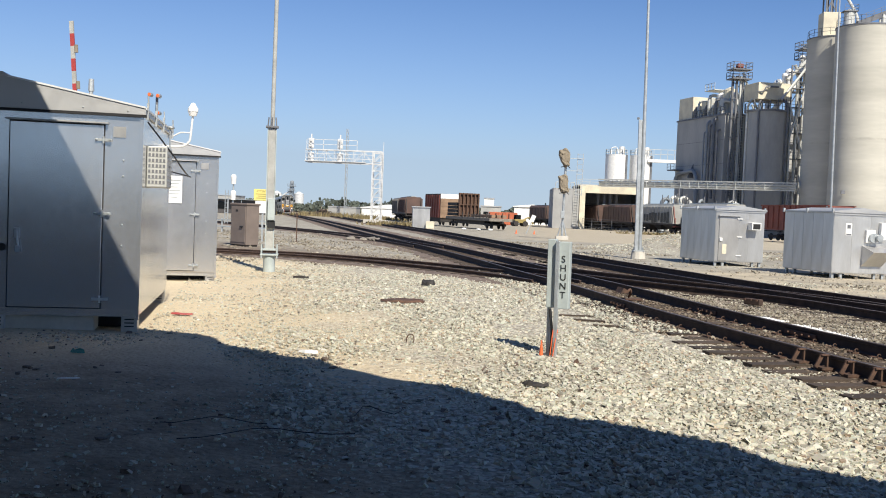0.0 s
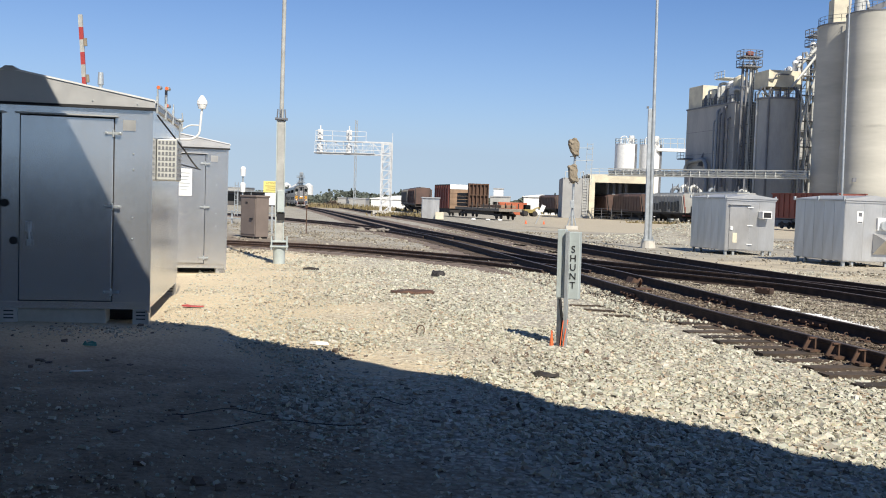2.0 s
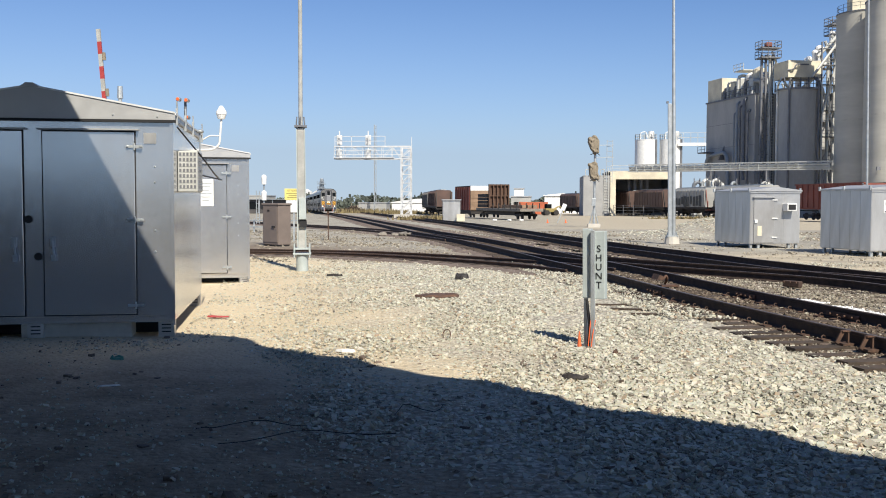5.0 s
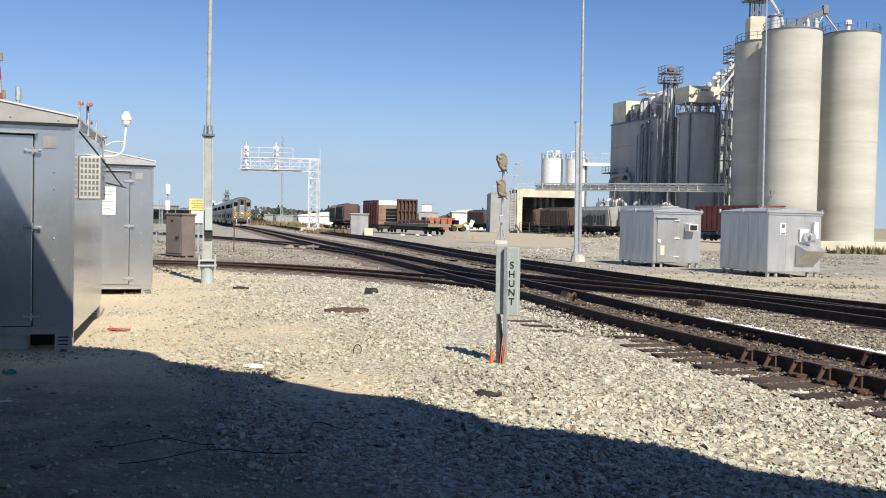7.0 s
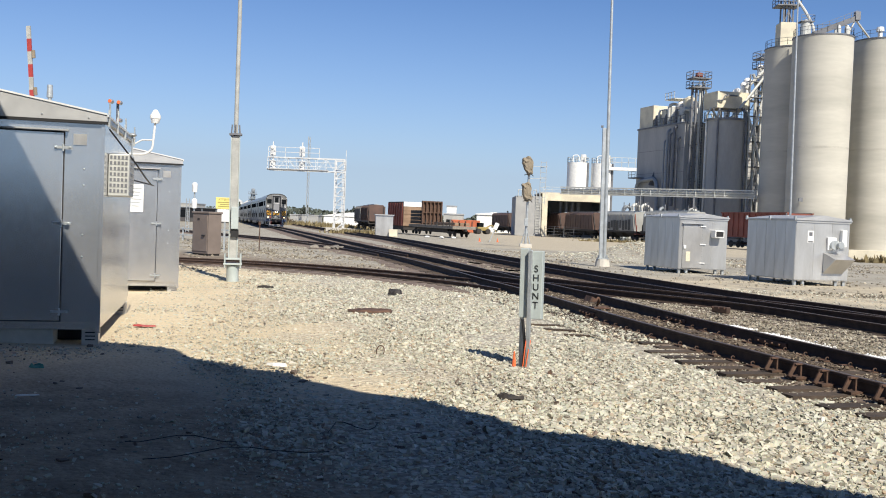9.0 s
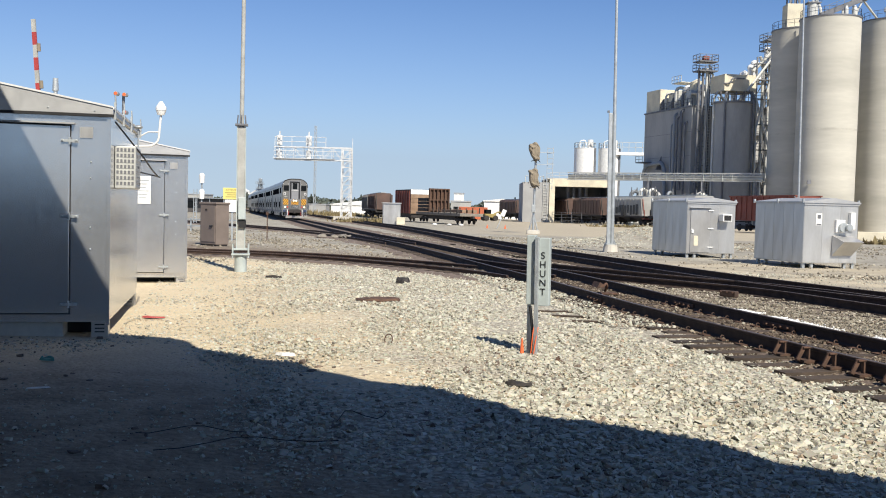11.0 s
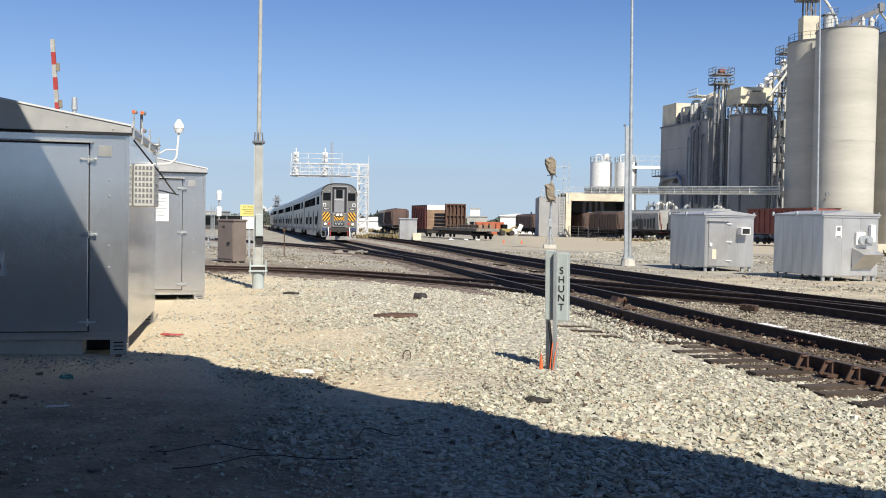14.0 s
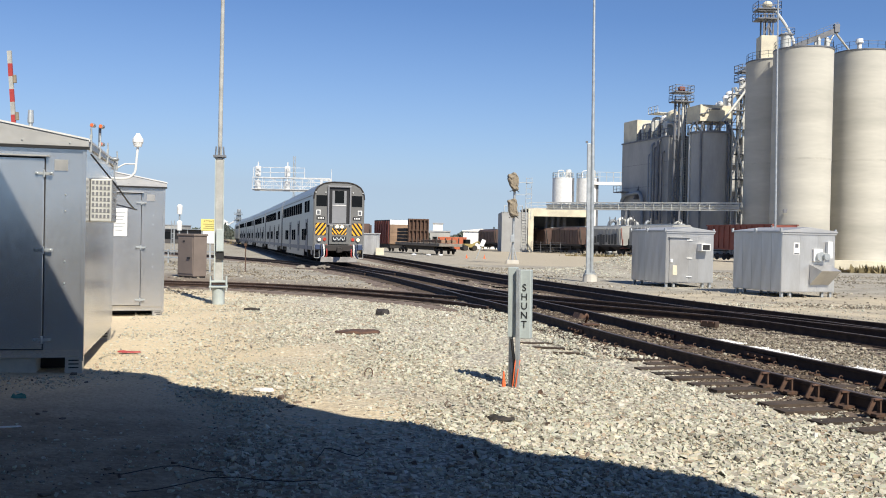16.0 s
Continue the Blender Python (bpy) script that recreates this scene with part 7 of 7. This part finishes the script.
def ballast():
    rng = np.random.RandomState(12)
    n = 425000
    y = 4.3 + 27.7 * rng.rand(n) ** 1.35
    x = (rng.rand(n) * 1.22 - 0.62) * (y * 0.98 + 1.2)
    wob = np.sin(x * 1.3 + y * 0.7) + np.sin(x * 0.6 - y * 1.1 + 2) + 0.6 * np.sin(x * 3.1 + y * 2.3)
    diag = 0.9 * x + 0.28 * y
    keep = np.full(n, 1.0)
    sandy = np.clip((3.3 + wob * 0.9 - diag) / 2.4, 0, 1) * np.clip((y - 8.6) / 2.0, 0, 1)
    keep *= 1 - 0.6 * sandy
    dirt = np.clip((12.6 - y) / 1.5, 0, 1) * np.clip((0.1 - 0.5 * np.maximum(y - 6.0, 0) + wob * 0.4 - x) / 1.2, 0, 1)
    keep *= 1 - 0.92 * dirt
    for xy in (M_XY, N_XY, L_XY, P_XY):
        dt = track_distance(x, y, xy)
        keep *= np.where(dt < 0.95, 0.02, 1.0)
    dm = track_distance(x, y, M_XY)
    centre = np.interp(y, M_XY[:, 1], M_XY[:, 0])
    keep *= np.where((x > centre) & (y < 30), 0.4, 1.0)
    keep *= np.where((x > centre) & (dm < 4.4) & (y < 26), 0.12, 1.0)
    soil = y + 0.72 * x + 1.5
    keep *= np.where((soil > 28.5) & (soil < 37) & (x < 3), 0.12, 1.0)
    keep *= np.where((x < centre) & (dm < 1.6) & (y < 21), 0.4, 1.0)
    keep *= np.where(x > 9, 0.3, 1.0)
    ok = rng.rand(n) < keep
    # none under the housings
    ok &= ~((x < -5.0) & (y > 12.9) & (x < -5.0 - (y - 13.2) * 0.26))
    x, y = x[ok], y[ok]
    big = rng.rand(len(x)) ** 3
    size = 0.0065 + 0.027 * big ** 1.5 + np.where(rng.rand(len(x)) < 0.008, 0.014, 0.0)
    size *= 1 - 0.3 * sandy[ok]
    size *= np.where((dirt[ok] > 0.5), 0.7, 1.0)
    size *= np.where((y > 11) & (y < 16), 0.9, 1.0)
    z = -0.02 + size * 0.3
    shoulder = (x < centre[ok]) & (dm[ok] < 1.9)
    z = np.where(shoulder, np.where(y > 15.8, 0.034, -0.012) + size * 0.2 - np.clip(dm[ok] - 1.6, 0, 1) * 0.05, z)
    scatter("ballast_stones", x, y, z, size, STONE, "loose pale crushed ballast stones", "gravel", 0.55, 3)
    # stained stones between and beside the rails
    nb = 66000
    yb = 8.0 + 22 * rng.rand(nb) ** 1.2
    cb = np.interp(yb, M_XY[:, 1], M_XY[:, 0])
    xb = cb - 1.5 + (3.8 + 0.1 * yb) * rng.rand(nb) ** 1.05
    lump = np.sin(yb * 5.3 + xb * 2) + np.sin(yb * 2.1 - xb * 3.3) + np.sin(yb * 8.7 + 1)
    zb = 0.004 + np.where(lump > 0.3, 0.02, 0.0)
    sb = 0.009 + 0.02 * rng.rand(nb) ** 2.5
    inside = xb < cb + 0.95 + 0.3 * np.sin(yb * 1.9) * (xb > cb + 0.8)
    zb = np.where(xb < cb - 0.95, -0.012 - np.clip(cb - 1.1 - xb, 0, 1) * 0.03, zb) + sb * 0.2
    scatter("stained_ballast", xb[inside], yb[inside], zb[inside], sb[inside], STONE_BROWN, "oil-stained brown ballast stones between the rails", "gravel", 0.6, 17)
    scatter("dusty_ballast", xb[~inside], yb[~inside], zb[~inside], sb[~inside], STONE_GREY, "dusty grey ballast stones between two tracks", "gravel", 0.6, 18)
    n2 = 60000
    y2 = 30 + 34 * rng.rand(n2) ** 1.2
    x2 = (rng.rand(n2) * 0.95 - 0.5) * y2
    ok2 = np.ones(n2, bool)
    for xy in (M_XY, N_XY, L_XY, P_XY, S_XY):
        ok2 &= track_distance(x2, y2, xy) > 1.4
    clump = np.sin(x2 * 0.9 + y2 * 0.5) + np.sin(x2 * 0.4 - y2 * 0.8 + 1) + 0.7 * np.sin(x2 * 2.1 + y2 * 1.3)
    ok2 &= ~((x2 > 5) & (y2 > 32) & (y2 < 50)) | (rng.rand(n2) < 0.15)
    soil2 = y2 + 0.72 * x2 + 1.5
    ok2 &= (soil2 < 28.5) | (soil2 > 37) | (x2 > 4) | (rng.rand(n2) < 0.2)
    ok2 &= rng.rand(n2) < np.clip(0.55 + 0.3 * clump, 0.05, 1)
    x2, y2 = x2[ok2], y2[ok2]
    s2 = 0.014 + 0.036 * rng.rand(len(x2)) ** 3
    scatter("gravel_stones", x2, y2, np.full(len(x2), -0.02) + s2 * 0.3, s2, STONE_GREY, "grey gravel stones between the tracks", "gravel", 0.7, 9)
    n3 = 5200
    x3, y3 = 10.2 + rng.normal(0, 2.3, n3), 58 + rng.normal(0, 3.4, n3)
    z3 = np.exp(-(((x3 - 10.2) / 2.4) ** 2 + ((y3 - 58) / 4.0) ** 2))
    s3 = 0.02 + 0.04 * rng.rand(n3) ** 2
    scatter("gravel_heap_stones", x3, y3, z3 - 0.02, s3, STONE, "pale crushed stones on a gravel heap", "gravel", 0.7, 23)
    m = 24000
    s = rng.rand(m)
    yy = 10.5 + 8.6 * s
    xm = np.interp(yy, M_XY[:, 1], M_XY[:, 0])
    xx = xm + 1.66 + 0.05 * (16 - yy) + rng.normal(0, 0.12, m) + 0.08 * np.sin(yy * 1.1)
    live = np.sin(yy * 2.3 + 0.6) + np.sin(yy * 5.1) + 0.6 * np.sin(yy * 11 + xx * 9) > -0.9
    xx, yy = xx[live], yy[live]
    xx = np.concatenate([xx, 1.9 + rng.normal(0, 0.35, 300)])
    yy = np.concatenate([yy, 32.0 + rng.normal(0, 0.6, 300)])
    sz = 0.008 + 0.012 * rng.rand(len(xx))
    scatter("white_spill", xx, yy, np.full(len(xx), 0.034), sz, WHITE, "white grain spilled along the rail", "spill", 0.6, 5)


def clods():
    """Dark lumps of earth, twigs and dull pebbles in the shaded dirt."""
    rng = np.random.RandomState(31)
    n = 2600
    y = 4.2 + 9.0 * rng.rand(n)
    x = (rng.rand(n) * 0.95 - 0.62) * (y + 1.0)
    cl = np.sin(x * 1.9 + y) + np.sin(y * 2.3 - x * 0.8) + np.sin(x * 0.7 + 1)
    ok = (rng.rand(n) < np.clip(0.25 + 0.35 * cl, 0.03, 1)) & (x < 1.6) & (x + y * 0.35 > -4.8)
    x, y = x[ok], y[ok]
    s = 0.008 + 0.03 * rng.rand(len(x)) ** 4
    scatter("dirt_clods", x, y, np.full(len(x), -0.015), s, BED, "dark earth clods scattered on the dirt", "dirt", 0.6, 8)


ballast()
clods()


# ---- ties, plates and braces ----
def lay_ties(track, xy, d, y0, y1, length, spacing=0.55, long_zone=None):
    me = {}
    for ln in (length, length + 0.7):
        bm = B()
        box(bm, 0, 0, 0, ln, 0.23, 0.16)
        me[ln] = mesh_of("tie", bm, TIE)
    rng = random.Random(len(xy))
    s = 0.0
    k = 0
    step = 0.5
    total = (len(xy) - 1) * step
    ids = np.arange(len(xy)) * step
    while s < total and k < 290:
        x, y = float(np.interp(s, ids, xy[:, 0])), float(np.interp(s, ids, xy[:, 1]))
        if y0 < y < y1:
            dx, dy = float(np.interp(s, ids, d[:, 0])), float(np.interp(s, ids, d[:, 1]))
            ln = length + 0.7 if long_zone and long_zone[0] < y < long_zone[1] else length
            yaw = math.degrees(math.atan2(dy, dx)) - 90 + rng.uniform(-1.5, 1.5)
            share("tie", me[ln], track, pose(x + rng.uniform(-0.06, 0.06), y, down(y) - 0.055 + rng.uniform(-0.012, 0.006), 0, rng.uniform(-0.3, 0.3), yaw))
            k += 1
        s += spacing * rng.uniform(0.94, 1.06)


lay_ties(track_m, M_XY, M_D, 4.0, 62.0, 2.7, 0.52, (6.0, 15.4))
lay_ties(track_n, N_XY, N_D, 8.0, 75.0, 2.7, 0.55)
lay_ties(track_p, P_XY, P_D, 9.0, 30.0, 2.7, 0.55)
lay_ties(track_l, L_XY, L_D, 25.0, 38.0, 2.5, 0.6)


def rail_fittings():
    plate = mesh_of("tie_plate", box(B(), 0, 0, 0, 0.36, 0.19, 0.022), RUST)
    bm = B()
    pipe(bm, [(0.02, 0, 0.0), (0.04, 0, 0.05), (0.075, 0.01, 0.058), (0.105, 0.02, 0.035), (0.09, 0.03, 0.0)], 0.009, 6)
    clip = mesh_of("rail_clip", bm, RUST)
    bm = B()
    box(bm, 0, 0, 0.02, 0.34, 0.2, 0.03)
    bar(bm, (-0.2, 0, 0.03), (-0.115, 0, 0.185), 0.022, 0.05)
    bar(bm, (-0.045, 0, 0.03), (-0.045, 0, 0.185), 0.022, 0.05)
    box(bm, -0.08, 0, 0.19, 0.11, 0.07, 0.016)
    brace = mesh_of("rail_brace", bm, RUST)
    bolt = mesh_of("joint_bolt", rod(B(), (0, 0, 0), (0.04, 0, 0), 0.016, seg=8), RUST)
    ids = np.arange(len(M_XY)) * 0.5
    s, k = 0.0, 0
    while s < (len(M_XY) - 1) * 0.5:
        x, y = float(np.interp(s, ids, M_XY[:, 0])), float(np.interp(s, ids, M_XY[:, 1]))
        if 8.0 < y < 20.0:
            dx, dy = float(np.interp(s, ids, M_D[:, 0])), float(np.interp(s, ids, M_D[:, 1]))
            yaw = math.degrees(math.atan2(dy, dx)) - 90
            base = pose(x, y, 0.03, 0, 0, yaw)
            for off in (-GAUGE / 2, GAUGE / 2):
                share("tie_plate", plate, track_m, base @ pose(off, 0, 0.0))
                side = -1 if off < 0 else 1
                if y < 13.6 and off < 0:
                    share("rail_brace", brace, track_m, base @ pose(off - 0.05, 0, 0.0))
                else:
                    share("rail_clip", clip, track_m, base @ pose(off + side * 0.03, 0.05, 0, 0, 0, 0 if side > 0 else 180))
                if y < 20:
                    share("rail_clip", clip, track_m, base @ pose(off - side * 0.03, -0.05, 0, 0, 0, 180 if side > 0 else 0))
                if y < 13.0:
                    share("rail_brace", brace, track_m, base @ pose(GAUGE / 2 - 0.05, 0, 0.0))
            k += 1
        s += 0.52
    bar_me = mesh_of("joint_bar", box(B(), 0, 0, 0, 0.03, 0.9, 0.075, bevel=0.006), RUST)
    for y0, off in ((20.2, -GAUGE / 2), (15.6, GAUGE / 2), (24.0, -GAUGE / 2), (19.2, GAUGE / 2)):
        i = int(np.argmin(np.abs(M_XY[:, 1] - y0)))
        yaw = math.degrees(math.atan2(M_D[i, 1], M_D[i, 0])) - 90
        base = pose(M_XY[i, 0], M_XY[i, 1], 0.1, 0, 0, yaw)
        for q in (-0.028, 0.028):
            share("joint_bar", bar_me, track_m, base @ pose(off + q, 0, 0))
        for j in range(4):
            share("joint_bolt", bolt, track_m, base @ pose(off - 0.085, -0.3 + 0.2 * j, 0))

    i = int(np.argmin(np.hypot(M_XY[:, 0] - 2.79, M_XY[:, 1] - 21.69)))
    yaw = math.degrees(math.atan2(M_D[i, 1], M_D[i, 0])) - 90
    t = thing("derail_block", pose(2.79, 21.69, 0.2, 0, 0, yaw), "rusty derail block clamped on a rail head", "derail")
    part("shoe", prism(B(), [(-0.09, 0.0), (0.09, 0.0), (0.07, 0.07), (-0.03, 0.12)], -0.2, 0.2), RUST, t)
    part("hinge_lug", pipe(B(), [(0.09, -0.08, 0.0), (0.16, -0.08, 0.1), (0.2, -0.05, 0.02), (0.2, 0.1, -0.1)], 0.028), RUST, t)
    part("base_plate", box(B(), 0.24, 0, -0.14, 0.4, 0.32, 0.03), RUST, t)
    t = thing("joint_block", pose(5.69, 21.65, 0.1, 0, 0, 38), "rusty bolted joint block between crossing rails", "joint block")
    part("block", box(B(), 0, 0, 0.03, 0.14, 0.42, 0.14, bevel=0.02), RAIL_BROWN, t)
    for k in range(3):
        part("bolt", rod(B(), (-0.09, -0.16 + 0.16 * k, 0.07), (-0.12, -0.16 + 0.16 * k, 0.07), 0.025, seg=8), RUST, t)


rail_fittings()


# ---- litter ----
def sheet(name, x, y, w, h, yaw, material, label, category, seed=1, thick=0.015, z=0.0):
    """A ragged flat piece lying on the ground."""
    rng = random.Random(seed)
    bm = B()
    n = 14
    pts = []
    for k in range(n):
        a = k / n * 6.283
        r = 0.75 + 0.4 * rng.random()
        pts.append((w / 2 * r * math.cos(a), h / 2 * r * math.sin(a)))
    lo = [bm.verts.new((px, py, 0.0)) for px, py in pts]
    hi = [bm.verts.new((px * 0.9, py * 0.9, thick * (0.4 + 1.4 * rng.random()))) for px, py in pts]
    bm.faces.new(hi)
    bm.faces.new(list(reversed(lo)))
    for k in range(n):
        bm.faces.new((lo[k], lo[(k + 1) % n], hi[(k + 1) % n], hi[k]))
    t = new(name, mesh_of(name, bm, material))
    t.matrix_basis = pose(x, y, z, 0, 0, yaw)
    tagged(t, label, category)


TEAL = mat("teal_rag", (0.10, 0.30, 0.26), 0.9, 0.0, 0.3, 8.0)
sheet("scrap_plate", -1.95, 19.4, 0.9, 0.8, -18, RUST, "rusty flat scrap plate on the gravel", "scrap", 2, 0.03)
sheet("scrap_lump", -1.76, 24.0, 0.36, 0.5, 10, UNDER, "dark crumpled scrap on the gravel", "scrap", 5, 0.08)
sheet("scrap_plate", 0.53, 10.42, 0.3, 0.17, 0, UNDER, "dark flat scrap beside the shadow edge", "scrap", 8, 0.03)
sheet("paper_scrap", -2.31, 11.95, 0.3, 0.14, -15, WHITE, "white paper scrap on the dirt", "litter", 4, 0.02)
sheet("paper_scrap", -4.3, 9.4, 0.22, 0.025, 25, WHITE, "thin white litter strip on the dirt", "litter", 6, 0.01)
sheet("rag", -4.95, 11.05, 0.2, 0.09, 0, TEAL, "small teal rag on the dirt", "litter", 7, 0.03)
sheet("tape_scrap", -5.15, 15.4, 0.4, 0.16, 5, RED, "red tape scrap by the housing", "litter", 9, 0.015)
sheet("board_scrap", -5.07, 24.3, 0.45, 0.08, 5, UNDER, "short dark board on the gravel", "litter", 10, 0.04)
sheet("rusty_scrap", 1.1, 12.2, 0.07, 0.06, 0, RUST, "rusty scrap by the shunt box", "litter", 11, 0.03)
for x, y, s in ((2.0, 17.2, 1), (2.3, 16.5, 2), (1.8, 18.0, 3)):
    bm = B()
    box(bm, 0, 0, 0.012, 1.2, 0.08, 0.03, bevel=0.005)
    o = new("loose_plank", mesh_of("loose_plank", bm, TIE))
    o.matrix_basis = pose(x, y, 0.0, 0, 0, -18 + 7 * s)
    tagged(o, "loose weathered plank beside the rail", "plank", "planks by the rail")
for x, y, w in ((-8.6, 54.0, 0.4), (-7.4, 54.2, 0.5), (-7.0, 53.4, 0.35), (-7.8, 53.7, 0.3)):
    bm = B()
    ball(bm, 0, 0, 0.1, w * 0.6, 0.55, 2)
    for v in bm.verts:
        v.co.x += 0.09 * math.sin(v.co.y * 17 + x * 5)
        v.co.y += 0.07 * math.sin(v.co.z * 23 + x)
        v.co.z = min(v.co.z, 0.2 + 0.3 * v.co.x)
    o = new("concrete_block", mesh_of("concrete_block", bm, RUBBLE))
    o.matrix_basis = pose(x, y, 0, 0, 0, x * 40)
    tagged(o, "broken concrete block in the gravel", "concrete block", "blocks by the track")
for x, y in ((-2.9, 108), (-1.6, 109.5), (-4.6, 109)):
    bm = B()
    ball(bm, 0, 0, 0.1, 0.27, 0.5)
    for v in bm.verts:
        v.co.x *= 1 + 0.3 * math.sin(v.co.y * 9)
    o = new("sandbag", mesh_of("sandbag", bm, WHITE))
    o.matrix_basis = pose(x, y, down(y), 0, 0, x * 33)
    tagged(o, "white bag lying by the flat wagon", "bag", "bags by the wagon")


def hoop_and_wires():
    bm = B()
    pipe(bm, [(-0.07, 0, 0), (-0.08, 0, 0.08), (-0.03, 0.01, 0.16), (0.04, 0.01, 0.15), (0.07, 0, 0.07), (0.05, 0, 0)], 0.011, 8)
    o = new("rusty_hoop", mesh_of("rusty_hoop", bm, RUST))
    o.matrix_basis = pose(-1.15, 13.35, 0) @ Matrix.Diagonal((0.75, 0.75, 0.75, 1))
    tagged(o, "small rusty hoop in the gravel", "scrap")
    rng = random.Random(2)
    for x, y, a, ln in ((-2.4, 7.2, 0.3, 1.4), (-2.7, 7.7, 0.1, 0.9), (-1.2, 8.4, 0.4, 0.5)):
        pts = []
        for k in range(8):
            pts.append(Vector((k * ln / 7, 0.16 * math.sin(k * 1.1 + x) + rng.uniform(-0.02, 0.02), 0.02 + 0.03 * abs(math.sin(k * 0.7)))))
        o = new("wire_scrap", mesh_of("wire_scrap", pipe(B(), pts, 0.004, 6), UNDER))
        o.matrix_basis = pose(x, y, 0, 0, 0, math.degrees(a))
        tagged(o, "thin black wire lying on the dirt", "wire", "wires on the dirt")


hoop_and_wires()


# ---- what moves ----
def motions():
    """The train rolls in along its track at an even pace."""
    xy, d = smooth_path(list(reversed(TRACK_M)), 0.5)
    s_end = float(np.argmin(np.abs(xy[:, 1] - 56.2))) * 0.5
    total = (len(xy) - 1) * 0.5

    def on_track(s):
        k = np.arange(len(xy)) * 0.5
        s = min(max(s, 0.0), total)
        return Vector((float(np.interp(s, k, xy[:, 0])), float(np.interp(s, k, xy[:, 1])), 0.0))

    for n, car in enumerate(cars):
        rows = []
        for i in range(17):
            t = float(i)
            front = s_end - 2.2 - 12.4 * (16.0 - t) - n * (CAR + 0.2)
            a, b = on_track(front - 3.2), on_track(front - CAR + 3.2)
            a.z, b.z = down(a.y) + HEAD, down(b.y) + HEAD
            way = (a - b).normalized()
            yaw = math.degrees(math.atan2(-way.x, way.y))
            pitch = math.degrees(math.asin(way.z))
            c = (a + b) / 2
            rows.append((t, pose(c.x, c.y, c.z, pitch, 0, yaw)))
        walk(car, rows)


motions()
